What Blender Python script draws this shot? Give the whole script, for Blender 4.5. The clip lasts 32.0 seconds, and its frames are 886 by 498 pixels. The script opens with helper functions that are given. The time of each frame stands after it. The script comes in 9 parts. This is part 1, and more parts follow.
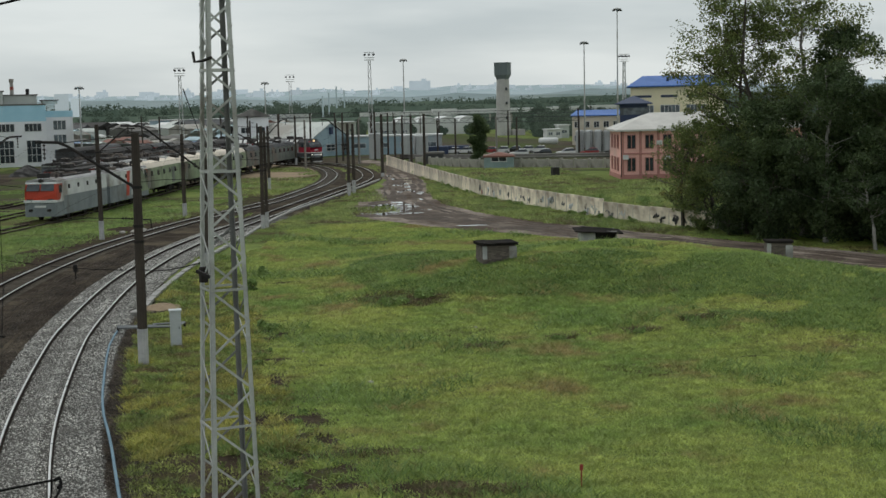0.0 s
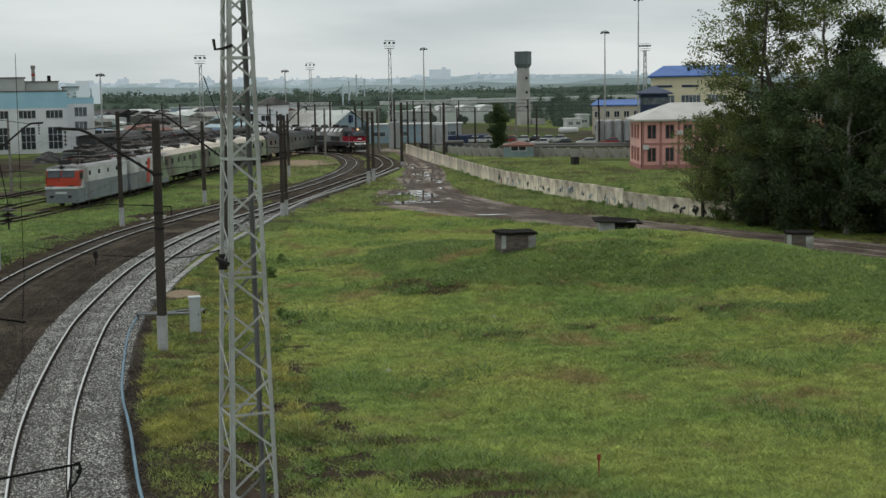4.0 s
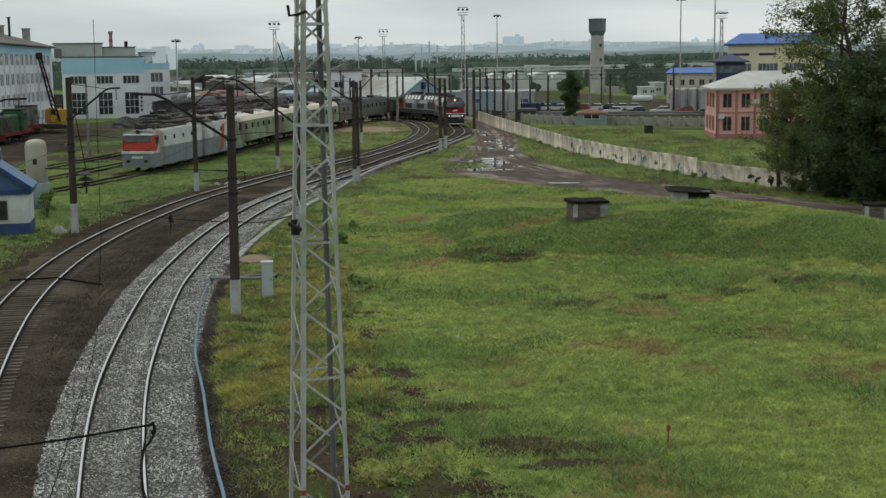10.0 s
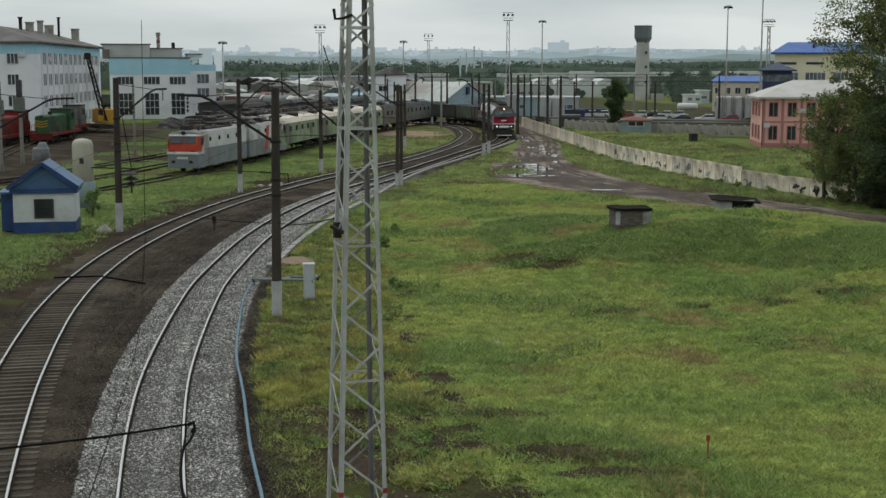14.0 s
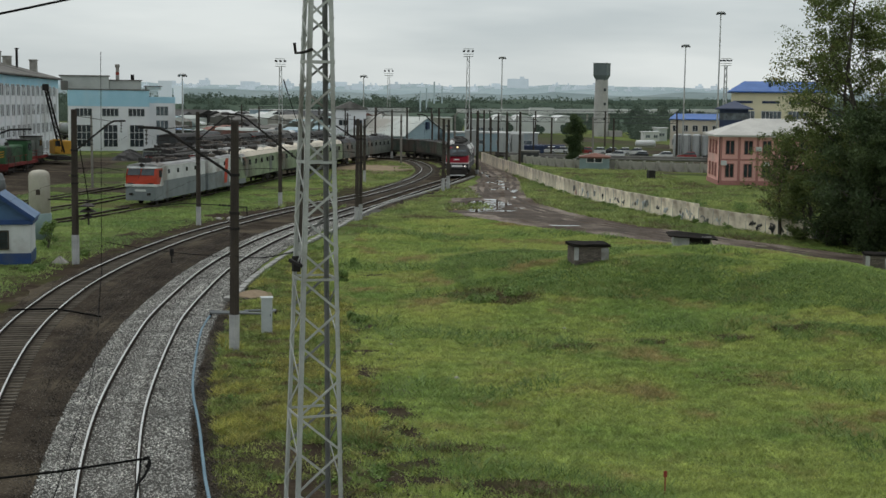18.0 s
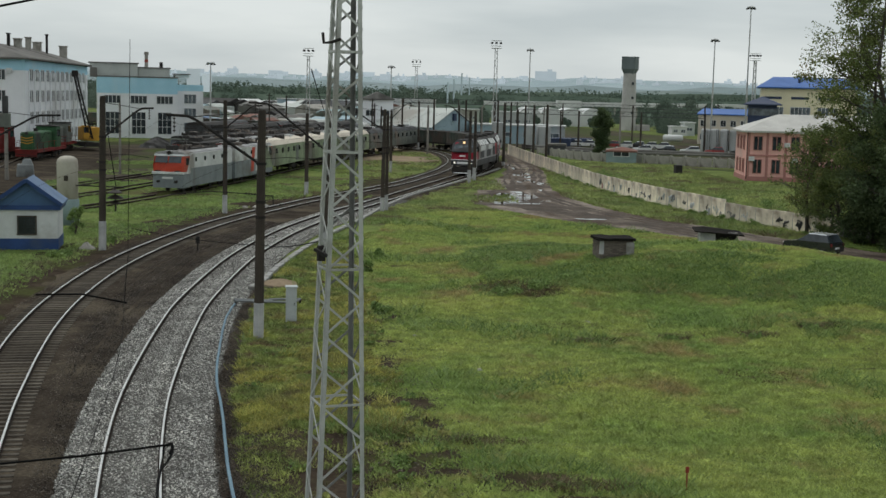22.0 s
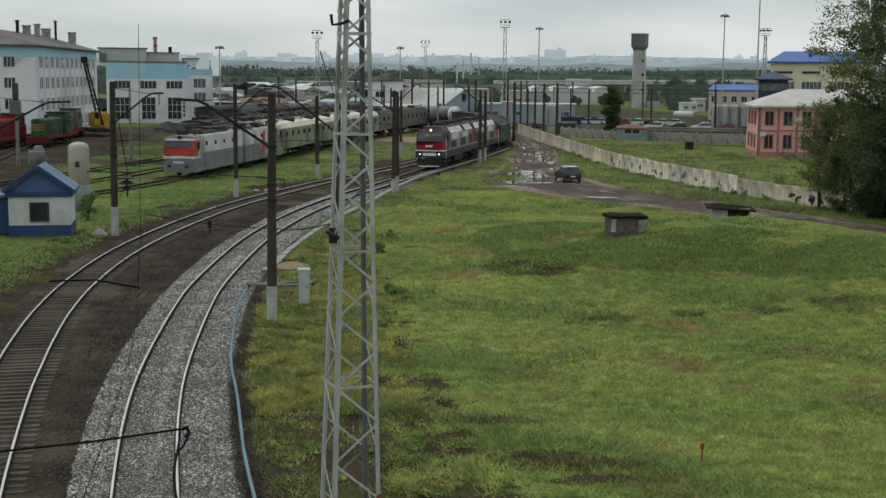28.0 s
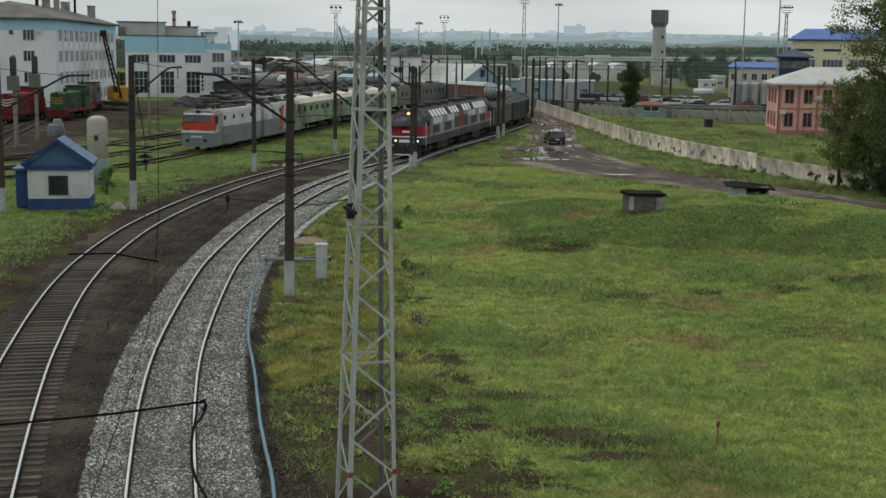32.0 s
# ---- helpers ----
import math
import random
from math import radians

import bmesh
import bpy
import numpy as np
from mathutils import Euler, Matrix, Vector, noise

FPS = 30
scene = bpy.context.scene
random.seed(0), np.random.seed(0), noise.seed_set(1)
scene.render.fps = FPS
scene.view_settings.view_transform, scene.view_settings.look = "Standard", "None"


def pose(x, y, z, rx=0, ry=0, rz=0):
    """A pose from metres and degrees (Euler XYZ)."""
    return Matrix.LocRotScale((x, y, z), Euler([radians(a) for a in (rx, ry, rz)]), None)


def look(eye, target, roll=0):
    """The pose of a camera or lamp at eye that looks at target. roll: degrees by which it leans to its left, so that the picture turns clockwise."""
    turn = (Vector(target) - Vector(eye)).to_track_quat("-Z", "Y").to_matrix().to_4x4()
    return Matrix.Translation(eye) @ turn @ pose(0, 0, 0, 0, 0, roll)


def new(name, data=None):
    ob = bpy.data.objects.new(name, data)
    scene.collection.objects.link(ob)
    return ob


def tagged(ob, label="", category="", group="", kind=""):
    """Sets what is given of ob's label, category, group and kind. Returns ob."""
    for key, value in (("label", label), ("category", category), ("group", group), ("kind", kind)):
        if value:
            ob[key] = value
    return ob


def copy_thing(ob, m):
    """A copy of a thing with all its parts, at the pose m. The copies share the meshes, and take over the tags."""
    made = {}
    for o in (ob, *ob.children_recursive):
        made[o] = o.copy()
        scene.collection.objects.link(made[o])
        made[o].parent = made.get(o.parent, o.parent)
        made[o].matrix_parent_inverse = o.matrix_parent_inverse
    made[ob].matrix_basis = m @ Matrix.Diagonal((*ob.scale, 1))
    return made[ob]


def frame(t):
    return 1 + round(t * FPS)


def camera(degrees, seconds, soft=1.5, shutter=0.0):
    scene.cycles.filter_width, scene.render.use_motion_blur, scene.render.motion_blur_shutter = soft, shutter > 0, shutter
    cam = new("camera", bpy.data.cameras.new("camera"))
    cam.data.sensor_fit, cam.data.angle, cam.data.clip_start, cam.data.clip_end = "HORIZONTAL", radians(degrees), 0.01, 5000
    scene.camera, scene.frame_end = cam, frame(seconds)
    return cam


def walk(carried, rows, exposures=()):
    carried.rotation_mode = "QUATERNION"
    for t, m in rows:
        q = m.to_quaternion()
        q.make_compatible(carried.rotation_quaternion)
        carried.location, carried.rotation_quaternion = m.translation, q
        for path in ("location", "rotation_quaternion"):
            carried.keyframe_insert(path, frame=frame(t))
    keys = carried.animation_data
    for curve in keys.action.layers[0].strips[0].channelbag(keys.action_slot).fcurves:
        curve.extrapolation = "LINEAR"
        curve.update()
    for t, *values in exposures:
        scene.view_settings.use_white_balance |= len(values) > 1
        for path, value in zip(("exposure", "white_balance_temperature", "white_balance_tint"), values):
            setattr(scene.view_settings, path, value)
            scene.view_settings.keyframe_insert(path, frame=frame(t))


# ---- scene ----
cam = camera(37.65, 32.0, soft=1.5)
EYE = (0.0, 0.0, 10.5)
# seconds, then the camera's turn in degrees
PATH = [
    (0, 83.719, 1.247, -6.559),
    (0.5, 83.638, 1.198, -6.500),
    (1, 83.677, 1.145, -6.412),
    (1.5, 83.397, 0.859, -5.924),
    (2, 83.324, 0.731, -5.593),
    (2.5, 83.497, 0.719, -5.683),
    (3, 83.531, 0.876, -5.806),
    (3.5, 83.329, 0.967, -5.749),
    (5.5, 83.159, 0.581, -5.253),
    (6, 82.736, 0.533, -4.974),
    (6.5, 81.952, 0.642, -3.946),
    (7, 81.523, 0.724, -2.901),
    (7.5, 81.707, 0.736, -3.332),
    (8, 81.706, 0.526, -3.780),
    (8.5, 81.671, 0.544, -3.778),
    (9, 81.717, 0.564, -3.519),
    (9.5, 81.766, 0.697, -3.085),
    (10, 81.863, 0.683, -2.497),
    (10.5, 81.804, 0.568, -2.123),
    (11, 81.771, 0.359, -1.861),
    (11.5, 81.624, 0.110, -1.702),
    (12, 81.462, 0.173, -1.671),
    (12.5, 81.717, 0.072, -1.818),
    (13, 82.061, -0.031, -1.710),
    (13.5, 82.096, -0.086, -1.318),
    (14, 82.084, -0.030, -0.552),
    (14.5, 82.708, 0.253, -0.525),
    (15, 83.260, 0.272, -1.677),
    (15.5, 83.335, 0.073, -2.382),
    (17.5, 83.727, -0.686, -2.528),
    (18, 83.620, -0.641, -2.299),
    (18.5, 83.606, -0.669, -2.038),
    (19, 83.693, -0.798, -1.785),
    (19.5, 83.660, -0.605, -1.386),
    (20, 83.467, -0.502, -1.286),
    (20.5, 83.425, -0.778, -1.376),
    (21, 83.324, -1.088, -1.364),
    (21.5, 83.250, -1.381, -1.229),
    (22, 83.229, -1.399, -1.105),
    (22.5, 83.012, -1.190, -1.111),
    (23, 82.860, -1.119, -1.133),
    (23.5, 82.761, -1.215, -1.105),
    (24, 82.730, -0.994, -1.075),
    (24.5, 82.703, -0.823, -1.032),
    (25, 82.731, -0.718, -0.944),
    (25.5, 82.899, -0.733, -1.043),
    (27.5, 82.490, -0.302, -1.043),
    (28, 82.362, -0.468, -0.694),
    (28.5, 82.099, -0.852, -0.343),
    (29, 81.792, -1.500, -0.085),
    (29.5, 81.361, -1.592, 0.131),
    (30, 81.234, -1.316, 0.344),
    (30.5, 81.523, -1.189, 0.307),
    (31, 81.657, -1.007, 0.147),
    (31.5, 81.559, -0.744, 0.067),
    (32, 81.299, -0.791, 0.121),
]
walk(cam, [(t, pose(*EYE, rx, ry, rz)) for t, rx, ry, rz in PATH])

# ---- world, sun and exposure: an overcast day ----
scene.view_settings.exposure = 0.0
world = bpy.data.worlds.new("overcast_sky")
scene.world = world
world.use_nodes = True
wn, wl = world.node_tree.nodes, world.node_tree.links
wn.clear()
w_out = wn.new("ShaderNodeOutputWorld")
w_bg = wn.new("ShaderNodeBackground")
w_sky = wn.new("ShaderNodeTexSky")
w_sky.sky_type = "NISHITA"
w_sky.sun_disc = False
w_sky.sun_elevation = radians(61)
w_sky.sun_rotation = radians(-29)
w_coord = wn.new("ShaderNodeTexCoord")
w_map = wn.new("ShaderNodeMapping")
w_map.inputs["Scale"].default_value = (1.6, 1.6, 9.0)
w_map.inputs["Location"].default_value = (0.3, 0.15, 0.2)
w_noise = wn.new("ShaderNodeTexNoise")
w_noise.inputs["Scale"].default_value = 1.7
w_noise.inputs["Detail"].default_value = 5.0
w_noise.inputs["Roughness"].default_value = 0.5
w_ramp = wn.new("ShaderNodeValToRGB")
w_ramp.color_ramp.elements[0].position = 0.36
w_ramp.color_ramp.elements[0].color = (5.2, 5.75, 5.9, 1)
w_ramp.color_ramp.elements[1].position = 0.62
w_ramp.color_ramp.elements[1].color = (7.3, 7.75, 7.7, 1)
w_mix = wn.new("ShaderNodeMixRGB")
w_mix.inputs["Fac"].default_value = 0.93
w_bg.inputs["Strength"].default_value = 0.1
wl.new(w_coord.outputs["Generated"], w_map.inputs["Vector"])
wl.new(w_map.outputs["Vector"], w_noise.inputs["Vector"])
wl.new(w_noise.outputs["Fac"], w_ramp.inputs["Fac"])
wl.new(w_sky.outputs["Color"], w_mix.inputs["Color1"])
wl.new(w_ramp.outputs["Color"], w_mix.inputs["Color2"])
wl.new(w_mix.outputs["Color"], w_bg.inputs["Color"])
wl.new(w_bg.outputs["Background"], w_out.inputs["Surface"])
sun = new("sun", bpy.data.lights.new("sun", "SUN"))
sun.data.energy, sun.data.angle, sun.data.color = 1.2, radians(40), (1.0, 0.97, 0.92)
sun.matrix_world = look((-50, 90, 190), (0, 0, 0))

# ---- materials ----
def surface(name, c1, c2=None, scale=2.0, rough=0.8, metal=0.0, bump=0.15, fine=30.0, rand=0.0, c3=None, stain=0.35, spec=0.4, stretch=(1, 1, 1), grain=0.25):
    """A procedural surface: broad variation between c1 and c2, patches of c3, fine grain and relief."""
    m = bpy.data.materials.new(name)
    m.use_nodes = True
    n, l = m.node_tree.nodes, m.node_tree.links
    b = n["Principled BSDF"]
    b.inputs["Metallic"].default_value = metal
    b.inputs["Specular IOR Level"].default_value = spec
    c2 = c2 or tuple(v * 0.75 for v in c1)
    co = n.new("ShaderNodeTexCoord")
    mp = n.new("ShaderNodeMapping")
    mp.inputs["Scale"].default_value = stretch
    l.new(co.outputs["Object"], mp.inputs["Vector"])
    n1 = n.new("ShaderNodeTexNoise")
    n1.inputs["Scale"].default_value, n1.inputs["Detail"].default_value, n1.inputs["Roughness"].default_value = scale, 4.0, 0.6
    n2 = n.new("ShaderNodeTexNoise")
    n2.inputs["Scale"].default_value, n2.inputs["Detail"].default_value = fine, 3.0
    l.new(mp.outputs["Vector"], n1.inputs["Vector"])
    l.new(mp.outputs["Vector"], n2.inputs["Vector"])
    r1 = n.new("ShaderNodeValToRGB")
    r1.color_ramp.elements[0].position, r1.color_ramp.elements[0].color = 0.38, (*c1, 1)
    r1.color_ramp.elements[1].position, r1.color_ramp.elements[1].color = 0.64, (*c2, 1)
    l.new(n1.outputs["Fac"], r1.inputs["Fac"])
    col = r1.outputs["Color"]
    if c3:
        n3 = n.new("ShaderNodeTexNoise")
        n3.inputs["Scale"].default_value, n3.inputs["Detail"].default_value = scale * 0.37, 6.0
        l.new(mp.outputs["Vector"], n3.inputs["Vector"])
        r3 = n.new("ShaderNodeValToRGB")
        r3.color_ramp.elements[0].position, r3.color_ramp.elements[1].position = 0.68 - stain * 0.45, 0.76 - stain * 0.3
        l.new(n3.outputs["Fac"], r3.inputs["Fac"])
        mx = n.new("ShaderNodeMixRGB")
        l.new(r3.outputs["Color"], mx.inputs["Fac"])
        l.new(col, mx.inputs["Color1"])
        mx.inputs["Color2"].default_value = (*c3, 1)
        col = mx.outputs["Color"]
    g = n.new("ShaderNodeMixRGB")
    g.blend_type = "OVERLAY"
    g.inputs["Fac"].default_value = grain
    l.new(col, g.inputs["Color1"])
    l.new(n2.outputs["Fac"], g.inputs["Color2"])
    col = g.outputs["Color"]
    if rand:
        inf = n.new("ShaderNodeObjectInfo")
        hs = n.new("ShaderNodeHueSaturation")
        mr = n.new("ShaderNodeMapRange")
        mr.inputs["To Min"].default_value, mr.inputs["To Max"].default_value = 1 - rand, 1 + rand
        l.new(inf.outputs["Random"], mr.inputs["Value"])
        l.new(mr.outputs["Result"], hs.inputs["Value"])
        l.new(col, hs.inputs["Color"])
        col = hs.outputs["Color"]
    l.new(col, b.inputs["Base Color"])
    rr = n.new("ShaderNodeMapRange")
    rr.inputs["To Min"].default_value, rr.inputs["To Max"].default_value = max(0.02, rough - 0.12), min(1.0, rough + 0.12)
    l.new(n1.outputs["Fac"], rr.inputs["Value"])
    l.new(rr.outputs["Result"], b.inputs["Roughness"])
    if bump:
        bp = n.new("ShaderNodeBump")
        bp.inputs["Strength"].default_value, bp.inputs["Distance"].default_value = bump, 0.03
        l.new(n2.outputs["Fac"], bp.inputs["Height"])
        l.new(bp.outputs["Normal"], b.inputs["Normal"])
    return m


def foliage(name, c1, c2, patch=0.12, dry=None, amount=0.3, trans=0.25, var=0.45, tuft=0.0, turf=0.0):
    """Leaves or blades: each piece its own shade, with patches over the ground, a little light passing through."""
    m = bpy.data.materials.new(name)
    m.use_nodes = True
    n, l = m.node_tree.nodes, m.node_tree.links
    b = n["Principled BSDF"]
    b.inputs["Roughness"].default_value = 0.6
    b.inputs["Specular IOR Level"].default_value = 0.25
    co = n.new("ShaderNodeTexCoord")
    n1 = n.new("ShaderNodeTexNoise")
    n1.inputs["Scale"].default_value, n1.inputs["Detail"].default_value, n1.inputs["Roughness"].default_value = patch, 5.0, 0.62
    l.new(co.outputs["Object"], n1.inputs["Vector"])
    r1 = n.new("ShaderNodeValToRGB")
    r1.color_ramp.elements[0].position, r1.color_ramp.elements[0].color = 0.36, (*c1, 1)
    r1.color_ramp.elements[1].position, r1.color_ramp.elements[1].color = 0.64, (*c2, 1)
    l.new(n1.outputs["Fac"], r1.inputs["Fac"])
    col = r1.outputs["Color"]
    if dry:
        n3 = n.new("ShaderNodeTexNoise")
        n3.inputs["Scale"].default_value, n3.inputs["Detail"].default_value, n3.inputs["Roughness"].default_value = patch * 1.9, 6.0, 0.65
        mp = n.new("ShaderNodeMapping")
        mp.inputs["Location"].default_value = (31, 17, 5)
        l.new(co.outputs["Object"], mp.inputs["Vector"])
        l.new(mp.outputs["Vector"], n3.inputs["Vector"])
        r3 = n.new("ShaderNodeValToRGB")
        r3.color_ramp.elements[0].position, r3.color_ramp.elements[1].position = 0.70 - amount * 0.4, 0.82 - amount * 0.4
        l.new(n3.outputs["Fac"], r3.inputs["Fac"])
        mx = n.new("ShaderNodeMixRGB")
        l.new(r3.outputs["Color"], mx.inputs["Fac"])
        l.new(col, mx.inputs["Color1"])
        mx.inputs["Color2"].default_value = (*dry, 1)
        col = mx.outputs["Color"]
    geo = n.new("ShaderNodeNewGeometry")
    hs = n.new("ShaderNodeHueSaturation")
    mr = n.new("ShaderNodeMapRange")
    mr.inputs["To Min"].default_value, mr.inputs["To Max"].default_value = 1 - var, 1 + var
    l.new(geo.outputs["Random Per Island"], mr.inputs["Value"])
    l.new(mr.outputs["Result"], hs.inputs["Value"])
    if tuft:
        n4 = n.new("ShaderNodeTexNoise")
        n4.inputs["Scale"].default_value, n4.inputs["Detail"].default_value, n4.inputs["Roughness"].default_value = 1.3, 4.0, 0.7
        l.new(co.outputs["Object"], n4.inputs["Vector"])
        m4 = n.new("ShaderNodeMapRange")
        m4.inputs["From Min"].default_value, m4.inputs["From Max"].default_value = 0.3, 0.7
        m4.inputs["To Min"].default_value, m4.inputs["To Max"].default_value = 1 - tuft, 1 + tuft
        l.new(n4.outputs["Fac"], m4.inputs["Value"])
        mm = n.new("ShaderNodeMath")
        mm.operation = "MULTIPLY"
        l.new(mr.outputs["Result"], mm.inputs[0])
        l.new(m4.outputs["Result"], mm.inputs[1])
        l.new(mm.outputs["Value"], hs.inputs["Value"])
    l.new(col, hs.inputs["Color"])
    l.new(hs.outputs["Color"], b.inputs["Base Color"])
    tr = n.new("ShaderNodeBsdfTranslucent")
    if turf:
        nm = n.new("ShaderNodeMix")
        nm.data_type = "VECTOR"
        nm.inputs["Factor"].default_value = turf
        l.new(geo.outputs["Normal"], nm.inputs[4])
        nm.inputs[5].default_value = (0, 0, 1)
        l.new(nm.outputs[1], b.inputs["Normal"])
    l.new(hs.outputs["Color"], tr.inputs["Color"])
    ms = n.new("ShaderNodeMixShader")
    ms.inputs["Fac"].default_value = trans
    l.new(b.outputs["BSDF"], ms.inputs[1])
    l.new(tr.outputs["BSDF"], ms.inputs[2])
    l.new(ms.outputs["Shader"], n["Material Output"].inputs["Surface"])
    return m


def glow(name, colour, strength):
    m = bpy.data.materials.new(name)
    m.use_nodes = True
    b = m.node_tree.nodes["Principled BSDF"]
    b.inputs["Base Color"].default_value = (*colour, 1)
    b.inputs["Emission Color"].default_value = (*colour, 1)
    b.inputs["Emission Strength"].default_value = strength
    return m


def pane_glass(name, tint=(0.02, 0.025, 0.03)):
    """Window glass that shows a dark room behind it and mirrors the sky."""
    m = surface(name, tint, tuple(v * 2.2 for v in tint), scale=0.8, rough=0.12, bump=0.0, spec=0.55)
    return m


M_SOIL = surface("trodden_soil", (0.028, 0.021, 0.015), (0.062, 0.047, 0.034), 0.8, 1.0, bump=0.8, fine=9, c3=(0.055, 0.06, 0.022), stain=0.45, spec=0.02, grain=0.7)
M_MEADOW = surface("meadow_soil", (0.105, 0.14, 0.044), (0.155, 0.195, 0.06), 0.16, 1.0, bump=0.5, fine=7, c3=(0.085, 0.07, 0.04), stain=0.38, spec=0.02, grain=0.5)
M_YARD = surface("yard_dirt", (0.085, 0.072, 0.056), (0.050, 0.041, 0.032), 0.12, 1.0, bump=0.4, fine=6, c3=(0.06, 0.078, 0.028), stain=0.55, spec=0.02, grain=0.5)
M_SAND = surface("sandy_dirt", (0.30, 0.235, 0.16), (0.22, 0.17, 0.12), 0.3, 1.0, bump=0.3, fine=8, c3=(0.13, 0.11, 0.07), stain=0.4, spec=0.02)
M_MUD = surface("muddy_road", (0.14, 0.116, 0.098), (0.29, 0.248, 0.212), 0.30, 1.0, bump=0.9, fine=3.5, c3=(0.075, 0.056, 0.044), stain=0.55, spec=0.04, grain=0.7, stretch=(1.6, 0.6, 1))
M_RUT = surface("wet_dark_mud", (0.042, 0.031, 0.024), (0.085, 0.066, 0.052), 0.5, 0.8, bump=0.8, fine=4, c3=(0.13, 0.104, 0.083), stain=0.4, spec=0.12, grain=0.6)
M_WATER = surface("puddle_water", (0.97, 0.97, 0.97), (0.93, 0.94, 0.94), 0.5, -0.1, metal=1.0, bump=0.0, fine=4, spec=0.8, grain=0.0)
M_BALLAST = surface("fresh_grey_ballast", (0.075, 0.072, 0.066), (0.12, 0.117, 0.108), 1.2, 1.0, bump=0.9, fine=14, grain=0.9, spec=0.02)
M_STONE = foliage("ballast_stone", (0.27, 0.268, 0.25), (0.53, 0.525, 0.49), 0.5, trans=0.0, var=0.9)
M_OLDBED = surface("oiled_brown_ballast", (0.028, 0.022, 0.017), (0.061, 0.050, 0.038), 0.5, 1.0, bump=0.9, fine=10, c3=(0.094, 0.078, 0.057), stain=0.36, grain=0.95, spec=0.02)
M_OLDSTONE = foliage("oiled_stone", (0.034, 0.028, 0.023), (0.13, 0.11, 0.09), 0.6, trans=0.0, var=0.8)
M_SLEEPER = surface("weathered_concrete_sleeper", (0.115, 0.102, 0.085), (0.07, 0.062, 0.052), 2.0, 1.0, bump=0.3, fine=20, rand=0.3, spec=0.03)
M_RAILTOP = surface("polished_rail_head", (0.80, 0.79, 0.77), (0.66, 0.65, 0.63), 1.0, 0.3, metal=1.0, bump=0.02)
M_RAILDULL = surface("rusty_rail_head", (0.15, 0.125, 0.10), (0.09, 0.075, 0.06), 1.0, 0.6, metal=0.4, bump=0.05)
M_RAIL = surface("rusty_rail_web", (0.034, 0.024, 0.018), (0.022, 0.017, 0.014), 2.0, 0.9, bump=0.1, spec=0.1)
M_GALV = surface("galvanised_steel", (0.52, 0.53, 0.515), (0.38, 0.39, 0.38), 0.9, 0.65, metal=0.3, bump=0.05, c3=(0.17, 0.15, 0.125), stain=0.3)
# darker copy of M_GALV: shade on the mast's inner members, painted as colour
M_GALVSHADE = surface("galvanised_steel_shaded", (0.23, 0.233, 0.228), (0.15, 0.152, 0.148), 0.9, 0.75, metal=0.2, bump=0.05)
M_DARKSTEEL = surface("dark_painted_steel", (0.020, 0.019, 0.019), (0.034, 0.030, 0.028), 1.5, 0.85, bump=0.05, spec=0.15)
M_REDPAINT = surface("red_oxide_paint", (0.32, 0.05, 0.03), (0.22, 0.04, 0.03), 2.0, 0.7)
M_POLE = surface("tarred_concrete_pole", (0.070, 0.058, 0.048), (0.044, 0.037, 0.032), 1.2, 0.95, bump=0.2, fine=22, c3=(0.10, 0.083, 0.068), stain=0.3, stretch=(1, 1, 0.3), spec=0.15)
M_POLEGREY = surface("bare_concrete_pole", (0.24, 0.225, 0.20), (0.17, 0.158, 0.14), 1.2, 0.9, bump=0.2, fine=22, stretch=(1, 1, 0.3))
M_WHITEWASH = surface("whitewashed_concrete", (0.46, 0.46, 0.455), (0.33, 0.335, 0.335), 1.6, 0.9, bump=0.15, c3=(0.18, 0.165, 0.145), stain=0.3)
M_CONC = surface("grey_concrete", (0.36, 0.345, 0.31), (0.26, 0.25, 0.225), 0.9, 0.92, bump=0.25, fine=16, c3=(0.16, 0.145, 0.12), stain=0.35)
M_FENCE = surface("stained_concrete_panel", (0.80, 0.72, 0.575), (0.61, 0.53, 0.42), 1.1, 0.92, bump=0.25, fine=14, c3=(0.27, 0.21, 0.16), stain=0.5, rand=0.26)
M_FENCEGREY = surface("dark_grey_fence_panel", (0.23, 0.23, 0.225), (0.16, 0.16, 0.16), 0.8, 0.92, bump=0.25, c3=(0.10, 0.10, 0.10), stain=0.5)
M_TAR = surface("bitumen_felt", (0.014, 0.013, 0.012), (0.026, 0.023, 0.021), 1.4, 0.97, bump=0.3, spec=0.05)
M_BRICK = surface("weathered_grey_brick", (0.105, 0.085, 0.072), (0.165, 0.142, 0.123), 3.0, 0.92, bump=0.3, rand=0.3)
M_PIPE = surface("pale_blue_plastic_pipe", (0.13, 0.225, 0.29), (0.10, 0.175, 0.23), 0.8, 0.6, bump=0.02)
M_TROUGH = surface("pale_concrete_trough", (0.33, 0.33, 0.31), (0.24, 0.24, 0.23), 0.6, 0.9, bump=0.2, c3=(0.15, 0.14, 0.12), stain=0.35)
M_CABGREY = surface("light_grey_cabinet_paint", (0.46, 0.49, 0.50), (0.38, 0.41, 0.42), 1.0, 0.55, bump=0.04, c3=(0.30, 0.29, 0.27), stain=0.15)
M_WIRE = surface("black_cable", (0.008, 0.008, 0.008), (0.012, 0.012, 0.012), 3.0, 0.9, bump=0.0, spec=0.05)
M_INSUL = surface("dark_glazed_insulator", (0.018, 0.013, 0.012), (0.03, 0.022, 0.02), 3.0, 0.6, bump=0.0)
M_GLASS = pane_glass("dark_window_glass")
M_GLASSBLUE = pane_glass("bluish_window_glass", (0.07, 0.085, 0.095))
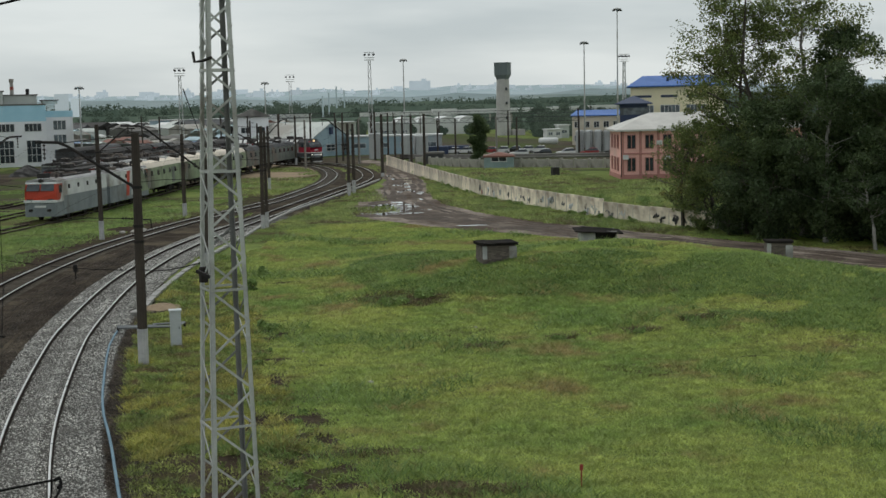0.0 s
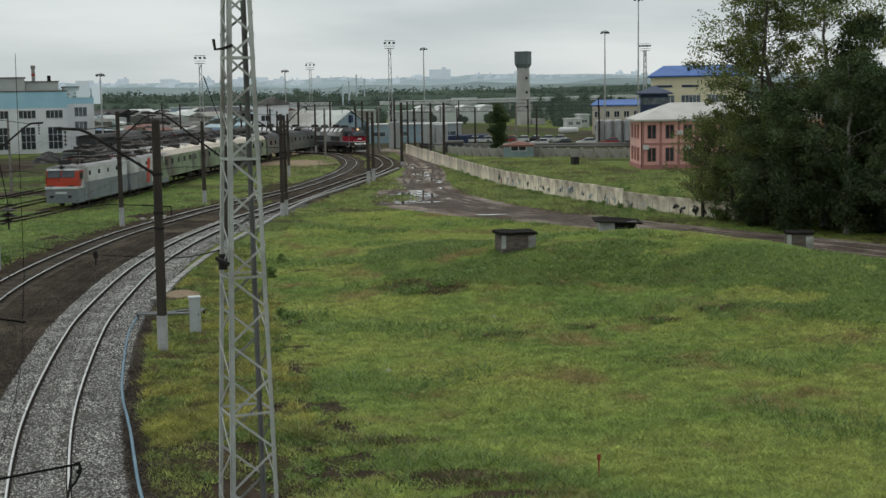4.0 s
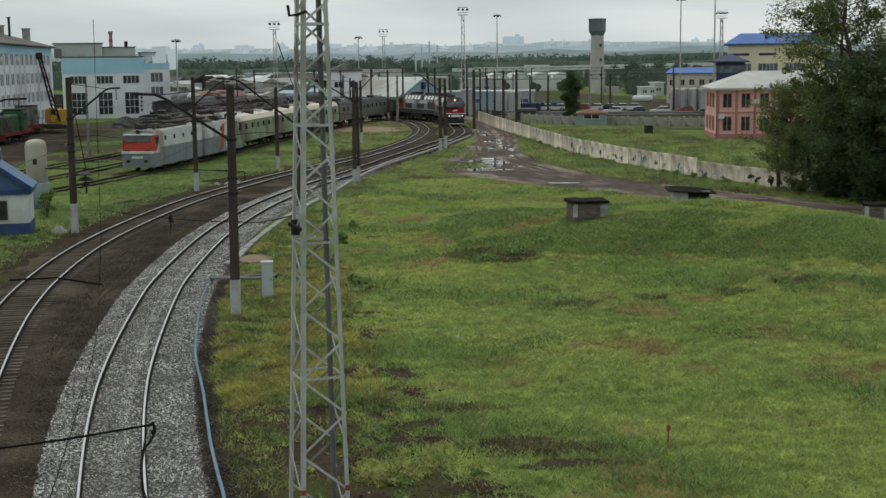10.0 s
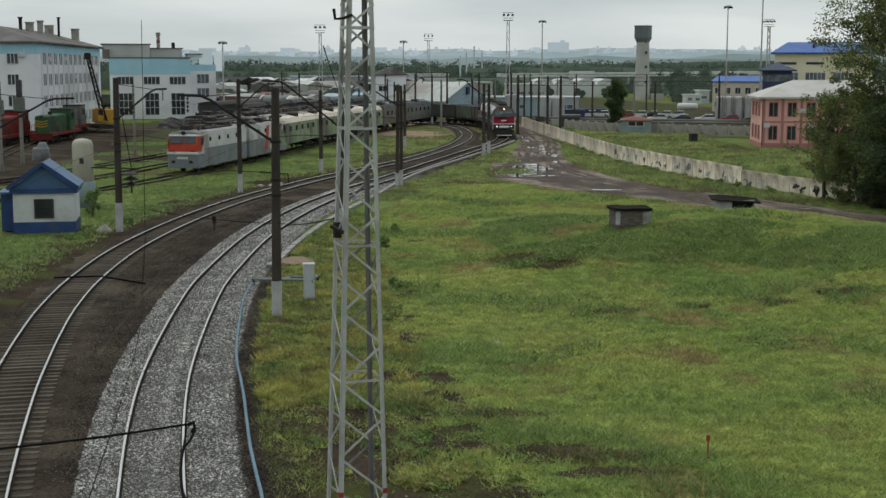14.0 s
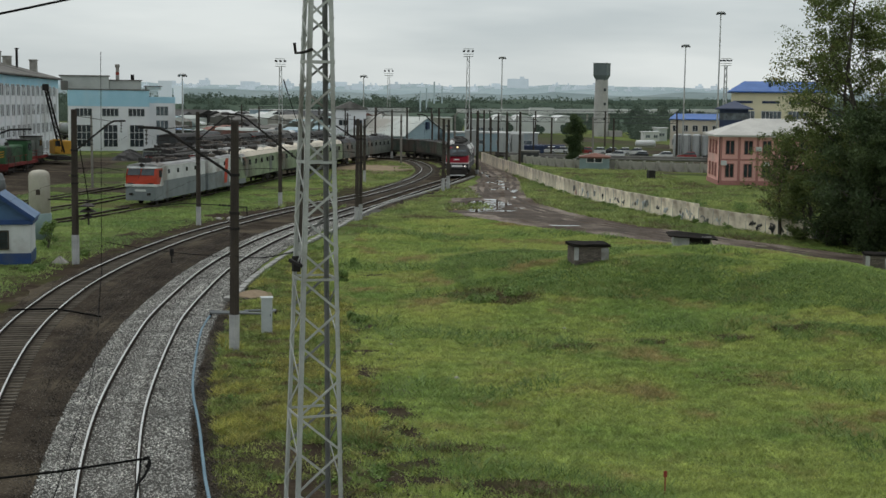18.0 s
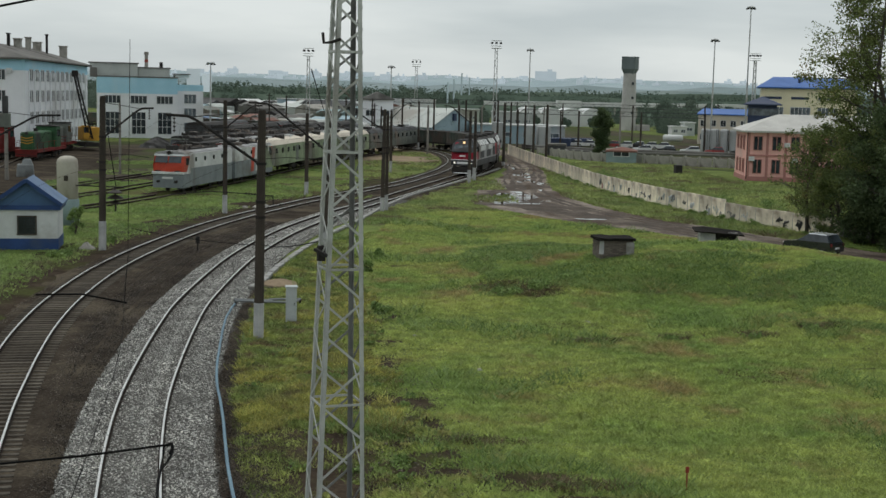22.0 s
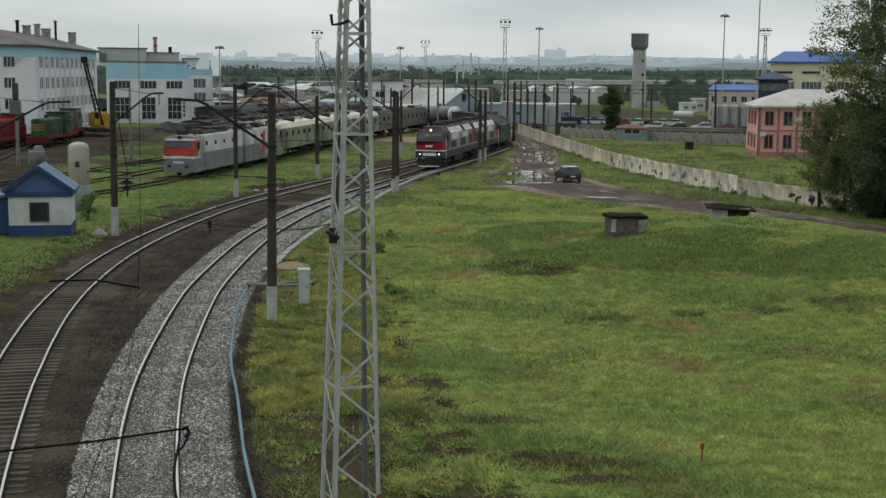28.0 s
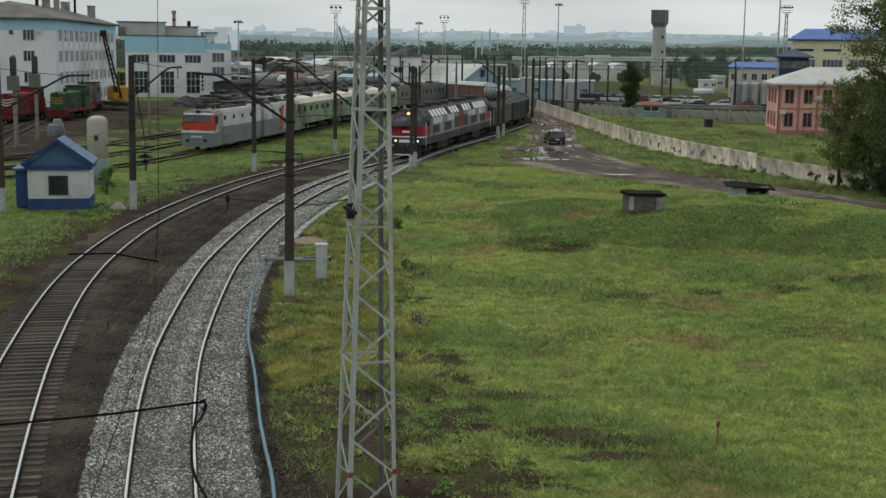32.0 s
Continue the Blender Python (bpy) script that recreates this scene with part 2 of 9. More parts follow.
M_FRAMEW = surface("white_window_frame", (0.62, 0.63, 0.63), (0.52, 0.53, 0.53), 1.5, 0.6, bump=0.03)
M_LOCORED = surface("locomotive_red", (0.33, 0.014, 0.034), (0.27, 0.014, 0.03), 0.8, 0.5, bump=0.02, c3=(0.11, 0.018, 0.022), stain=0.25, spec=0.25)
M_LOCOGREY = surface("locomotive_light_grey", (0.30, 0.30, 0.30), (0.23, 0.23, 0.23), 0.8, 0.6, bump=0.02, c3=(0.17, 0.155, 0.14), stain=0.35, spec=0.2)
M_LOCODARK = surface("locomotive_dark_grey", (0.065, 0.066, 0.069), (0.045, 0.046, 0.048), 0.8, 0.65, bump=0.02, c3=(0.05, 0.042, 0.036), stain=0.3, spec=0.2)
M_LOCOWHITE = surface("locomotive_white", (0.80, 0.80, 0.79), (0.70, 0.70, 0.69), 0.8, 0.5, bump=0.02, c3=(0.45, 0.43, 0.40), stain=0.25)
M_SOOT = surface("sooty_roof", (0.022, 0.021, 0.02), (0.04, 0.037, 0.034), 0.8, 0.85, bump=0.1)
M_ORANGE = surface("faded_orange_red_paint", (0.506, 0.063, 0.034), (0.402, 0.057, 0.034), 0.8, 0.6, bump=0.02, c3=(0.322, 0.081, 0.052), stain=0.3, spec=0.2)
M_ELGREY = surface("blue_grey_loco_paint", (0.20, 0.225, 0.24), (0.155, 0.175, 0.19), 0.8, 0.55, bump=0.02, c3=(0.12, 0.115, 0.11), stain=0.3)
M_ELWHITE = surface("dirty_white_loco_paint", (0.62, 0.63, 0.63), (0.51, 0.52, 0.52), 0.9, 0.55, bump=0.02, c3=(0.28, 0.26, 0.24), stain=0.3)
M_EMU = surface("faded_pale_green_paint", (0.291, 0.345, 0.226), (0.203, 0.247, 0.163), 0.7, 0.75, bump=0.03, c3=(0.115, 0.115, 0.088), stain=0.45, spec=0.15)
M_EMUDARK = surface("dark_green_grey_paint", (0.15, 0.165, 0.14), (0.10, 0.112, 0.10), 0.7, 0.65, bump=0.03, c3=(0.15, 0.115, 0.09), stain=0.4)
M_GRAFB = surface("blue_graffiti_paint", (0.09, 0.13, 0.23), (0.16, 0.2, 0.28), 1.5, 0.6)
M_GRAFW = surface("white_graffiti_paint", (0.5, 0.52, 0.53), (0.35, 0.37, 0.4), 2.0, 0.6)
M_WAGON = surface("worn_dark_green_wagon", (0.044, 0.061, 0.046), (0.030, 0.041, 0.034), 0.7, 0.75, bump=0.05, c3=(0.064, 0.049, 0.038), stain=0.4, rand=0.2)
M_WAGONRIB = surface("pale_green_wagon_panel", (0.090, 0.119, 0.083), (0.065, 0.086, 0.061), 0.7, 0.7, bump=0.04, c3=(0.065, 0.058, 0.043), stain=0.35)
M_BROWNWAGON = surface("brown_red_wagon", (0.235, 0.105, 0.085), (0.18, 0.085, 0.07), 0.7, 0.75, bump=0.05, c3=(0.16, 0.12, 0.10), stain=0.4)
M_TANKER = surface("grey_tank_paint", (0.20, 0.215, 0.215), (0.14, 0.15, 0.155), 0.8, 0.6, bump=0.03, c3=(0.07, 0.065, 0.06), stain=0.35)
M_COAL = surface("coal", (0.010, 0.010, 0.010), (0.022, 0.021, 0.02), 3.0, 0.7, bump=0.9, fine=6)
M_UNDER = surface("greasy_running_gear", (0.018, 0.016, 0.014), (0.032, 0.027, 0.023), 1.6, 0.8, bump=0.2)
M_LAMP = glow("headlamp_lit", (1.0, 0.66, 0.32), 1.4)
M_LAMPW = glow("marker_lamp_lit", (1.0, 0.93, 0.82), 1.5)
M_BLUEPAINT = surface("deep_blue_paint", (0.020, 0.060, 0.185), (0.016, 0.046, 0.14), 1.0, 0.6, bump=0.04, c3=(0.05, 0.075, 0.13), stain=0.2)
M_BLUEROOF = surface("blue_sheet_roof", (0.06, 0.13, 0.25), (0.048, 0.105, 0.205), 0.8, 0.5, bump=0.04)
M_PLASTER = surface("white_limewash", (0.62, 0.64, 0.63), (0.53, 0.55, 0.54), 0.8, 0.9, bump=0.08, c3=(0.42, 0.41, 0.38), stain=0.2)
M_TANKCREAM = surface("rust_streaked_cream_tank", (0.44, 0.415, 0.35), (0.34, 0.315, 0.265), 0.9, 0.7, bump=0.05, c3=(0.22, 0.17, 0.12), stain=0.35, stretch=(1, 1, 0.35))
M_SKYBLUE = surface("sky_blue_facade_paint", (0.42, 0.67, 0.79), (0.36, 0.61, 0.73), 0.25, 0.95, bump=0.06, c3=(0.46, 0.63, 0.70), stain=0.33, spec=0.1)
M_PALEFACADE = surface("pale_grey_facade", (0.80, 0.81, 0.83), (0.71, 0.725, 0.75), 0.2, 0.95, bump=0.06, c3=(0.60, 0.60, 0.60), stain=0.33, spec=0.1)
M_SLATE = surface("grey_brown_sheet_roof", (0.13, 0.126, 0.118), (0.185, 0.178, 0.166), 0.35, 0.85, bump=0.08, c3=(0.055, 0.05, 0.046), stain=0.35, spec=0.1)
M_PINK = surface("pink_plaster", (0.78, 0.46, 0.41), (0.68, 0.395, 0.35), 0.35, 0.95, bump=0.08, c3=(0.62, 0.41, 0.37), stain=0.3, spec=0.1)
M_PINKDARK = surface("dark_pink_pilaster", (0.43, 0.20, 0.175), (0.36, 0.17, 0.15), 0.5, 0.9, bump=0.08)
M_TINROOF = surface("pale_tin_roof", (0.50, 0.49, 0.455), (0.42, 0.41, 0.385), 0.4, 0.55, bump=0.05, c3=(0.33, 0.30, 0.26), stain=0.25)
M_YELLOW = surface("pale_yellow_facade", (0.78, 0.71, 0.50), (0.70, 0.64, 0.45), 0.15, 0.9, bump=0.05)
M_BRIGHTBLUE = surface("bright_blue_metal_roof", (0.045, 0.135, 0.40), (0.035, 0.11, 0.33), 0.2, 0.5, bump=0.04)
M_NAVY = surface("navy_cladding", (0.022, 0.038, 0.085), (0.03, 0.048, 0.10), 0.4, 0.55, bump=0.03)
M_BEIGE = surface("cream_plaster", (0.62, 0.56, 0.47), (0.53, 0.48, 0.40), 0.3, 0.9, bump=0.05)
M_GREENPANEL = surface("pale_green_fence_paint", (0.33, 0.45, 0.28), (0.26, 0.36, 0.225), 0.6, 0.8, bump=0.05, c3=(0.20, 0.22, 0.16), stain=0.3)
M_TEAL = surface("grey_teal_siding", (0.25, 0.335, 0.34), (0.20, 0.27, 0.275), 0.5, 0.8, bump=0.05)
M_RUSTROOF = surface("rusty_red_roof", (0.20, 0.088, 0.065), (0.15, 0.075, 0.058), 0.5, 0.8, bump=0.05, c3=(0.28, 0.27, 0.25), stain=0.35)
M_SILO = surface("dull_grey_silo_metal", (0.43, 0.44, 0.435), (0.33, 0.34, 0.34), 0.6, 0.6, metal=0.15, bump=0.04, stretch=(1, 1, 0.3))
M_TOWERCAP = surface("grey_green_tower_cladding", (0.155, 0.185, 0.19), (0.12, 0.145, 0.15), 0.3, 0.7, bump=0.05, stretch=(1, 1, 0.3))
M_TOWER = surface("pale_tower_brick", (0.47, 0.46, 0.44), (0.39, 0.38, 0.365), 0.3, 0.9, bump=0.08, c3=(0.32, 0.31, 0.29), stain=0.3)
M_SHED = surface("pale_blue_shed_sheet", (0.33, 0.44, 0.49), (0.27, 0.365, 0.41), 0.2, 0.7, bump=0.04, c3=(0.36, 0.38, 0.38), stain=0.3)
M_SHEDROOF = surface("pale_grey_shed_roof", (0.47, 0.50, 0.47), (0.37, 0.395, 0.375), 0.2, 0.7, bump=0.04, c3=(0.28, 0.27, 0.24), stain=0.3)
M_SHEDWHITE = surface("white_hall_sheet", (0.62, 0.63, 0.62), (0.52, 0.53, 0.52), 0.1, 0.7, bump=0.03)
M_GREENLOCO = surface("shunter_green_paint", (0.04, 0.11, 0.048), (0.028, 0.072, 0.034), 0.8, 0.65, bump=0.03, c3=(0.03, 0.032, 0.024), stain=0.4, spec=0.2)
M_YELLOWPAINT = surface("yellow_machine_paint", (0.52, 0.28, 0.025), (0.42, 0.22, 0.025), 0.8, 0.6, bump=0.03, c3=(0.22, 0.13, 0.04), stain=0.3)
M_REDLOCO = surface("dull_red_loco_paint", (0.20, 0.026, 0.022), (0.12, 0.021, 0.019), 0.8, 0.7, bump=0.03, c3=(0.07, 0.032, 0.026), stain=0.4, spec=0.15)
M_CARDARK = surface("dark_car_paint", (0.022, 0.024, 0.028), (0.028, 0.03, 0.034), 0.8, 0.14, bump=0.0, spec=0.9)
M_CARWHITE = surface("white_car_paint", (0.66, 0.66, 0.66), (0.6, 0.6, 0.6), 0.8, 0.3, bump=0.0, spec=0.6)
M_CARRED = surface("red_car_paint", (0.3, 0.03, 0.03), (0.26, 0.03, 0.03), 0.8, 0.3, bump=0.0, spec=0.6)
M_RUBBER = surface("tyre_rubber", (0.014, 0.014, 0.014), (0.02, 0.02, 0.02), 4.0, 0.9, bump=0.05)
M_BARK = surface("grey_brown_bark", (0.085, 0.072, 0.058), (0.055, 0.047, 0.038), 2.5, 0.95, bump=0.5, fine=18, c3=(0.18, 0.17, 0.155), stain=0.3, stretch=(1, 1, 0.4))
M_BIRCH = surface("birch_bark", (0.32, 0.31, 0.28), (0.20, 0.19, 0.17), 2.5, 0.9, bump=0.2, c3=(0.035, 0.03, 0.027), stain=0.4)
M_LEAF = foliage("poplar_leaves", (0.102, 0.138, 0.045), (0.165, 0.203, 0.063), 0.3, dry=(0.210, 0.168, 0.057), amount=0.35, trans=0.35)
M_LEAFDARK = foliage("dark_willow_leaves", (0.052, 0.082, 0.036), (0.09, 0.125, 0.05), 0.35, trans=0.35)
M_GRASS = foliage("meadow_grass", (0.215, 0.325, 0.077), (0.415, 0.465, 0.118), 0.12, dry=(0.33, 0.27, 0.105), amount=0.40, trans=0.34, var=0.17, tuft=0.4, turf=0.55)
M_FIELD = foliage("rough_field_grass", (0.15, 0.215, 0.06), (0.31, 0.365, 0.11), 0.13, dry=(0.145, 0.12, 0.06), amount=0.48, trans=0.36, var=0.25, tuft=0.45, turf=0.5)
M_VERGE = foliage("patchy_verge_grass", (0.15, 0.245, 0.066), (0.275, 0.365, 0.1), 0.13, dry=(0.15, 0.135, 0.066), amount=0.42, trans=0.36, var=0.22, tuft=0.4, turf=0.5)
M_WEED = foliage("rank_green_weeds", (0.112, 0.182, 0.048), (0.195, 0.28, 0.076), 0.3, dry=(0.165, 0.135, 0.063), amount=0.25, var=0.35, turf=0.35)
M_DRYGRASS = foliage("yellowing_grass", (0.46, 0.44, 0.11), (0.24, 0.23, 0.075), 0.4, dry=(0.11, 0.085, 0.045), amount=0.42)
M_SCRUB = foliage("dull_scrub_weeds", (0.135, 0.185, 0.055), (0.33, 0.375, 0.105), 0.5, dry=(0.2, 0.148, 0.08), amount=0.44, tuft=0.4)
M_DEAD = foliage("dead_brown_weeds", (0.105, 0.08, 0.045), (0.17, 0.13, 0.075), 0.8, dry=(0.12, 0.16, 0.05), amount=0.5, trans=0.2)
# pale base colour stands in for sky reflected on a dark car's roof
M_CARROOF = surface("glossy_car_roof_painted_sky", (0.68, 0.70, 0.72), (0.60, 0.62, 0.64), 0.8, 0.2, metal=0.5, bump=0.0, spec=0.8)


def distance(name, c1, c2, scale, haze_glow):
    """A plain far backdrop; the haze of much air is painted into its colour and slight glow."""
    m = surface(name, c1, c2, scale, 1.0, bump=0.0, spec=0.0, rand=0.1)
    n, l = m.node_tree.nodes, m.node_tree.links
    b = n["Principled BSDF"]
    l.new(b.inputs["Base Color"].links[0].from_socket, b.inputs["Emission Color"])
    b.inputs["Emission Strength"].default_value = haze_glow
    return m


# pale colours and emission stand in for haze over the far scenery
M_WOODS = distance("woods_painted_haze", (0.052, 0.074, 0.058), (0.085, 0.112, 0.086), 0.03, 0.28)
M_HAZETREES = distance("woodland_painted_haze", (0.10, 0.130, 0.125), (0.135, 0.165, 0.155), 0.02, 0.45)
M_HAZERISE = distance("rise_painted_haze", (0.135, 0.172, 0.175), (0.175, 0.212, 0.215), 0.012, 0.5)
M_HAZEHILL = distance("hillside_painted_haze", (0.185, 0.232, 0.245), (0.215, 0.262, 0.275), 0.006, 0.58)
M_HAZECITY = distance("buildings_painted_haze", (0.33, 0.375, 0.40), (0.29, 0.335, 0.36), 0.01, 0.74)

# ---- mesh tools ----
class Build:
    """Collects vertices and faces of one mesh."""

    def __init__(self):
        self.v, self.f = [], []

    def add(self, verts, faces):
        o = len(self.v)
        self.v += [tuple(p) for p in verts]
        self.f += [tuple(i + o for i in f) for f in faces]
        return self

    def box(self, cx, cy, cz, sx, sy, sz, rz=0.0, ch=0.0, taper=1.0):
        """A box about its centre; ch: chamfer of its upright and top edges; taper: the top's size against the foot's."""
        c, s = math.cos(radians(rz)), math.sin(radians(rz))
        hx, hy, hz = sx / 2, sy / 2, sz / 2
        if ch <= 0:
            rings = [[(-hx, -hy, -hz), (hx, -hy, -hz), (hx, hy, -hz), (-hx, hy, -hz)],
                     [(-hx * taper, -hy * taper, hz), (hx * taper, -hy * taper, hz), (hx * taper, hy * taper, hz), (-hx * taper, hy * taper, hz)]]
        else:
            def ring(ax, ay, z):
                return [(-ax + ch, -ay, z), (ax - ch, -ay, z), (ax, -ay + ch, z), (ax, ay - ch, z), (ax - ch, ay, z), (-ax + ch, ay, z), (-ax, ay - ch, z), (-ax, -ay + ch, z)]
            rings = [ring(hx, hy, -hz), ring(hx * taper, hy * taper, hz - ch), ring(hx * taper - ch * 0.8, hy * taper - ch * 0.8, hz)]
        n = len(rings[0])
        vs = [(cx + x * c - y * s, cy + x * s + y * c, cz + z) for r in rings for x, y, z in r]
        fs = [tuple(range(n - 1, -1, -1)), tuple(range((len(rings) - 1) * n, len(rings) * n))]
        for k in range(len(rings) - 1):
            fs += [(k * n + i, k * n + (i + 1) % n, (k + 1) * n + (i + 1) % n, (k + 1) * n + i) for i in range(n)]
        return self.add(vs, fs)

    def tube(self, pts, r, n=6, r1=None, caps=True):
        """A round bar along points, tapering from r to r1."""
        pts = [Vector(p) for p in pts]
        r1 = r if r1 is None else r1
        vs, fs, m = [], [], len(pts)
        for k, p in enumerate(pts):
            d = (pts[min(k + 1, m - 1)] - pts[max(k - 1, 0)]).normalized()
            a = d.cross(Vector((0, 0, 1)) if abs(d.z) < 0.95 else Vector((1, 0, 0))).normalized()
            b = a.cross(d)
            rr = r + (r1 - r) * k / max(1, m - 1)
            vs += [p + (a * math.cos(6.2832 * i / n) + b * math.sin(6.2832 * i / n)) * rr for i in range(n)]
        for k in range(m - 1):
            fs += [(k * n + i, (k + 1) * n + i, (k + 1) * n + (i + 1) % n, k * n + (i + 1) % n) for i in range(n)]
        if caps:
            fs += [tuple(range(n)), tuple((m - 1) * n + i for i in range(n - 1, -1, -1))]
        return self.add(vs, fs)

    def bar(self, p, q, w, h=None):
        """A flat or square bar from p to q."""
        p, q, h = Vector(p), Vector(q), h or w
        d = (q - p).normalized()
        a = d.cross(Vector((0, 0, 1)) if abs(d.z) < 0.95 else Vector((0, 1, 0))).normalized() * (w / 2)
        b = a.normalized().cross(d) * (h / 2)
        vs = [e + x * a + y * b for e in (p, q) for x, y in ((-1, -1), (1, -1), (1, 1), (-1, 1))]
        return self.add(vs, [(0, 1, 2, 3), (7, 6, 5, 4), (0, 4, 5, 1), (1, 5, 6, 2), (2, 6, 7, 3), (3, 7, 4, 0)])

    def lathe(self, prof, n=16, c=(0, 0, 0), axis="z"):
        """A turned body; prof: (radius, height) from foot to top."""
        vs, fs, m = [], [], len(prof)
        for r, z in prof:
            for i in range(n):
                a = 6.2832 * i / n
                x, y = r * math.cos(a), r * math.sin(a)
                vs.append((c[0] + x, c[1] + y, c[2] + z) if axis == "z" else (c[0] + x, c[1] + z, c[2] + y) if axis == "y" else (c[0] + z, c[1] + x, c[2] + y))
        for k in range(m - 1):
            fs += [(k * n + i, k * n + (i + 1) % n, (k + 1) * n + (i + 1) % n, (k + 1) * n + i) for i in range(n)]
        fs += [tuple(range(n - 1, -1, -1)), tuple((m - 1) * n + i for i in range(n))]
        return self.add(vs, fs)

    def loft(self, rings, close=True):
        """Skins a row of rings with equal counts of points."""
        n, m = len(rings[0]), len(rings)
        fs = []
        for k in range(m - 1):
            fs += [(k * n + i, k * n + (i + 1) % n, (k + 1) * n + (i + 1) % n, (k + 1) * n + i) for i in range(n)]
        if close:
            fs += [tuple(range(n - 1, -1, -1)), tuple((m - 1) * n + i for i in range(n))]
        return self.add([p for r in rings for p in r], fs)

    def mesh(self, name):
        me = bpy.data.meshes.new(name)
        me.from_pydata(self.v, [], self.f)
        bm = bmesh.new()
        bm.from_mesh(me)
        bmesh.ops.recalc_face_normals(bm, faces=bm.faces)
        bm.to_mesh(me)
        bm.free()
        return me


def part(name, b, material, parent, label=""):
    """One mesh object under a thing or a part."""
    me = b.mesh(name) if isinstance(b, Build) else b
    if material and not me.materials:
        me.materials.append(material)
    ob = new(name, me)
    ob.parent = parent
    if label:
        ob["label"] = label
    return ob


def thing(name, label, category, m=None, group="", kind=""):
    ob = new(name)
    ob.empty_display_size = 0.3
    if m is not None:
        ob.matrix_world = m
    return tagged(ob, label, category, group, kind)


def solid(name, b, material, label, category, m=None, group="", kind=""):
    me = b.mesh(name) if isinstance(b, Build) else b
    if material and not me.materials:
        me.materials.append(material)
    ob = new(name, me)
    if m is not None:
        ob.matrix_world = m
    return tagged(ob, label, category, group, kind)


def raw_mesh(name, verts, faces, material):
    """A mesh straight from arrays, for many small pieces; faces all of one size."""
    me = bpy.data.meshes.new(name)
    k = faces.shape[1]
    me.vertices.add(len(verts))
    me.vertices.foreach_set("co", np.ascontiguousarray(verts, dtype=np.float32).ravel())
    me.loops.add(faces.size)
    me.loops.foreach_set("vertex_index", np.ascontiguousarray(faces, dtype=np.int32).ravel())
    me.polygons.add(len(faces))
    me.polygons.foreach_set("loop_start", np.arange(0, faces.size, k, dtype=np.int32))
    me.update(calc_edges=True)
    me.materials.append(material)
    return me


def smooth(me):
    me.polygons.foreach_set("use_smooth", [True] * len(me.polygons))
    return me


def spline(pts, step=0.5):
    """A smooth line through points, cut into even steps."""
    p = np.array(pts, float)
    p = np.vstack([2 * p[0] - p[1], p, 2 * p[-1] - p[-2]])
    out = []
    for i in range(1, len(p) - 2):
        a, b, c, d = p[i - 1:i + 3]
        for u in np.linspace(0, 1, 24, endpoint=False):
            out.append(0.5 * (2 * b + (c - a) * u + (2 * a - 5 * b + 4 * c - d) * u * u + (3 * b - a - 3 * c + d) * u ** 3))
    out.append(p[-2])
    out = np.array(out)
    for _ in range(6):
        out[1:-1] = (out[:-2] + 2 * out[1:-1] + out[2:]) / 4
    s = np.concatenate([[0], np.cumsum(np.linalg.norm(np.diff(out, axis=0), axis=1))])
    t = np.arange(0, s[-1], step)
    return np.stack([np.interp(t, s, out[:, k]) for k in range(2)], 1)


def headings(line):
    d = np.gradient(line, axis=0)
    return d / np.linalg.norm(d, axis=1)[:, None]


def seg_dist(x, y, poly):
    """Distance to a line of points and the place along it, for arrays."""
    best, at = np.full(np.shape(x), 1e9), np.zeros(np.shape(x))
    for i, (a, b) in enumerate(zip(poly[:-1], poly[1:])):
        dx, dy = b[0] - a[0], b[1] - a[1]
        u = np.clip(((x - a[0]) * dx + (y - a[1]) * dy) / (dx * dx + dy * dy), 0, 1)
        d = np.hypot(x - a[0] - u * dx, y - a[1] - u * dy)
        at = np.where(d < best, i + u, at)
        best = np.minimum(d, best)
    return best, at


def rough_noise(x, y, scale, seed=0.0):
    """Cheap smooth noise for arrays, about -1 to 1."""
    x, y = np.asarray(x) * scale + seed, np.asarray(y) * scale - seed * 0.7
    return (np.sin(x * 1.3 + 1.7 * np.sin(y * 0.9 + seed)) + np.sin(y * 1.7 + 1.3 * np.sin(x * 1.1)) + np.sin((x + y) * 2.3 + np.sin(x * 2.9 - y)) * 0.6 + np.sin(x * 4.1 - y * 3.7) * 0.4) / 3.0


# ---- the land: ground, track beds, road ----
LINE_A = spline([(-2.0, 2.0), (-3.4, 12.0), (-4.9, 21.5), (-6.8, 30.5), (-8.3, 38.4), (-9.4, 46.1), (-10.5, 57.7), (-10.95, 66.0), (-10.95, 80.7), (-10.2, 92.4), (-8.9, 103.0), (-6.6, 115.0), (-3.7, 127.2), (0.3, 145.3), (5.0, 166.5), (8.7, 182.5), (10.9, 197.0), (11.5, 212.0), (11.0, 228.0), (9.2, 241.0), (5.2, 251.5), (-1.7, 261.0), (-9.5, 270.0), (-30.0, 292.0), (-90.0, 352.0), (-160.0, 420.0)]) * 0.98
LINE_B = spline([(-4.3, 2.0), (-6.9, 13.0), (-9.35, 23.0), (-10.8, 28.95), (-12.26, 34.92), (-13.73, 41.4), (-14.59, 45.7), (-15.54, 50.77), (-16.55, 57.04), (-17.43, 65.1), (-17.9, 76.0), (-17.4, 88.0), (-16.0, 101.0), (-13.9, 112.0), (-10.3, 126.5), (-6.4, 139.0), (-2.6, 151.5), (0.6, 165.9), (3.8, 184.2), (5.6, 202.3), (5.9, 216.0), (5.2, 230.0), (3.2, 243.0), (-1.5, 253.5), (-8.5, 262.0), (-30.0, 283.0), (-95.0, 345.0)]) * 0.98
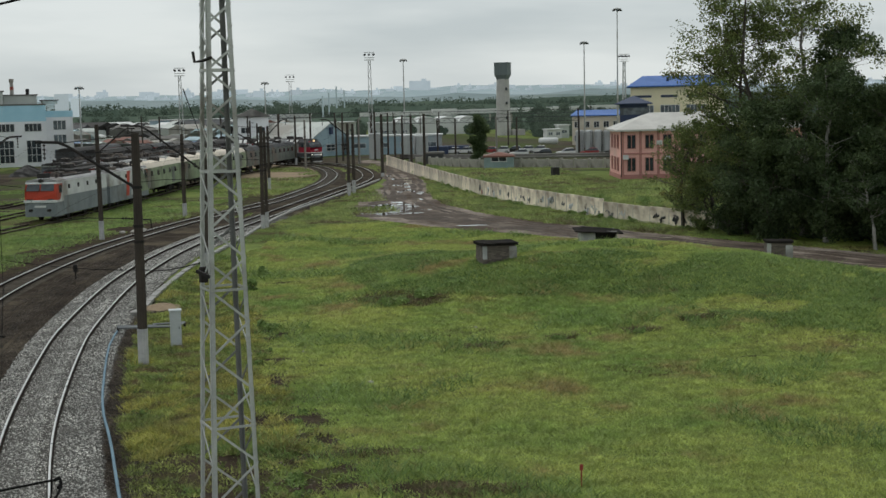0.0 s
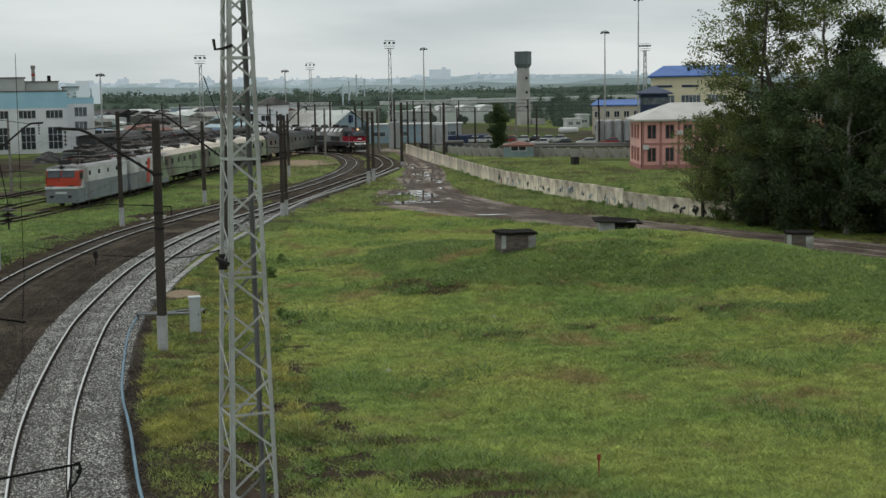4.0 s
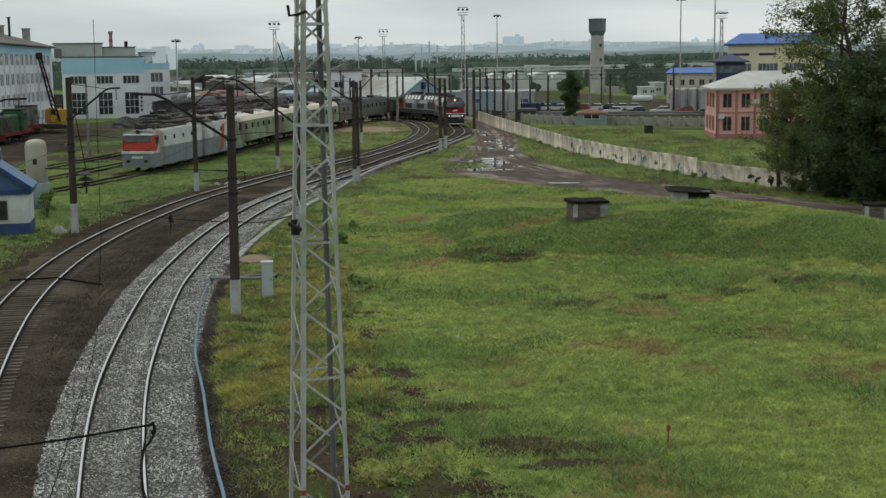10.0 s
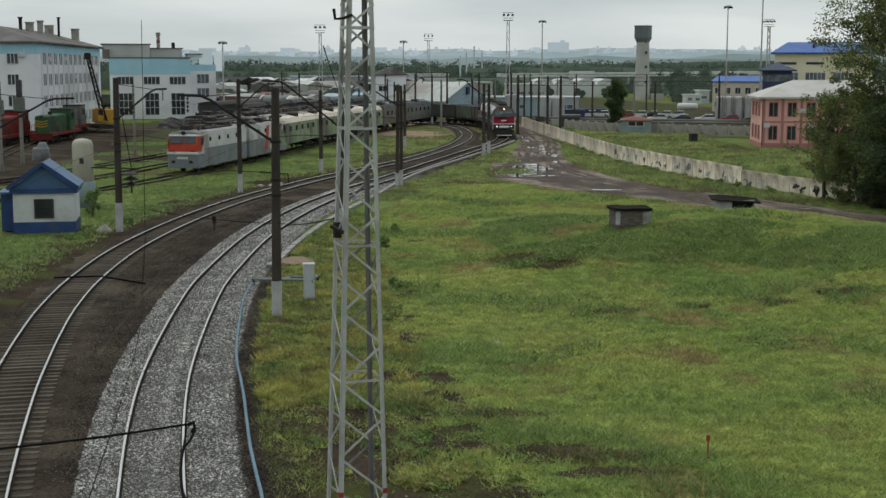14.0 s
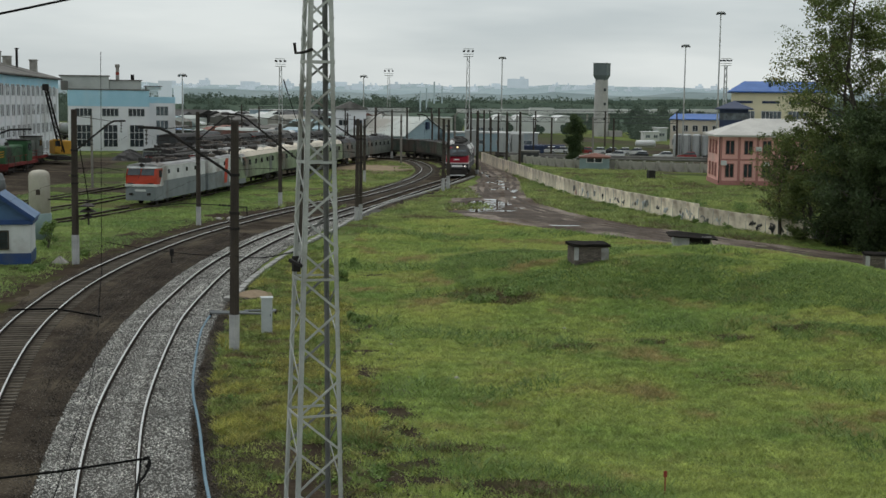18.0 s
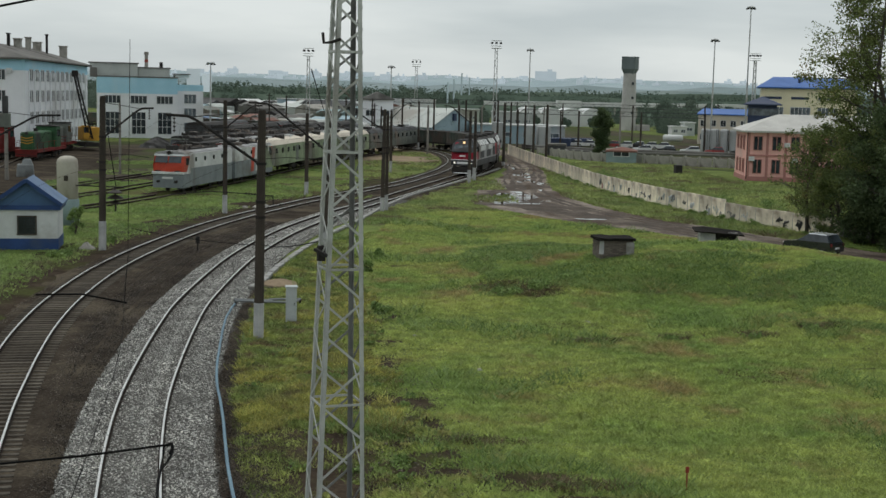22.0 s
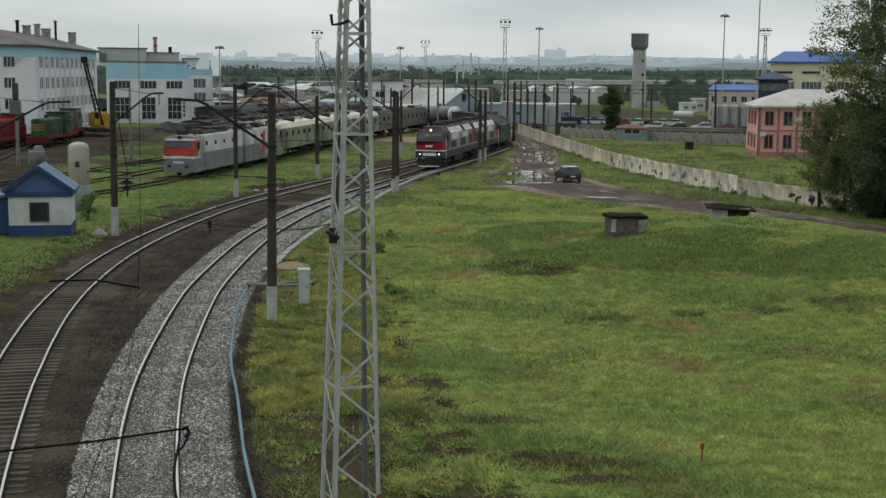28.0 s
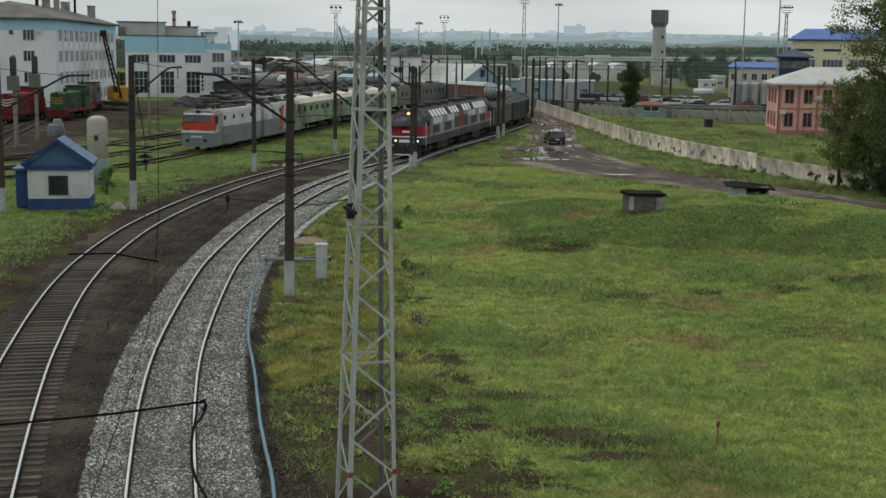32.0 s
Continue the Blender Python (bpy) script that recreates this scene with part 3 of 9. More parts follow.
LINE_C = spline([(-62.0, 78.0), (-48.0, 90.0), (-37.0, 101.0), (-31.5, 110.0), (-28.8, 118.0), (-26.4, 128.0), (-24.6, 138.0), (-22.0, 152.0), (-18.6, 175.0), (-14.2, 200.0), (-8.8, 226.0), (-5.4, 240.0)]) + np.array([2.0, 0.0])
CREST = [(10.0, 78.5), (14.0, 78.0), (20.5, 80.0), (25.0, 73.0), (28.5, 64.0), (34.0, 52.0)]


def land_z(x, y):
    """Height of the ground: flat, with one grassy mound."""
    x, y = np.asarray(x, float), np.asarray(y, float)
    d, at = seg_dist(x, y, CREST)
    # the far side, towards the road, falls off faster
    side = (x - 20) * 0.62 + (y - 76) * 0.79
    w = np.where(side > 0, np.interp(at, [0, 2, 3, 5], [6.5, 6.5, 5.0, 4.5]), 10.5)
    top = np.interp(at, [0, 1, 2, 3, 4, 5], [1.1, 1.65, 1.75, 1.6, 1.15, 0.85])
    h = top * np.exp(-(d / w) ** 2.4)
    near = np.clip((x + 3) / 6, 0, 1) * np.clip((118 - y) / 12, 0, 1) * np.clip((y - 18) / 10, 0, 1)
    h = h * np.clip((x + 2) / 8, 0, 1)
    return h + near * 0.10 * rough_noise(x, y, 0.22)


gx = np.concatenate([[-4500, -2500, -1400, -800, -450, -260, -160, -100, -75], np.arange(-60, 70.1, 1.0), [80, 95, 120, 170, 260, 450, 800, 1400, 2500, 4500]])
gy = np.concatenate([[-2500, -1000, -400, -150, -60, -20, 0], np.arange(10, 140.1, 1.0), np.arange(145, 300, 8.0), [320, 360, 420, 520, 700, 1000, 1500, 2300, 3400, 4800]])
GX, GY = np.meshgrid(gx, gy)
gv = np.stack([GX, GY, land_z(GX, GY)], -1).reshape(-1, 3)
nx = len(gx)
gi = np.array([(j * nx + i, j * nx + i + 1, (j + 1) * nx + i + 1, (j + 1) * nx + i) for j in range(len(gy) - 1) for i in range(nx - 1)])
tagged(new("ground", smooth(raw_mesh("ground", gv, gi, M_MEADOW))), "broad green meadow ground with a low grassy mound", "ground", kind="structure")


def ribbon(name, line, half_l, half_r, z, material, label, category, ragged=0.0, cols=7, seed=1.0):
    """A strip of ground along a line, with a ragged outline, lying just above the land."""
    hd = headings(line)
    rows = []
    for k in range(0, len(line)):
        nrm = np.array([-hd[k][1], hd[k][0]])
        s = k * 0.5
        wl = half_l(s) if callable(half_l) else half_l
        wr = half_r(s) if callable(half_r) else half_r
        wl += ragged * float(rough_noise(s, 3.0, 0.35, seed) + 0.6 * rough_noise(s, 9.0, 1.6, seed))
        wr += ragged * float(rough_noise(s, 7.0, 0.35, seed + 4) + 0.6 * rough_noise(s, 2.0, 1.6, seed))
        for u in np.linspace(-1, 1, cols):
            p = line[k] + nrm * (u * wl if u > 0 else u * wr)
            rows.append((p[0], p[1], float(land_z(p[0], p[1])) + z))
    v = np.array(rows)
    f = np.array([(k * cols + i, k * cols + i + 1, (k + 1) * cols + i + 1, (k + 1) * cols + i) for k in range(len(line) - 1) for i in range(cols - 1)])
    return tagged(new(name, smooth(raw_mesh(name, v, f, material))), label, category, kind="structure")


def bed(name, line, top, foot, z0, z1, material, label):
    """A ballast bed: a raised strip with sloping shoulders."""
    hd, rows = headings(line), []
    prof = [(-foot, z0), (-top, z1), (-top * 0.4, z1 + 0.01), (top * 0.4, z1 + 0.01), (top * 0.93, z1), (foot * 0.82, z0)]
    for k in range(len(line)):
        nrm = np.array([-hd[k][1], hd[k][0]])
        for i, (u, z) in enumerate(prof):
            j = 0.12 * float(rough_noise(k * 0.5, i * 3.0, 1.3, 2.0)) if i in (0, 5) else 0.0
            p = line[k] + nrm * (u + j)
            rows.append((p[0], p[1], z))
    n = len(prof)
    f = np.array([(k * n + i, k * n + i + 1, (k + 1) * n + i + 1, (k + 1) * n + i) for k in range(len(line) - 1) for i in range(n - 1)])
    return tagged(new(name, raw_mesh(name, np.array(rows), f, material)), label, "track bed", kind="structure")


# trodden strip under and between the two running lines
MIDLINE = spline([tuple((LINE_A[int(i)] + LINE_B[int(min(i, len(LINE_B) - 1))]) / 2) for i in range(8, 480, 24)])
ribbon("trackside_ground", MIDLINE, lambda s: float(np.interp(s, [0, 30, 60, 100, 130, 170, 230], [3.5, 5.2, 6.2, 5.8, 5.4, 4.5, 4.0])), lambda s: float(np.interp(s, [0, 30, 60, 100, 130, 170, 230], [4.5, 6.2, 6.0, 5.4, 5.2, 4.5, 4.0])), 0.015, M_OLDBED, "brown oily soil and old ballast beside the tracks", "ground", 0.22, 9)
def beside(line, d):
    h = headings(line)
    return line + np.stack([-h[:, 1], h[:, 0]], 1) * d


ribbon("verge_soil", beside(LINE_B, 4.4)[60:330], 1.7, 2.6, 0.022, M_SOIL, "brown bare soil along the edge of the older track", "ground", 0.7, 6, 12.0)
ribbon("scrub_soil", beside(LINE_A, -5.0)[44:150], 2.0, 2.3, 0.018, M_SOIL, "dark brown stony soil under the scrub beside the ballast", "ground", 0.6, 7, 6.0)
bed("ballast_bed", LINE_B[:520], 1.6, 2.2, 0.02, 0.05, M_OLDBED, "dark brown worn ballast under the older track")
bed("ballast_bed", LINE_A[:262], 1.85, 2.35, 0.018, 0.075, M_BALLAST, "clean light grey ballast under the relaid track")
bed("ballast_bed", LINE_A[261:640], 1.6, 2.2, 0.022, 0.06, M_OLDBED, "dark worn ballast on the far curve")
ribbon("sand_patch", spline([(-6.0, 262.0), (-5.0, 246.0), (-3.0, 228.0), (-3.4, 208.0), (-7.0, 190.0)]), 6.5, 6.0, 0.02, M_SAND, "bare sandy ground inside the curve", "ground", 0.8)
ribbon("yard_ground", spline([(-22.0, 330.0), (-38.0, 262.0), (-55.0, 215.0), (-70.0, 170.0), (-95.0, 130.0)]), 46.0, 16.0, 0.012, M_YARD, "dirty yard ground with thin weeds", "ground", 2.5, 15)
ribbon("far_yard_ground", spline([(16.0, 236.0), (16.0, 290.0), (6.0, 360.0), (-10.0, 460.0)]), 26.0, 70.0, 0.014, M_YARD, "dirty goods yard ground", "ground", 2.0, 15)
ROADLINE = spline([(62.0, 44.0), (50.0, 61.0), (39.5, 76.0), (33.6, 84.5), (28.8, 92.5), (24.5, 101.5), (19.0, 112.0), (14.5, 126.0), (12.6, 142.0), (13.6, 160.0), (15.6, 182.0), (16.4, 205.0), (16.6, 232.0), (14.0, 262.0)])
ribbon("road", ROADLINE, lambda s: float(np.interp(s, [0, 47, 67, 79, 93, 111, 137, 167, 207], [3.6, 3.4, 3.6, 5.6, 8.2, 6.0, 3.6, 2.8, 2.4])), lambda s: float(np.interp(s, [0, 47, 67, 77, 107, 137, 207], [4.6, 4.4, 3.2, 3.4, 3.6, 2.8, 2.0])), 0.03, M_MUD, "rutted brown mud road with wet patches", "road", 0.45, 11)

DEPOTLINE = spline([(-41.5, 116.0), (-46.4, 134.3), (-50.2, 150.0), (-53.6, 168.0), (-56.2, 184.0), (-57.5, 205.0), (-57.5, 225.0)])
ribbon("depot_ground", DEPOTLINE, 9.0, lambda s: float(np.interp(s, [0, 25, 50, 90], [5.0, 9.0, 13.0, 12.0])), 0.024, M_OLDBED, "black oily ballast of the depot tracks", "ground", 0.8, 9, 15.0)
ribbon("field_soil", spline([(33.0, 206.0), (40.0, 203.0), (48.0, 199.0), (62.0, 193.0)]), 3.0, 3.6, 0.02, M_YARD, "brown trampled earth before the yard wall", "ground", 0.9, 7, 22.0)

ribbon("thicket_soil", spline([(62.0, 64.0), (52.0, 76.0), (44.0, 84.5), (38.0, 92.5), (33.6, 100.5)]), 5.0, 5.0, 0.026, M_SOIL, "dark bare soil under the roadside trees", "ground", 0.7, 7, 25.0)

# wheel ruts and churned mud on the road
for k, (off, wd) in enumerate([(-1.7, 0.28), (-0.75, 0.34), (0.7, 0.3), (1.6, 0.36), (2.7, 0.25)]):
    rh = headings(ROADLINE)
    ln = ROADLINE + np.stack([-rh[:, 1], rh[:, 0]], 1) * (off + 0.35 * rough_noise(np.arange(len(ROADLINE)) * 0.5, k * 5.0, 0.12, k)[:, None])
    ribbon("wheel_rut", ln[55:415], wd, wd, 0.034 + 0.001 * k, M_RUT, "dark wet wheel rut in the mud road", "road", 0.26, 4, 3.0 + k)
for k, (pts, wl) in enumerate([([(6.0, 127.0), (10.5, 124.0), (15.5, 116.0), (20.0, 107.5)], 1.5), ([(9.0, 131.5), (12.5, 128.0), (16.5, 119.5)], 0.9), ([(8.0, 138.0), (10.0, 146.0), (11.6, 155.0)], 0.9)]):
    ribbon("churned_mud", spline(pts), wl, wl, 0.040 + 0.001 * k, M_RUT, "dark churned wet mud at the road edge", "road", 0.6, 5, 8.0 + k)

# puddles, standing in the ruts
def puddle(x, y, lx, ly, rz, seed):
    rng = random.Random(seed)
    b = Build()
    n = 22
    c, s = math.cos(radians(rz)), math.sin(radians(rz))
    ph = [rng.uniform(0, 6.28) for _ in range(3)]
    ring = []
    for i in range(n):
        a = 6.2832 * i / n
        r = 1 + 0.28 * math.sin(2 * a + ph[0]) + 0.22 * math.sin(3 * a + ph[1]) + 0.14 * math.sin(5 * a + ph[2])
        u, v = 0.74 * lx * r * math.cos(a), 0.74 * ly * r * math.sin(a)
        ring.append((x + u * c - v * s, y + u * s + v * c, 0.055))
    b.add(ring + [(p[0], p[1], 0.02) for p in ring], [tuple(range(n))])
    solid("puddle", b, M_WATER, "shallow puddle mirroring the grey sky on the mud road", "puddle", group="puddles on the road", kind="structure")


for i, (x, y, lx, ly, rz) in enumerate([(7.6, 128.6, 1.9, 1.0, 5), (8.0, 131.3, 1.0, 0.6, 0), (11.6, 139.0, 1.0, 0.7, 0), (10.4, 138.2, 0.6, 0.7, 0), (15.8, 184.0, 0.7, 2.0, 0), (13.4, 174.0, 0.5, 1.6, 0), (14.4, 164.0, 0.6, 1.2, 0), (16.9, 163.0, 0.4, 1.5, 0), (9.6, 128.6, 0.9, 0.5, 5), (8.6, 133.6, 1.0, 0.9, 0), (10.6, 135.5, 1.7, 0.9, 8), (12.2, 136.2, 0.7, 0.8, 0), (9.6, 140.0, 0.9, 0.9, 0), (11.2, 142.5, 1.0, 1.2, 10), (10.0, 148.0, 0.5, 0.8, 0), (15.2, 112.4, 1.5, 0.55, -8), (15.4, 178.0, 0.9, 3.5, -4), (14.6, 170.0, 0.5, 2.2, 0), (14.9, 156.0, 0.4, 1.4, 0), (16.0, 190.0, 0.6, 3.0, 0), (14.5, 198.0, 0.6, 2.5, 0), (12.6, 160.0, 0.5, 1.0, 0), (17.6, 150.0, 0.5, 1.0, 20), (24.5, 101.0, 0.7, 0.5, 0), (27.6, 97.5, 1.4, 0.5, -25), (20.5, 118.0, 0.9, 0.5, -30), (18.6, 130.0, 0.6, 0.9, 0), (13.2, 131.0, 0.6, 0.35, 0), (14.1, 146.5, 0.3, 1.1, 0)]):
    puddle(x, y, lx, ly, rz, 40 + i)

rp0 = random.Random(17)
for i in range(40):
    y0 = rp0.uniform(126.5, 141)
    puddle(rp0.uniform(7.4, 12.0) + (y0 - 128) * 0.08, y0, rp0.uniform(0.35, 1.3), rp0.uniform(0.18, 0.42), rp0.uniform(-10, 10), 140 + i)
for i in range(10):
    puddle(rp0.uniform(13.2, 16.6), rp0.uniform(150, 200), rp0.uniform(0.2, 0.5), rp0.uniform(0.4, 1.4), rp0.uniform(-10, 10), 170 + i)

# patches of bare soil in the meadow
def soil_patch(x, y, lx, ly, rz, seed, mat=None, label="bare dark soil patch in the meadow grass", name="soil_patch"):
    rng = random.Random(seed)
    n, b = 26, Build()
    c, s = math.cos(radians(rz)), math.sin(radians(rz))
    ph = [rng.uniform(0, 6.28) for _ in range(4)]
    vs = []
    for ring, k in enumerate((0.45, 1.0)):
        for i in range(n):
            a = 6.2832 * i / n
            r = k * (1 + 0.24 * math.sin(2 * a + ph[0]) + 0.2 * math.sin(3 * a + ph[1]) + 0.12 * math.sin(6 * a + ph[2]) + 0.08 * math.sin(9 * a + ph[3]))
            u, v = lx * r * math.cos(a), ly * r * math.sin(a)
            px, py = x + u * c - v * s, y + u * s + v * c
            vs.append((px, py, float(land_z(px, py)) + (0.03 if ring == 0 else 0.012)))
    vs.append((x, y, float(land_z(x, y)) + 0.035))
    fs = [(i, (i + 1) % n, n + (i + 1) % n, n + i) for i in range(n)] + [(2 * n, (i + 1) % n, i) for i in range(n)]
    b.add(vs, fs)
    solid(name, b, mat or M_SOIL, label, "soil", group="bare patches in the meadow", kind="structure")


SOIL = [(11.6, 56.0, 0.7, 0.3, 0), (15.2, 56.6, 0.8, 0.35, 5), (18.2, 58.2, 0.9, 0.4, 0), (18.4, 50.6, 0.8, 0.25, 0), (0.2, 29.3, 2.4, 1.0, 5), (2.2, 29.0, 1.7, 0.7, -8), (-1.9, 33.4, 1.1, 1.6, 10), (-2.4, 38.6, 0.8, 1.2, -15), (0.5, 40.6, 0.7, 1.4, 20), (4.72, 32.72, 1.3, 0.45, 0), (1.14, 35.22, 0.9, 0.5, 10), (2.79, 30.30, 1.1, 0.4, 0), (6.1, 67.6, 1.1, 0.8, 10), (4.4, 69.0, 0.9, 0.4, 0), (3.4, 34.6, 1.8, 0.9, -5), (-1.0, 30.0, 2.4, 2.2, 20), (0.6, 36.5, 1.6, 0.8, 40), (-1.6, 43.0, 0.6, 2.6, -10), (-0.6, 78.5, 1.8, 0.8, 0), (1.2, 31.0, 1.6, 0.8, 0), (-2.6, 34.6, 0.9, 1.8, 0), (-1.0, 50.0, 0.5, 2.0, 0)]
rs0 = random.Random(90)
for _ in range(16):
    y0 = rs0.uniform(29, 62)
    SOIL.append((float(np.interp(y0, [28, 40, 62], [1.2, 0.1, -1.4])) + rs0.uniform(-0.6, 0.6), y0, rs0.uniform(0.3, 0.7), rs0.uniform(0.4, 1.2), rs0.uniform(-25, 25)))
for i, row in enumerate(SOIL):
    soil_patch(*row, 70 + i)


# ---- rails and sleepers ----
def rail(line, side, z, parent, worn=True):
    """One rail: head, web and foot, in two meshes."""
    hd = headings(line)
    web, head = Build(), Build()
    rw, rh = [], []
    for k in range(len(line)):
        nrm = np.array([-hd[k][1], hd[k][0]])
        c = line[k] + nrm * side * 0.795
        rw.append([(c[0] + nrm[0] * u, c[1] + nrm[1] * u, z + h) for u, h in ((-0.075, 0), (0.075, 0), (0.07, 0.03), (0.036, 0.05), (0.036, 0.141), (-0.036, 0.141), (-0.036, 0.05), (-0.07, 0.03))])
        rh.append([(c[0] + nrm[0] * u, c[1] + nrm[1] * u, z + h) for u, h in ((-0.034, 0.14), (0.034, 0.14), (0.034, 0.178), (0.024, 0.188), (-0.024, 0.188), (-0.034, 0.178))])
    web.loft(rw)
    head.loft(rh)
    w = part("rail", web, M_RAIL, parent, "rusty steel rail with a worn bright head")
    part("rail_head", head, M_RAILTOP if worn else M_RAILDULL, w)


def track(name, label, line, z, worn=True):
    t = thing(name, label, "railway track", kind="structure")
    rail(line[::2], 1, z, t, worn)
    rail(line[::2], -1, z, t, worn)
    return t


track_a = track("railway_track_relaid", "curving relaid railway track with polished rails", LINE_A, 0.095)
track_b = track("railway_track_old", "curving older railway track with concrete sleepers", LINE_B, 0.06)
track("railway_track_depot", "oily depot track leading to the shunters", DEPOTLINE, 0.05, False)
track("railway_track_depot_2", "oily second depot track beside the office", beside(DEPOTLINE, 4.4), 0.05, False)
track_c = track("railway_track_siding", "overgrown siding under parked trains", LINE_C, 0.03, False)

# ---- lattice mast by the near track ----
def lattice_mast(x, y, base, top, height, rz, z0=-0.1, lean=0.0):
    """A four-legged lattice mast of angle steel with crossed braces."""
    mast = thing("lattice_mast", "tall galvanised lattice steel mast with zigzag bracing", "mast", pose(x, y, z0, 0, lean, rz))

    def corner(i, z):
        h = (base + (top - base) * z / height) / 2
        return (h * (-1, 1, 1, -1)[i], h * (-1, -1, 1, 1)[i], z)
    for i in range(4):
        b = Build()
        p, q = Vector(corner(i, 0)), Vector(corner(i, height))
        sx, sy = (1, -1, -1, 1)[i], (1, 1, -1, -1)[i]
        # angle profile: two thin flanges
        for u in ((1, 0), (0, 1)):
            w = 0.1
            a = [p, p + Vector((sx * u[0] * w, sy * u[1] * w, 0)), q + Vector((sx * u[0] * w, sy * u[1] * w, 0)), q]
            off = Vector((sx * u[1], sy * u[0], 0)) * 0.012
            b.add(a + [v + off for v in a], [(0, 1, 2, 3), (7, 6, 5, 4), (0, 4, 5, 1), (1, 5, 6, 2), (2, 6, 7, 3), (3, 7, 4, 0)])
        # the rear right leg wears the shade-coloured steel
        leg = part("leg", b, M_GALVSHADE if i == 2 else M_GALV, mast)
        band = Build()
        c = Vector(corner(i, 1.05))
        band.box(c.x + sx * 0.042, c.y + sy * 0.042, c.z, 0.11, 0.11, 0.12)
        if i < 2:
            part("painted_band", band, M_REDPAINT, leg, "red painted band round the leg")
    z, k = 0.02, 0
    while z < height - 0.6:
        hgt = (base + (top - base) * z / height) * 0.82
        z2 = min(z + hgt, height)
        for i in range(4):
            j = (i + 1) % 4
            b = Build()
            if k % 2 == 0:
                b.bar(corner(i, z), corner(j, z2), 0.014, 0.052)
            else:
                b.bar(corner(j, z), corner(i, z2), 0.014, 0.052)
            # every other brace on the right and rear faces has painted shade
            part("brace", b, M_GALVSHADE if (i in (1, 2) and k % 2) else M_GALV, mast)
        if k % 4 == 0:
            for i in range(4):
                b = Build()
                b.bar(corner(i, z), corner((i + 1) % 4, z), 0.014, 0.055)
                part("brace", b, M_GALV, mast)
        z, k = z2, k + 1
    b = Build()
    zh = 11.65
    c = Vector(corner(0, zh))
    b.tube([c + Vector((0.1, 0, 0.1)), c + Vector((-0.1, -0.02, 0.02)), c + Vector((-0.28, -0.02, 0.0)), c + Vector((-0.31, -0.02, 0.22))], 0.035, 6)
    part("hook_bracket", b, M_DARKSTEEL, mast, "dark steel hook bracket")
    b = Build()
    b.bar(corner(0, 7.0), (corner(0, 7.0)[0] - 0.18, 0.0, 7.1), 0.07)
    b.box(-base * 0.36, 0.1, 7.0, 0.16, 0.16, 0.34)
    part("cable_clamp", b, M_DARKSTEEL, mast)
    return mast


lattice_mast(-1.72, 29.0, 1.17, 0.21, 19.5, 19, lean=0.54)


# ---- catenary poles ----
def insulator(b, p, q, n=5, r=0.075):
    """A string of glazed discs from p to q."""
    p, q = Vector(p), Vector(q)
    for i in range(n):
        c = p.lerp(q, (i + 0.5) / n)
        d = (q - p).normalized() * 0.03
        b.tube([c - d, c, c + d], r, 8, r * 0.55)
    b.tube([p, q], 0.018, 5)


def pole(x, y, height, arm=0.0, arm_dir=0.0, white=1.5, r=0.19, grey=False, lean=(0, 0), label="", arm_z=7.3, rise=1.9, r_top=None):
    """A round concrete mast with a bent cantilever that reaches out arm metres towards arm_dir degrees."""
    p = thing("catenary_pole", label or "dark concrete catenary pole with a whitewashed foot", "pole", pose(x, y, 0, lean[0], lean[1], 0), "catenary poles along the tracks")
    b = Build()
    b.lathe([(r, white), (r * 0.92, height * 0.6), (r_top or r * 0.8, height - 0.05), ((r_top or r * 0.8) * 0.8, height)], 12)
    part("shaft", b, M_POLEGREY if grey else M_POLE, p)
    b = Build()
    b.lathe([(r * 1.07, -0.2), (r * 1.07, white * 0.98), (r * 1.02, white)], 12)
    part("foot", b, M_POLEGREY if grey else M_WHITEWASH, p, "whitewashed foot")
    for z in (arm_z, arm_z - 1.6, 5.2):
        if z < height:
            b = Build()
            b.lathe([(r * 1.02, z - 0.06), (r * 1.06, z - 0.05), (r * 1.06, z + 0.05), (r * 1.02, z + 0.06)], 12)
            part("steel_band", b, M_DARKSTEEL, p)
    if arm:
        c, s = math.cos(radians(arm_dir)), math.sin(radians(arm_dir))

        def at(u, z):
            return (c * u, s * u, z)
        b = Build()
        b.tube([at(0.1, arm_z), at(arm * 0.35, arm_z + rise * 0.42), at(arm * 0.72, arm_z + rise * 0.9), at(arm * 0.82, arm_z + rise * 0.985), at(arm * 1.06, arm_z + rise)], 0.062, 7)
        a = part("cantilever", b, M_DARKSTEEL, p, "bent dark steel cantilever arm")
        b = Build()
        b.tube([at(0.1, min(height - 0.1, arm_z + rise * 1.15)), at(arm * 0.8, arm_z + rise * 0.97)], 0.02, 5)
        part("stay_rod", b, M_DARKSTEEL, a)
        b = Build()
        insulator(b, at(arm * 0.97, arm_z + rise - 0.06), at(arm * 0.97, arm_z + rise - 0.75), 4)
        part("insulator", b, M_INSUL, a, "dark insulator discs")
        b = Build()
        b.tube([at(0.15, 6.15), at(arm * 0.55, 6.2), at(arm * 1.0, 6.0)], 0.02, 5)
        insulator(b, at(0.2, 6.15), at(0.7, 6.17), 4, 0.06)
        part("steady_arm", b, M_DARKSTEEL, a)
    return p


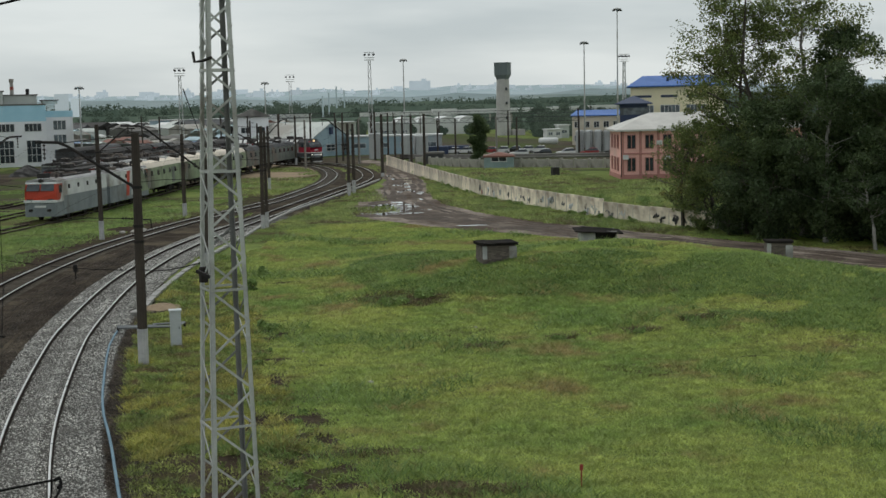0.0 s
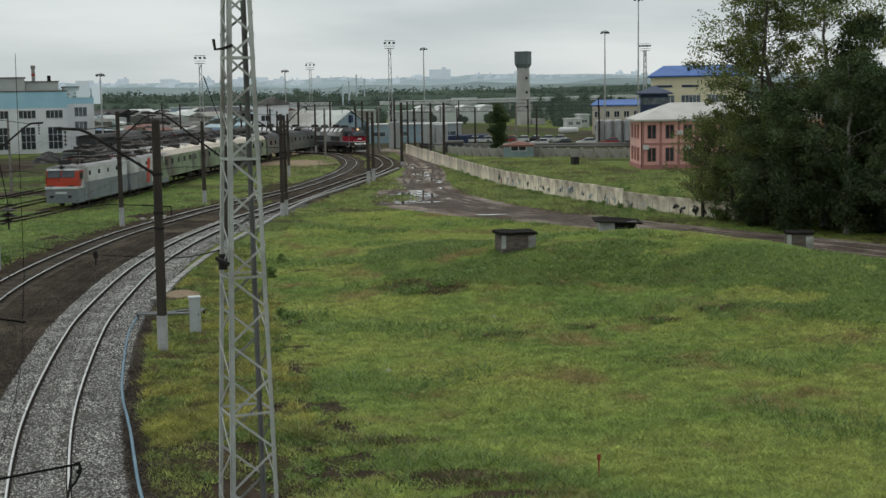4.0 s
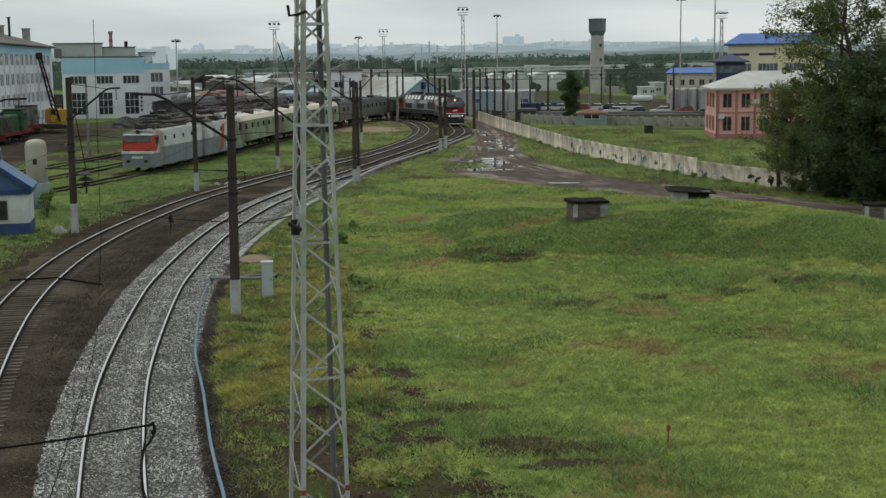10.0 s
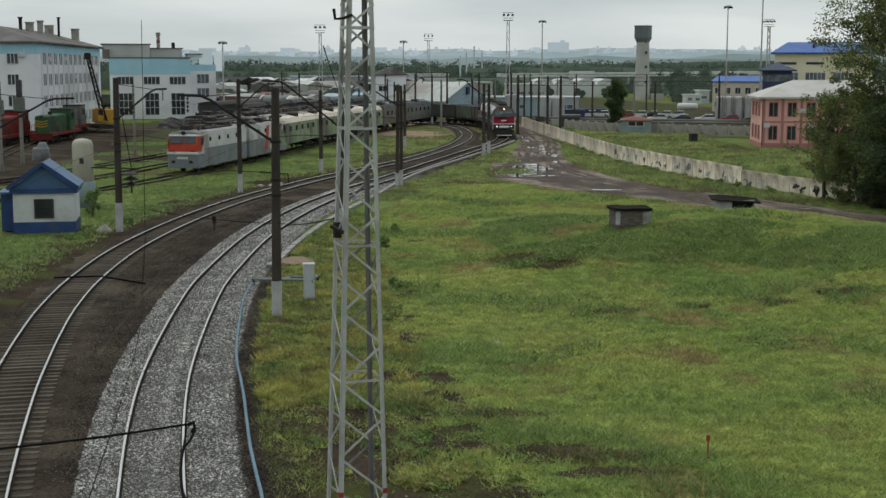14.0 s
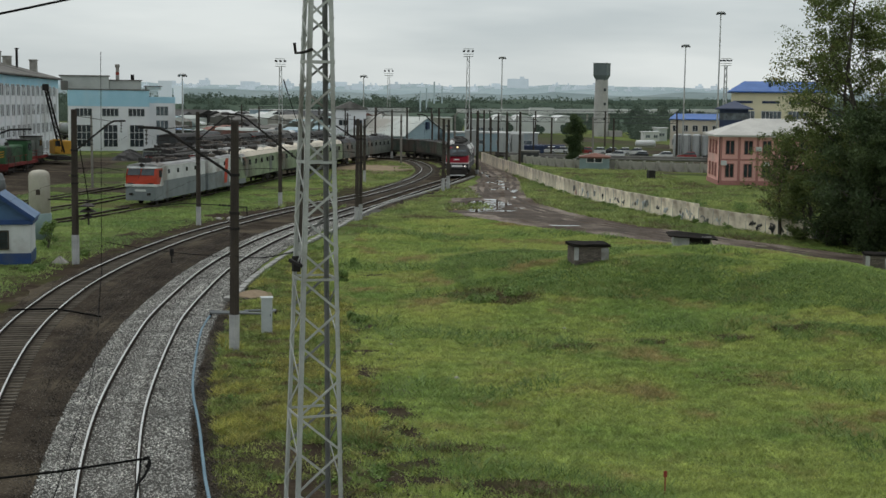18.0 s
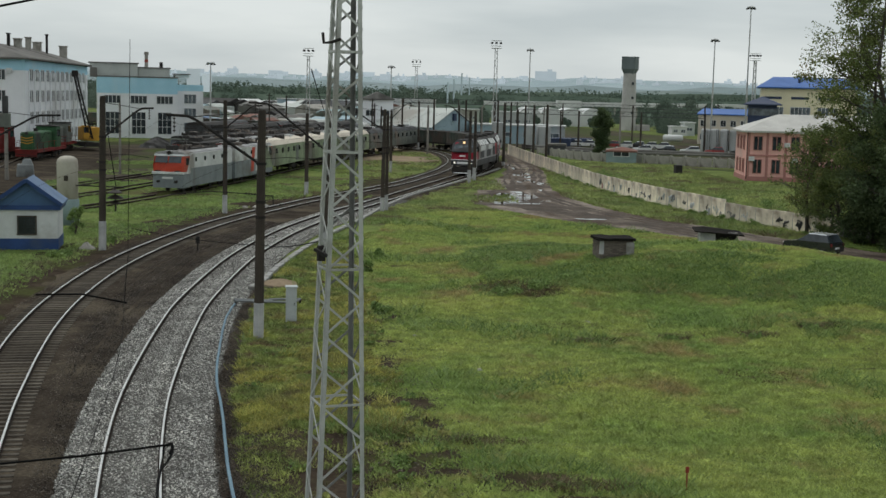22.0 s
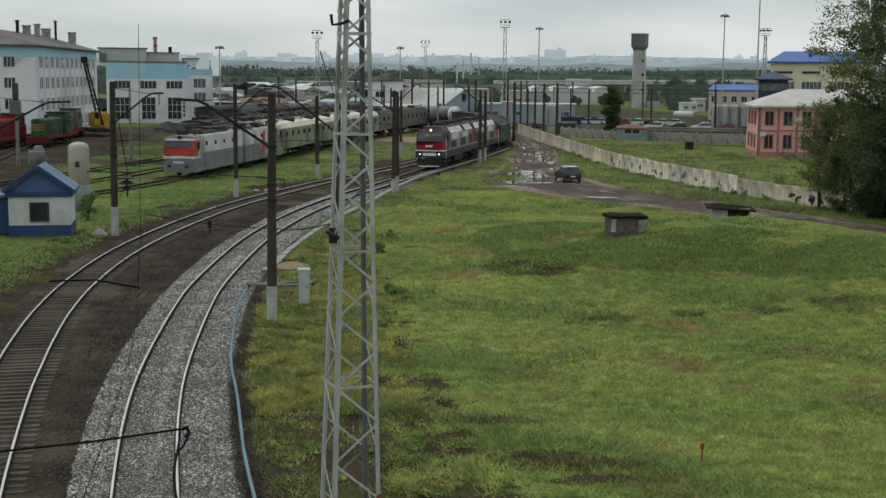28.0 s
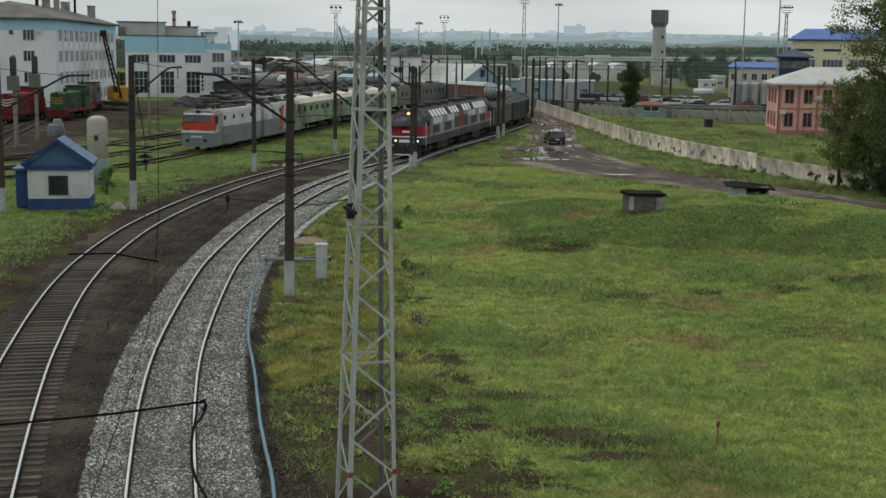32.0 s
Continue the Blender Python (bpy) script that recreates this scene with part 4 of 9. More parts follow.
pole(-6.55, 54.6, 9.7, 3.9, 172, white=1.55, r=0.205, lean=(0, 0.5), arm_z=7.45)
pole(-5.75, 84.5, 9.3, 4.9, 175, white=1.5, r=0.21, arm_z=6.7, rise=3.0)
pole(-2.95, 115.3, 9.1, 4.2, 165, white=1.3, r=0.18, lean=(0, 0.6))
pole(-2.6, 116.2, 8.7, 0, 0, white=1.5, r=0.15)
pole(6.4, 156.3, 8.7, 3.2, 160, white=1.6, r=0.2, label="dark concrete catenary pole of a pair with white feet")
pole(7.15, 159.6, 8.6, 0, 0, white=1.7, r=0.2, label="dark concrete catenary pole of a pair with white feet")
pole(-20.1, 83.6, 9.9, 3.0, 15, white=1.9, r=0.23, lean=(0, 0.4))
pole(-27.7, 81.0, 10.7, 5.3, 4, white=1.6, r=0.21, arm_z=6.35, rise=2.3)
pole(-16.2, 110.6, 9.6, 3.0, 20, white=1.6, r=0.2)
pole(-11.1, 132.0, 8.3, 0, 0, white=1.4, r=0.2)
pole(-3.4, 172.7, 8.4, 2.6, 20, white=1.6, r=0.19)
pole(1.9, 228.0, 8.6, 0, 0, white=1.0, r=0.2, grey=True, label="grey concrete catenary pole on sandy ground")
pole(0.3, 244.0, 9.3, 0, 0, white=1.5, r=0.2, label="dark concrete catenary pole with a white foot")
pole(13.2, 197.0, 9.5, 0, 0, white=0.6, r=0.24)
pole(19.6, 218.5, 9.2, 0, 0, white=0.2, r=0.22)
pole(20.0, 200.5, 9.4, 0, 0, white=0.2, r=0.22)
pole(18.4, 256.0, 9.4, 0, 0, white=0.2, r=0.2)
pole(19.9, 240.0, 9.0, 0, 0, white=0.2, r=0.2)
pole(12.3, 250.0, 8.2, 0, 0, white=0.2, r=0.18)
pole(7.9, 246.0, 8.6, 0, 0, white=0.2, r=0.18)
pole(-7.4, 226.0, 8.6, 0, 0, white=0.3, r=0.17)
pole(-6.3, 229.0, 8.2, 0, 0, white=0.3, r=0.17)
pole(-43.8, 133.0, 9.4, 0, 0, white=0.5, r=0.24, grey=True, label="pale concrete catenary pole in the yard", arm_z=6.2, rise=2.4)
pole(-44.9, 143.5, 9.0, 0, 0, white=0.5, r=0.22, grey=True, label="pale concrete catenary pole in the yard")
pole(-35.8, 158.0, 8.6, 0, 0, white=0.3, r=0.15, grey=True, label="slim grey pole in the yard")


# ---- the wires ----
def sag(p, q, drop, n=14):
    p, q = Vector(p), Vector(q)
    return [p.lerp(q, i / n) - Vector((0, 0, drop * 4 * (i / n) * (1 - i / n))) for i in range(n + 1)]


OVERHEAD = []


def catenary(line, idx, name, label):
    """Messenger and contact wire with droppers along a track."""
    t = thing(name, label, "overhead wire")
    OVERHEAD.append(t)
    for a, b_ in zip(idx[:-1], idx[1:]):
        p, q = line[a], line[b_]
        ms = sag((p[0], p[1], 8.4), (q[0], q[1], 8.4), 0.8)
        if a > 60:
            m = Build()
            m.tube(ms, 0.006, 4)
            part("messenger_wire", m, M_WIRE, t)
        m = Build()
        cs = [Vector((*line[int(a + (b_ - a) * i / 14)], 6.15)) for i in range(15)]
        m.tube(cs, 0.006, 4)
        part("contact_wire", m, M_WIRE, t)
        for i in range(2, 14, 3):
            if a < 120:
                continue
            m = Build()
            m.tube([ms[i], cs[i]], 0.004, 4)
            part("dropper", m, M_WIRE, t)


catenary(LINE_A, [14, 66, 112, 168, 232, 318, 384, 470], "overhead_line", "thin black overhead line above the relaid track")
catenary(LINE_B, [70, 118, 176, 234, 290, 350, 440], "overhead_line", "thin black overhead line above the older track")

# steady arm with a loose jumper cable close in front
w = OVERHEAD[0]
b = Build()
b.tube([(-6.921, 15.2, 5.773), (-5.004, 15.5, 5.906), (-4.052, 15.8, 5.94), (-3.042, 16.2, 5.995)], 0.015, 6)
part("steady_arm", b, M_WIRE, w)
b = Build()
b.tube([(-3.1, 16.2, 5.98), (-3.035, 16.2, 6.01), (-3.012, 16.15, 5.951), (-3.039, 16.1, 5.905)], 0.024, 6)
part("wire_clamp", b, M_WIRE, w)
b = Build()
b.tube([(-3.035, 16.2, 5.995), (-3.003, 16.1, 5.92), (-3.037, 15.9, 5.845), (-3.056, 15.6, 5.846), (-3.006, 15.2, 5.826), (-2.961, 14.9, 5.753), (-2.87, 14.5, 5.694), (-2.768, 14.2, 5.629), (-2.568, 13.8, 5.544)], 0.017, 6)
b.tube([(-3.129, 16.2, 5.979), (-3.124, 16.1, 5.867), (-3.076, 15.7, 5.838)], 0.012, 5)
part("jumper_cable", b, M_WIRE, w)
w = OVERHEAD[1]
b = Build()
b.tube([(-8.15, 27.9, 6.0), (-7.2, 28.0, 6.02), (-6.15, 27.7, 5.9)], 0.02, 6)
part("steady_arm", b, M_WIRE, w)
b = Build()
b.tube([(-6.2, 27.7, 5.9), (-6.13, 27.75, 6.9), (-6.1, 27.9, 11.5)], 0.006, 4)
part("hanger_wire", b, M_WIRE, w)
w = thing("wire_span", "insulator string hanging from a wire beside the pole", "overhead wire")
b = Build()
b.tube([(-19.6, 83.2, 7.4), (-19.3, 83.2, 5.4), (-19.1, 83.1, 4.2)], 0.03, 5)
part("hanging_wire", b, M_WIRE, w)
b = Build()
b.lathe([(0.1, 3.98), (0.46, 3.82), (0.46, 3.76), (0.12, 3.74)], 14, (-19.15, 83.1, 0))
b.lathe([(0.1, 3.66), (0.52, 3.48), (0.52, 3.42), (0.12, 3.4)], 14, (-19.15, 83.1, 0))
b.lathe([(0.1, 3.3), (0.3, 3.15), (0.3, 3.1), (0.1, 3.05)], 14, (-19.15, 83.1, 0))
b.tube([(-19.15, 83.1, 4.2), (-19.12, 83.1, 2.6)], 0.06, 6)
part("insulator", b, M_INSUL, w)
# long guy and signal wires between near pole and mast
for p, q in (((-6.5, 54.6, 4.05), (-2.2, 29.6, 7.1)), ((-6.5, 54.6, 4.0), (-13.5, 62.0, 3.8)), ((-5.75, 84.5, 8.7), (-2.4, 29.5, 11.0))):
    b = Build()
    b.tube(sag(p, q, 0.12), 0.014, 4)
    solid("guy_wire", b, M_WIRE, "thin black guy wire between poles", "wire", group="guy wires")

b = Build()
b.tube(sag((-5.23, 13.5, 11.08), (2.77, 10.3, 12.56), 0.05), 0.012, 6)
part("feeder_cable", b, M_WIRE, OVERHEAD[0], "black feeder cable")

# ---- trackside pieces ----
b = Build()
hose = spline([(-3.3, 24.0), (-3.9, 29.4), (-5.0, 35.0), (-6.1, 41.3), (-7.05, 46.3), (-7.75, 51.5), (-8.55, 58.8), (-8.75, 63.5)])
b.tube([(p[0], p[1], 0.09 + 0.02 * math.sin(i)) for i, p in enumerate(hose)], 0.05, 8)
solid("water_pipe", b, M_PIPE, "pale blue plastic pipe lying beside the ballast", "pipe")
cab = thing("relay_cabinet", "narrow light grey metal trackside cabinet", "cabinet", pose(-5.55, 58.6, 0, 0, 0, 8))
b = Build()
b.box(0, 0, 0.86, 0.48, 0.42, 1.56, ch=0.015)
part("body", b, M_CABGREY, cab)
b = Build()
b.box(0, 0, 1.67, 0.56, 0.5, 0.07, ch=0.02)
part("roof_cap", b, M_CABGREY, cab)
b = Build()
b.box(0, 0, 0.04, 0.52, 0.46, 0.09)
part("plinth", b, M_CONC, cab)
b = Build()
b.box(0, -0.216, 0.88, 0.38, 0.012, 1.36)
d = part("door", b, M_CABGREY, cab)
b = Build()
b.box(0.14, -0.232, 0.9, 0.03, 0.03, 0.12)
part("handle", b, M_DARKSTEEL, d)
fr = thing("pipe_rack", "low steel pipe frame around the pole's foot", "rack", pose(-7.1, 62.8, 0, 0, 0, 0))
for p, q in (((-1.7, 0.6, 0.25), (0.2, 0.4, 0.25)), ((0.0, 0.6, 0.28), (1.5, 0.9, 0.28)), ((1.5, 0.9, 0.28), (1.25, -0.2, 0.28)), ((-1.6, 0.2, 0.25), (1.25, -0.2, 0.28))):
    b = Build()
    b.tube([p, q], 0.06, 7)
    part("pipe", b, M_TANKER, fr, "grey steel pipe")
for p in ((1.5, 0.9), (1.25, -0.2), (-1.6, 0.3)):
    b = Build()
    b.box(p[0], p[1], 0.12, 0.1, 0.1, 0.3)
    part("post", b, M_DARKSTEEL, fr)

# concrete cable trough: a row of lids beside the track
TROUGH = spline([(-8.5, 68.5), (-8.25, 71.0), (-8.0, 77.6), (-6.8, 91.2), (-4.5, 107.1), (-2.7, 121.0), (-0.2, 135.2), (4.2, 153.0), (8.6, 172.0), (12.2, 188.5)])
th = headings(TROUGH)
trough = thing("cable_trough", "pale concrete cable trough with separate lids", "cable trough", kind="structure")
b = Build()
b.box(0, 0, 0.0, 0.34, 0.97, 0.16)
lid_mesh = b.mesh("lid")
for k in range(0, len(TROUGH) - 2, 2):
    o = part("lid", lid_mesh, M_TROUGH, trough)
    o.matrix_world = pose(TROUGH[k][0], TROUGH[k][1], 0.13 + 0.012 * math.sin(k * 1.7), 0, 0, math.degrees(math.atan2(th[k][1], th[k][0])) - 90 + 1.2 * math.sin(k))

b = Build()
b.lathe([(0.02, -0.1), (0.02, 0.5)], 8)
stake = thing("marker_stake", "short red marker stake in the meadow", "stake", pose(7.5, 34.0, float(land_z(7.5, 34.0))))
part("rod", b, M_REDPAINT, stake)
b = Build()
b.box(0, 0, 0.56, 0.1, 0.03, 0.17, ch=0.01)
part("plate", b, M_REDPAINT, stake)

sig = thing("dwarf_signal", "small dark dwarf signal between the tracks", "signal", pose(-14.1, 84.3, 0))
b = Build()
b.lathe([(0.09, 0), (0.05, 0.1), (0.045, 0.55)], 8)
part("post", b, M_DARKSTEEL, sig)
b = Build()
b.box(0, 0, 0.75, 0.26, 0.24, 0.46, ch=0.05)
part("lamp_head", b, M_DARKSTEEL, sig)
sw = thing("switch_stand", "low dark steel stand beside pale stones", "switch", pose(-13.6, 118.5, 0))
for p, q in (((-0.9, 0, 1.0), (0.6, 0, 0.95)), ((0.6, 0, 0.95), (0.65, 0, 0.0)), ((-0.5, 0, 0.0), (-0.5, 0, 1.0))):
    b = Build()
    b.tube([p, q], 0.06, 6)
    part("bar", b, M_DARKSTEEL, sw)


def rock(x, y, s, seed):
    rng = random.Random(seed)
    b = Build()
    b.lathe([(s * rng.uniform(0.7, 1), -0.05), (s, s * 0.3), (s * rng.uniform(0.5, 0.8), s * 0.65), (s * 0.2, s * 0.8)], 7)
    b.v = [(p[0] * rng.uniform(0.85, 1.2), p[1] * rng.uniform(0.85, 1.2), p[2]) for p in b.v]
    solid("stone", b, M_CONC, "pale stone lying beside the track", "stone", pose(x, y, float(land_z(x, y)), 0, 0, rng.uniform(0, 360)), "loose stones")


for i, (x, y, s) in enumerate([(-14.2, 116.2, 0.35), (-15.2, 116.0, 0.3), (-13.6, 117.0, 0.4), (-8.7, 66.6, 0.16), (-8.1, 67.0, 0.12), (-8.1, 49.0, 0.14), (-5.6, 35.0, 0.1), (2.6, 48.8, 0.14), (0.1, 56.0, 0.1), (8.2, 60.0, 0.12), (-2.6, 60.5, 0.12), (0.3, 33.6, 0.05), (-0.6, 31.0, 0.05), (0.9, 30.5, 0.045), (1.7, 32.5, 0.05), (-1.2, 32.0, 0.05)]):
    rock(x, y, s, i)


# ---- brick hatches on the mound ----
def hatch(x, y, z, w, d, h, rz, label, roof_h=0.24, over=0.2):
    """A small brick shaft head under a felted slab."""
    t = thing("shaft_head", label, "hatch", pose(x, y, z, 0, 0, rz), "shaft heads on the mound")
    core = Build()
    core.box(0, 0, h / 2 - 0.2, w - 0.06, d - 0.06, h + 0.4)
    wall = part("wall", core, M_BRICK, t)
    bm = Build()
    bm.box(0, 0, 0, 0.245, 0.03, 0.066)
    brick = bm.mesh("brick")
    rows = int(h / 0.077)
    for side in range(2):
        for r in range(rows):
            n = int((w if side == 0 else d) / 0.257)
            for k in range(n):
                u = (k + 0.5 + 0.5 * (r % 2)) * 0.257 - (w if side == 0 else d) / 2
                if abs(u) > (w if side == 0 else d) / 2 - 0.1:
                    continue
                o = part("brick", brick, M_BRICK, wall)
                o.matrix_local = pose(u, -d / 2 + 0.022, 0.04 + r * 0.077, 0, 0, 0) if side == 0 else pose(-w / 2 + 0.022, u, 0.04 + r * 0.077, 0, 0, 90)
    for sx, cw, ch_ in ((-1, 0.26, 0.95), (1, 0.46, 0.82)):
        c = Build()
        c.box(sx * (w / 2 - cw / 2 + 0.01), -d / 2 - 0.005, h * ch_ / 2 + 0.08, cw, 0.06, h * ch_)
        part("corner_render", c, M_WHITEWASH, t, "flaking white render")
    c = Build()
    c.box(0, 0, h + roof_h * 0.3, w + over * 1.5, d + over * 1.5, roof_h * 0.6, ch=0.04)
    rough = random.Random(int(x * 10))
    rim = [(math.cos(6.2832 * i / 20), math.sin(6.2832 * i / 20)) for i in range(20)]
    sq = [(max(-1, min(1, u * 1.38)), max(-1, min(1, v * 1.38))) for u, v in rim]
    c.loft([[(u * (w / 2 + over * rough.uniform(0.55, 1.15)), v * (d / 2 + over * rough.uniform(0.55, 1.15)), h + roof_h * f + rough.uniform(-0.035, 0.035)) for u, v in sq] for f in (0.35, 0.6, 0.95)])
    part("roof_slab", c, M_TAR, t, "black bitumen-felted slab")


hatch(11.7, 75.9, float(land_z(11.75, 75.9)) + 0.14, 2.05, 1.8, 0.86, 6, "low brick shaft head with a black felted slab on the mound", 0.17, 0.15)
hatch(31.2, 81.4, 0.0, 1.62, 1.5, 1.2, -12, "small brick shaft head with white corners beside the road", 0.14, 0.08)
t = thing("shaft_head", "low white shaft head under a sloping black felt roof", "hatch", pose(22.4, 95.2, 0.0, 0, 0, -8), "shaft heads on the mound")
b = Build()
b.box(0, 0, 0.45, 2.7, 2.4, 1.1)
part("wall", b, M_WHITEWASH, t)
b = Build()
b.loft([[(-1.75, -1.6, 1.0), (1.75, -1.6, 0.8), (1.75, 1.6, 0.8), (-1.75, 1.6, 1.0)], [(-1.75, -1.6, 1.08), (1.75, -1.6, 0.9), (1.75, 1.6, 0.9), (-1.75, 1.6, 1.08)], [(-1.1, 0.1, 1.28), (1.0, 0.1, 1.1), (1.0, 0.3, 1.1), (-1.1, 0.3, 1.28)]])
part("roof", b, M_TAR, t, "black felt roof")
b = Build()
b.box(0.5, -1.22, 0.5, 1.5, 0.06, 0.8)
part("dark_opening", b, M_TAR, t)

# ---- concrete panel fence ----
FENCELINE = spline([(36.5, 98.0), (31.7, 105.2), (28.6, 113.0), (25.6, 124.3), (23.3, 136.0), (21.3, 150.0), (20.2, 166.0), (19.3, 182.0), (18.6, 196.0), (17.6, 214.0), (16.6, 240.0)], 0.25)
fh = headings(FENCELINE)
fence = thing("concrete_fence", "long weathered concrete panel fence with graffiti", "fence", kind="structure")
b = Build()
b.box(0, 0, 0.85, 2.44, 0.12, 1.95, ch=0.02)
panel_mesh = b.mesh("panel")
b = Build()
b.box(0, 0, 0.83, 0.11, 0.15, 1.94, ch=0.02)
post_mesh = b.mesh("post")
graf = random.Random(5)
for i, k in enumerate(range(4, len(FENCELINE) - 10, 10)):
    a = math.degrees(math.atan2(fh[k][1], fh[k][0]))
    o = part("panel", panel_mesh.copy() if i < 2 else panel_mesh, M_FENCEGREY if i < 2 else M_FENCE, fence)
    o.matrix_world = pose(FENCELINE[k][0], FENCELINE[k][1], 0.025 * math.sin(i * 2.1) - (0.28 if i < 8 else 0), 0.6 * math.sin(i * 1.3), 0.4 * math.sin(i), a)
    q = part("post", post_mesh, M_CONC, fence)
    q.matrix_world = pose(FENCELINE[k + 5][0], FENCELINE[k + 5][1], -(0.28 if i < 8 else 0), 0, 0, a)
    if i < 22:
        for s in range(graf.randint(1, 4)):
            g = Build()
            x0, z0 = graf.uniform(-0.9, 0.5), graf.uniform(0.4, 1.0)
            pts = [(x0 + u * 0.14 + graf.uniform(-0.05, 0.05), 0.07, z0 + graf.uniform(-0.3, 0.4)) for u in range(graf.randint(3, 6))]
            g.tube(pts, graf.choice((0.035, 0.06, 0.11)), 4)
            part("graffiti", g, graf.choice((M_LOCODARK, M_GRAFW, M_GRAFW, M_GRAFW, M_FENCEGREY, M_PINKDARK)) if i > 4 else M_LOCODARK, o, "spray-painted scrawl")

# switchgear on the two pale yard poles
for x, y in ((-43.8, 133.0), (-44.9, 143.5)):
    t = thing("pole_switchgear", "dark teal switchgear boxes high on a pale pole", "switchgear", pose(x, y - 0.35, 0), "pole switchgear")
    b = Build()
    b.box(0, 0, 6.6, 1.2, 0.5, 1.5, ch=0.1)
    part("lower_box", b, M_EMUDARK, t)
    b = Build()
    b.box(0.05, 0, 8.3, 0.6, 0.45, 1.9, ch=0.08)
    part("upper_box", b, M_LOCODARK, t)

# ---- buildings ----
def window(parent, x, z, w, h, y, cols=2, rows=1, frame_mat=None, glass=None, sill=True, flip=False):
    """A window in a wall that faces -y of its building (or -x with flip): recessed dark pane, frame and bars."""
    def put(b, u0, u1, v0, v1, d0, d1):
        if flip:
            b.box((d0 + d1) / 2, (u0 + u1) / 2, (v0 + v1) / 2, abs(d1 - d0), u1 - u0, v1 - v0)
        else:
            b.box((u0 + u1) / 2, (d0 + d1) / 2, (v0 + v1) / 2, u1 - u0, abs(d1 - d0), v1 - v0)
    g = Build()
    put(g, x - w / 2, x + w / 2, z, z + h, y - 0.03, y + 0.05)
    wnd = part("window", g, glass or M_GLASS, parent)
    f = Build()
    t = 0.09
    put(f, x - w / 2 - t, x - w / 2, z - t, z + h + t, y - 0.09, y + 0.05)
    put(f, x + w / 2, x + w / 2 + t, z - t, z + h + t, y - 0.09, y + 0.05)
    put(f, x - w / 2, x + w / 2, z + h, z + h + t, y - 0.09, y + 0.05)
    put(f, x - w / 2, x + w / 2, z - t, z, y - 0.09, y + 0.05)
    for i in range(1, cols):
        u = x - w / 2 + w * i / cols
        put(f, u - 0.05, u + 0.05, z, z + h, y - 0.07, y + 0.05)
    for j in range(1, rows):
        v = z + h * j / rows
        put(f, x - w / 2, x + w / 2, v - 0.05, v + 0.05, y - 0.075, y + 0.05)
    part("frame", f, frame_mat or M_FRAMEW, wnd)
    return wnd


def hip_roof(b, w, d, z, rise, over, ridge):
    """A hipped roof over w by d from the corner (0, 0), ridge along the longer side."""
    x0, x1, y0, y1 = -over, w + over, -over, d + over
    if d > w:
        r0, r1 = (w / 2, y0 + ridge, z + rise), (w / 2, y1 - ridge, z + rise)
        vs = [(x0, y0, z), (x1, y0, z), (x1, y1, z), (x0, y1, z), r0, r1, (x0, y0, z - 0.25), (x1, y0, z - 0.25), (x1, y1, z - 0.25), (x0, y1, z - 0.25)]
        fs = [(0, 1, 4), (1, 2, 5, 4), (2, 3, 5), (3, 0, 4, 5)]
    else:
        r0, r1 = (x0 + ridge, d / 2, z + rise), (x1 - ridge, d / 2, z + rise)
        vs = [(x0, y0, z), (x1, y0, z), (x1, y1, z), (x0, y1, z), r0, r1, (x0, y0, z - 0.25), (x1, y0, z - 0.25), (x1, y1, z - 0.25), (x0, y1, z - 0.25)]
        fs = [(0, 1, 5, 4), (1, 2, 5), (2, 3, 4, 5), (3, 0, 4)]
    fs += [(6, 7, 1, 0), (7, 8, 2, 1), (8, 9, 3, 2), (9, 6, 0, 3), (9, 8, 7, 6)]
    b.add(vs, fs)


def walls(b, w, d, z0, z1):
    b.box(w / 2, d / 2, (z0 + z1) / 2, w, d, z1 - z0)


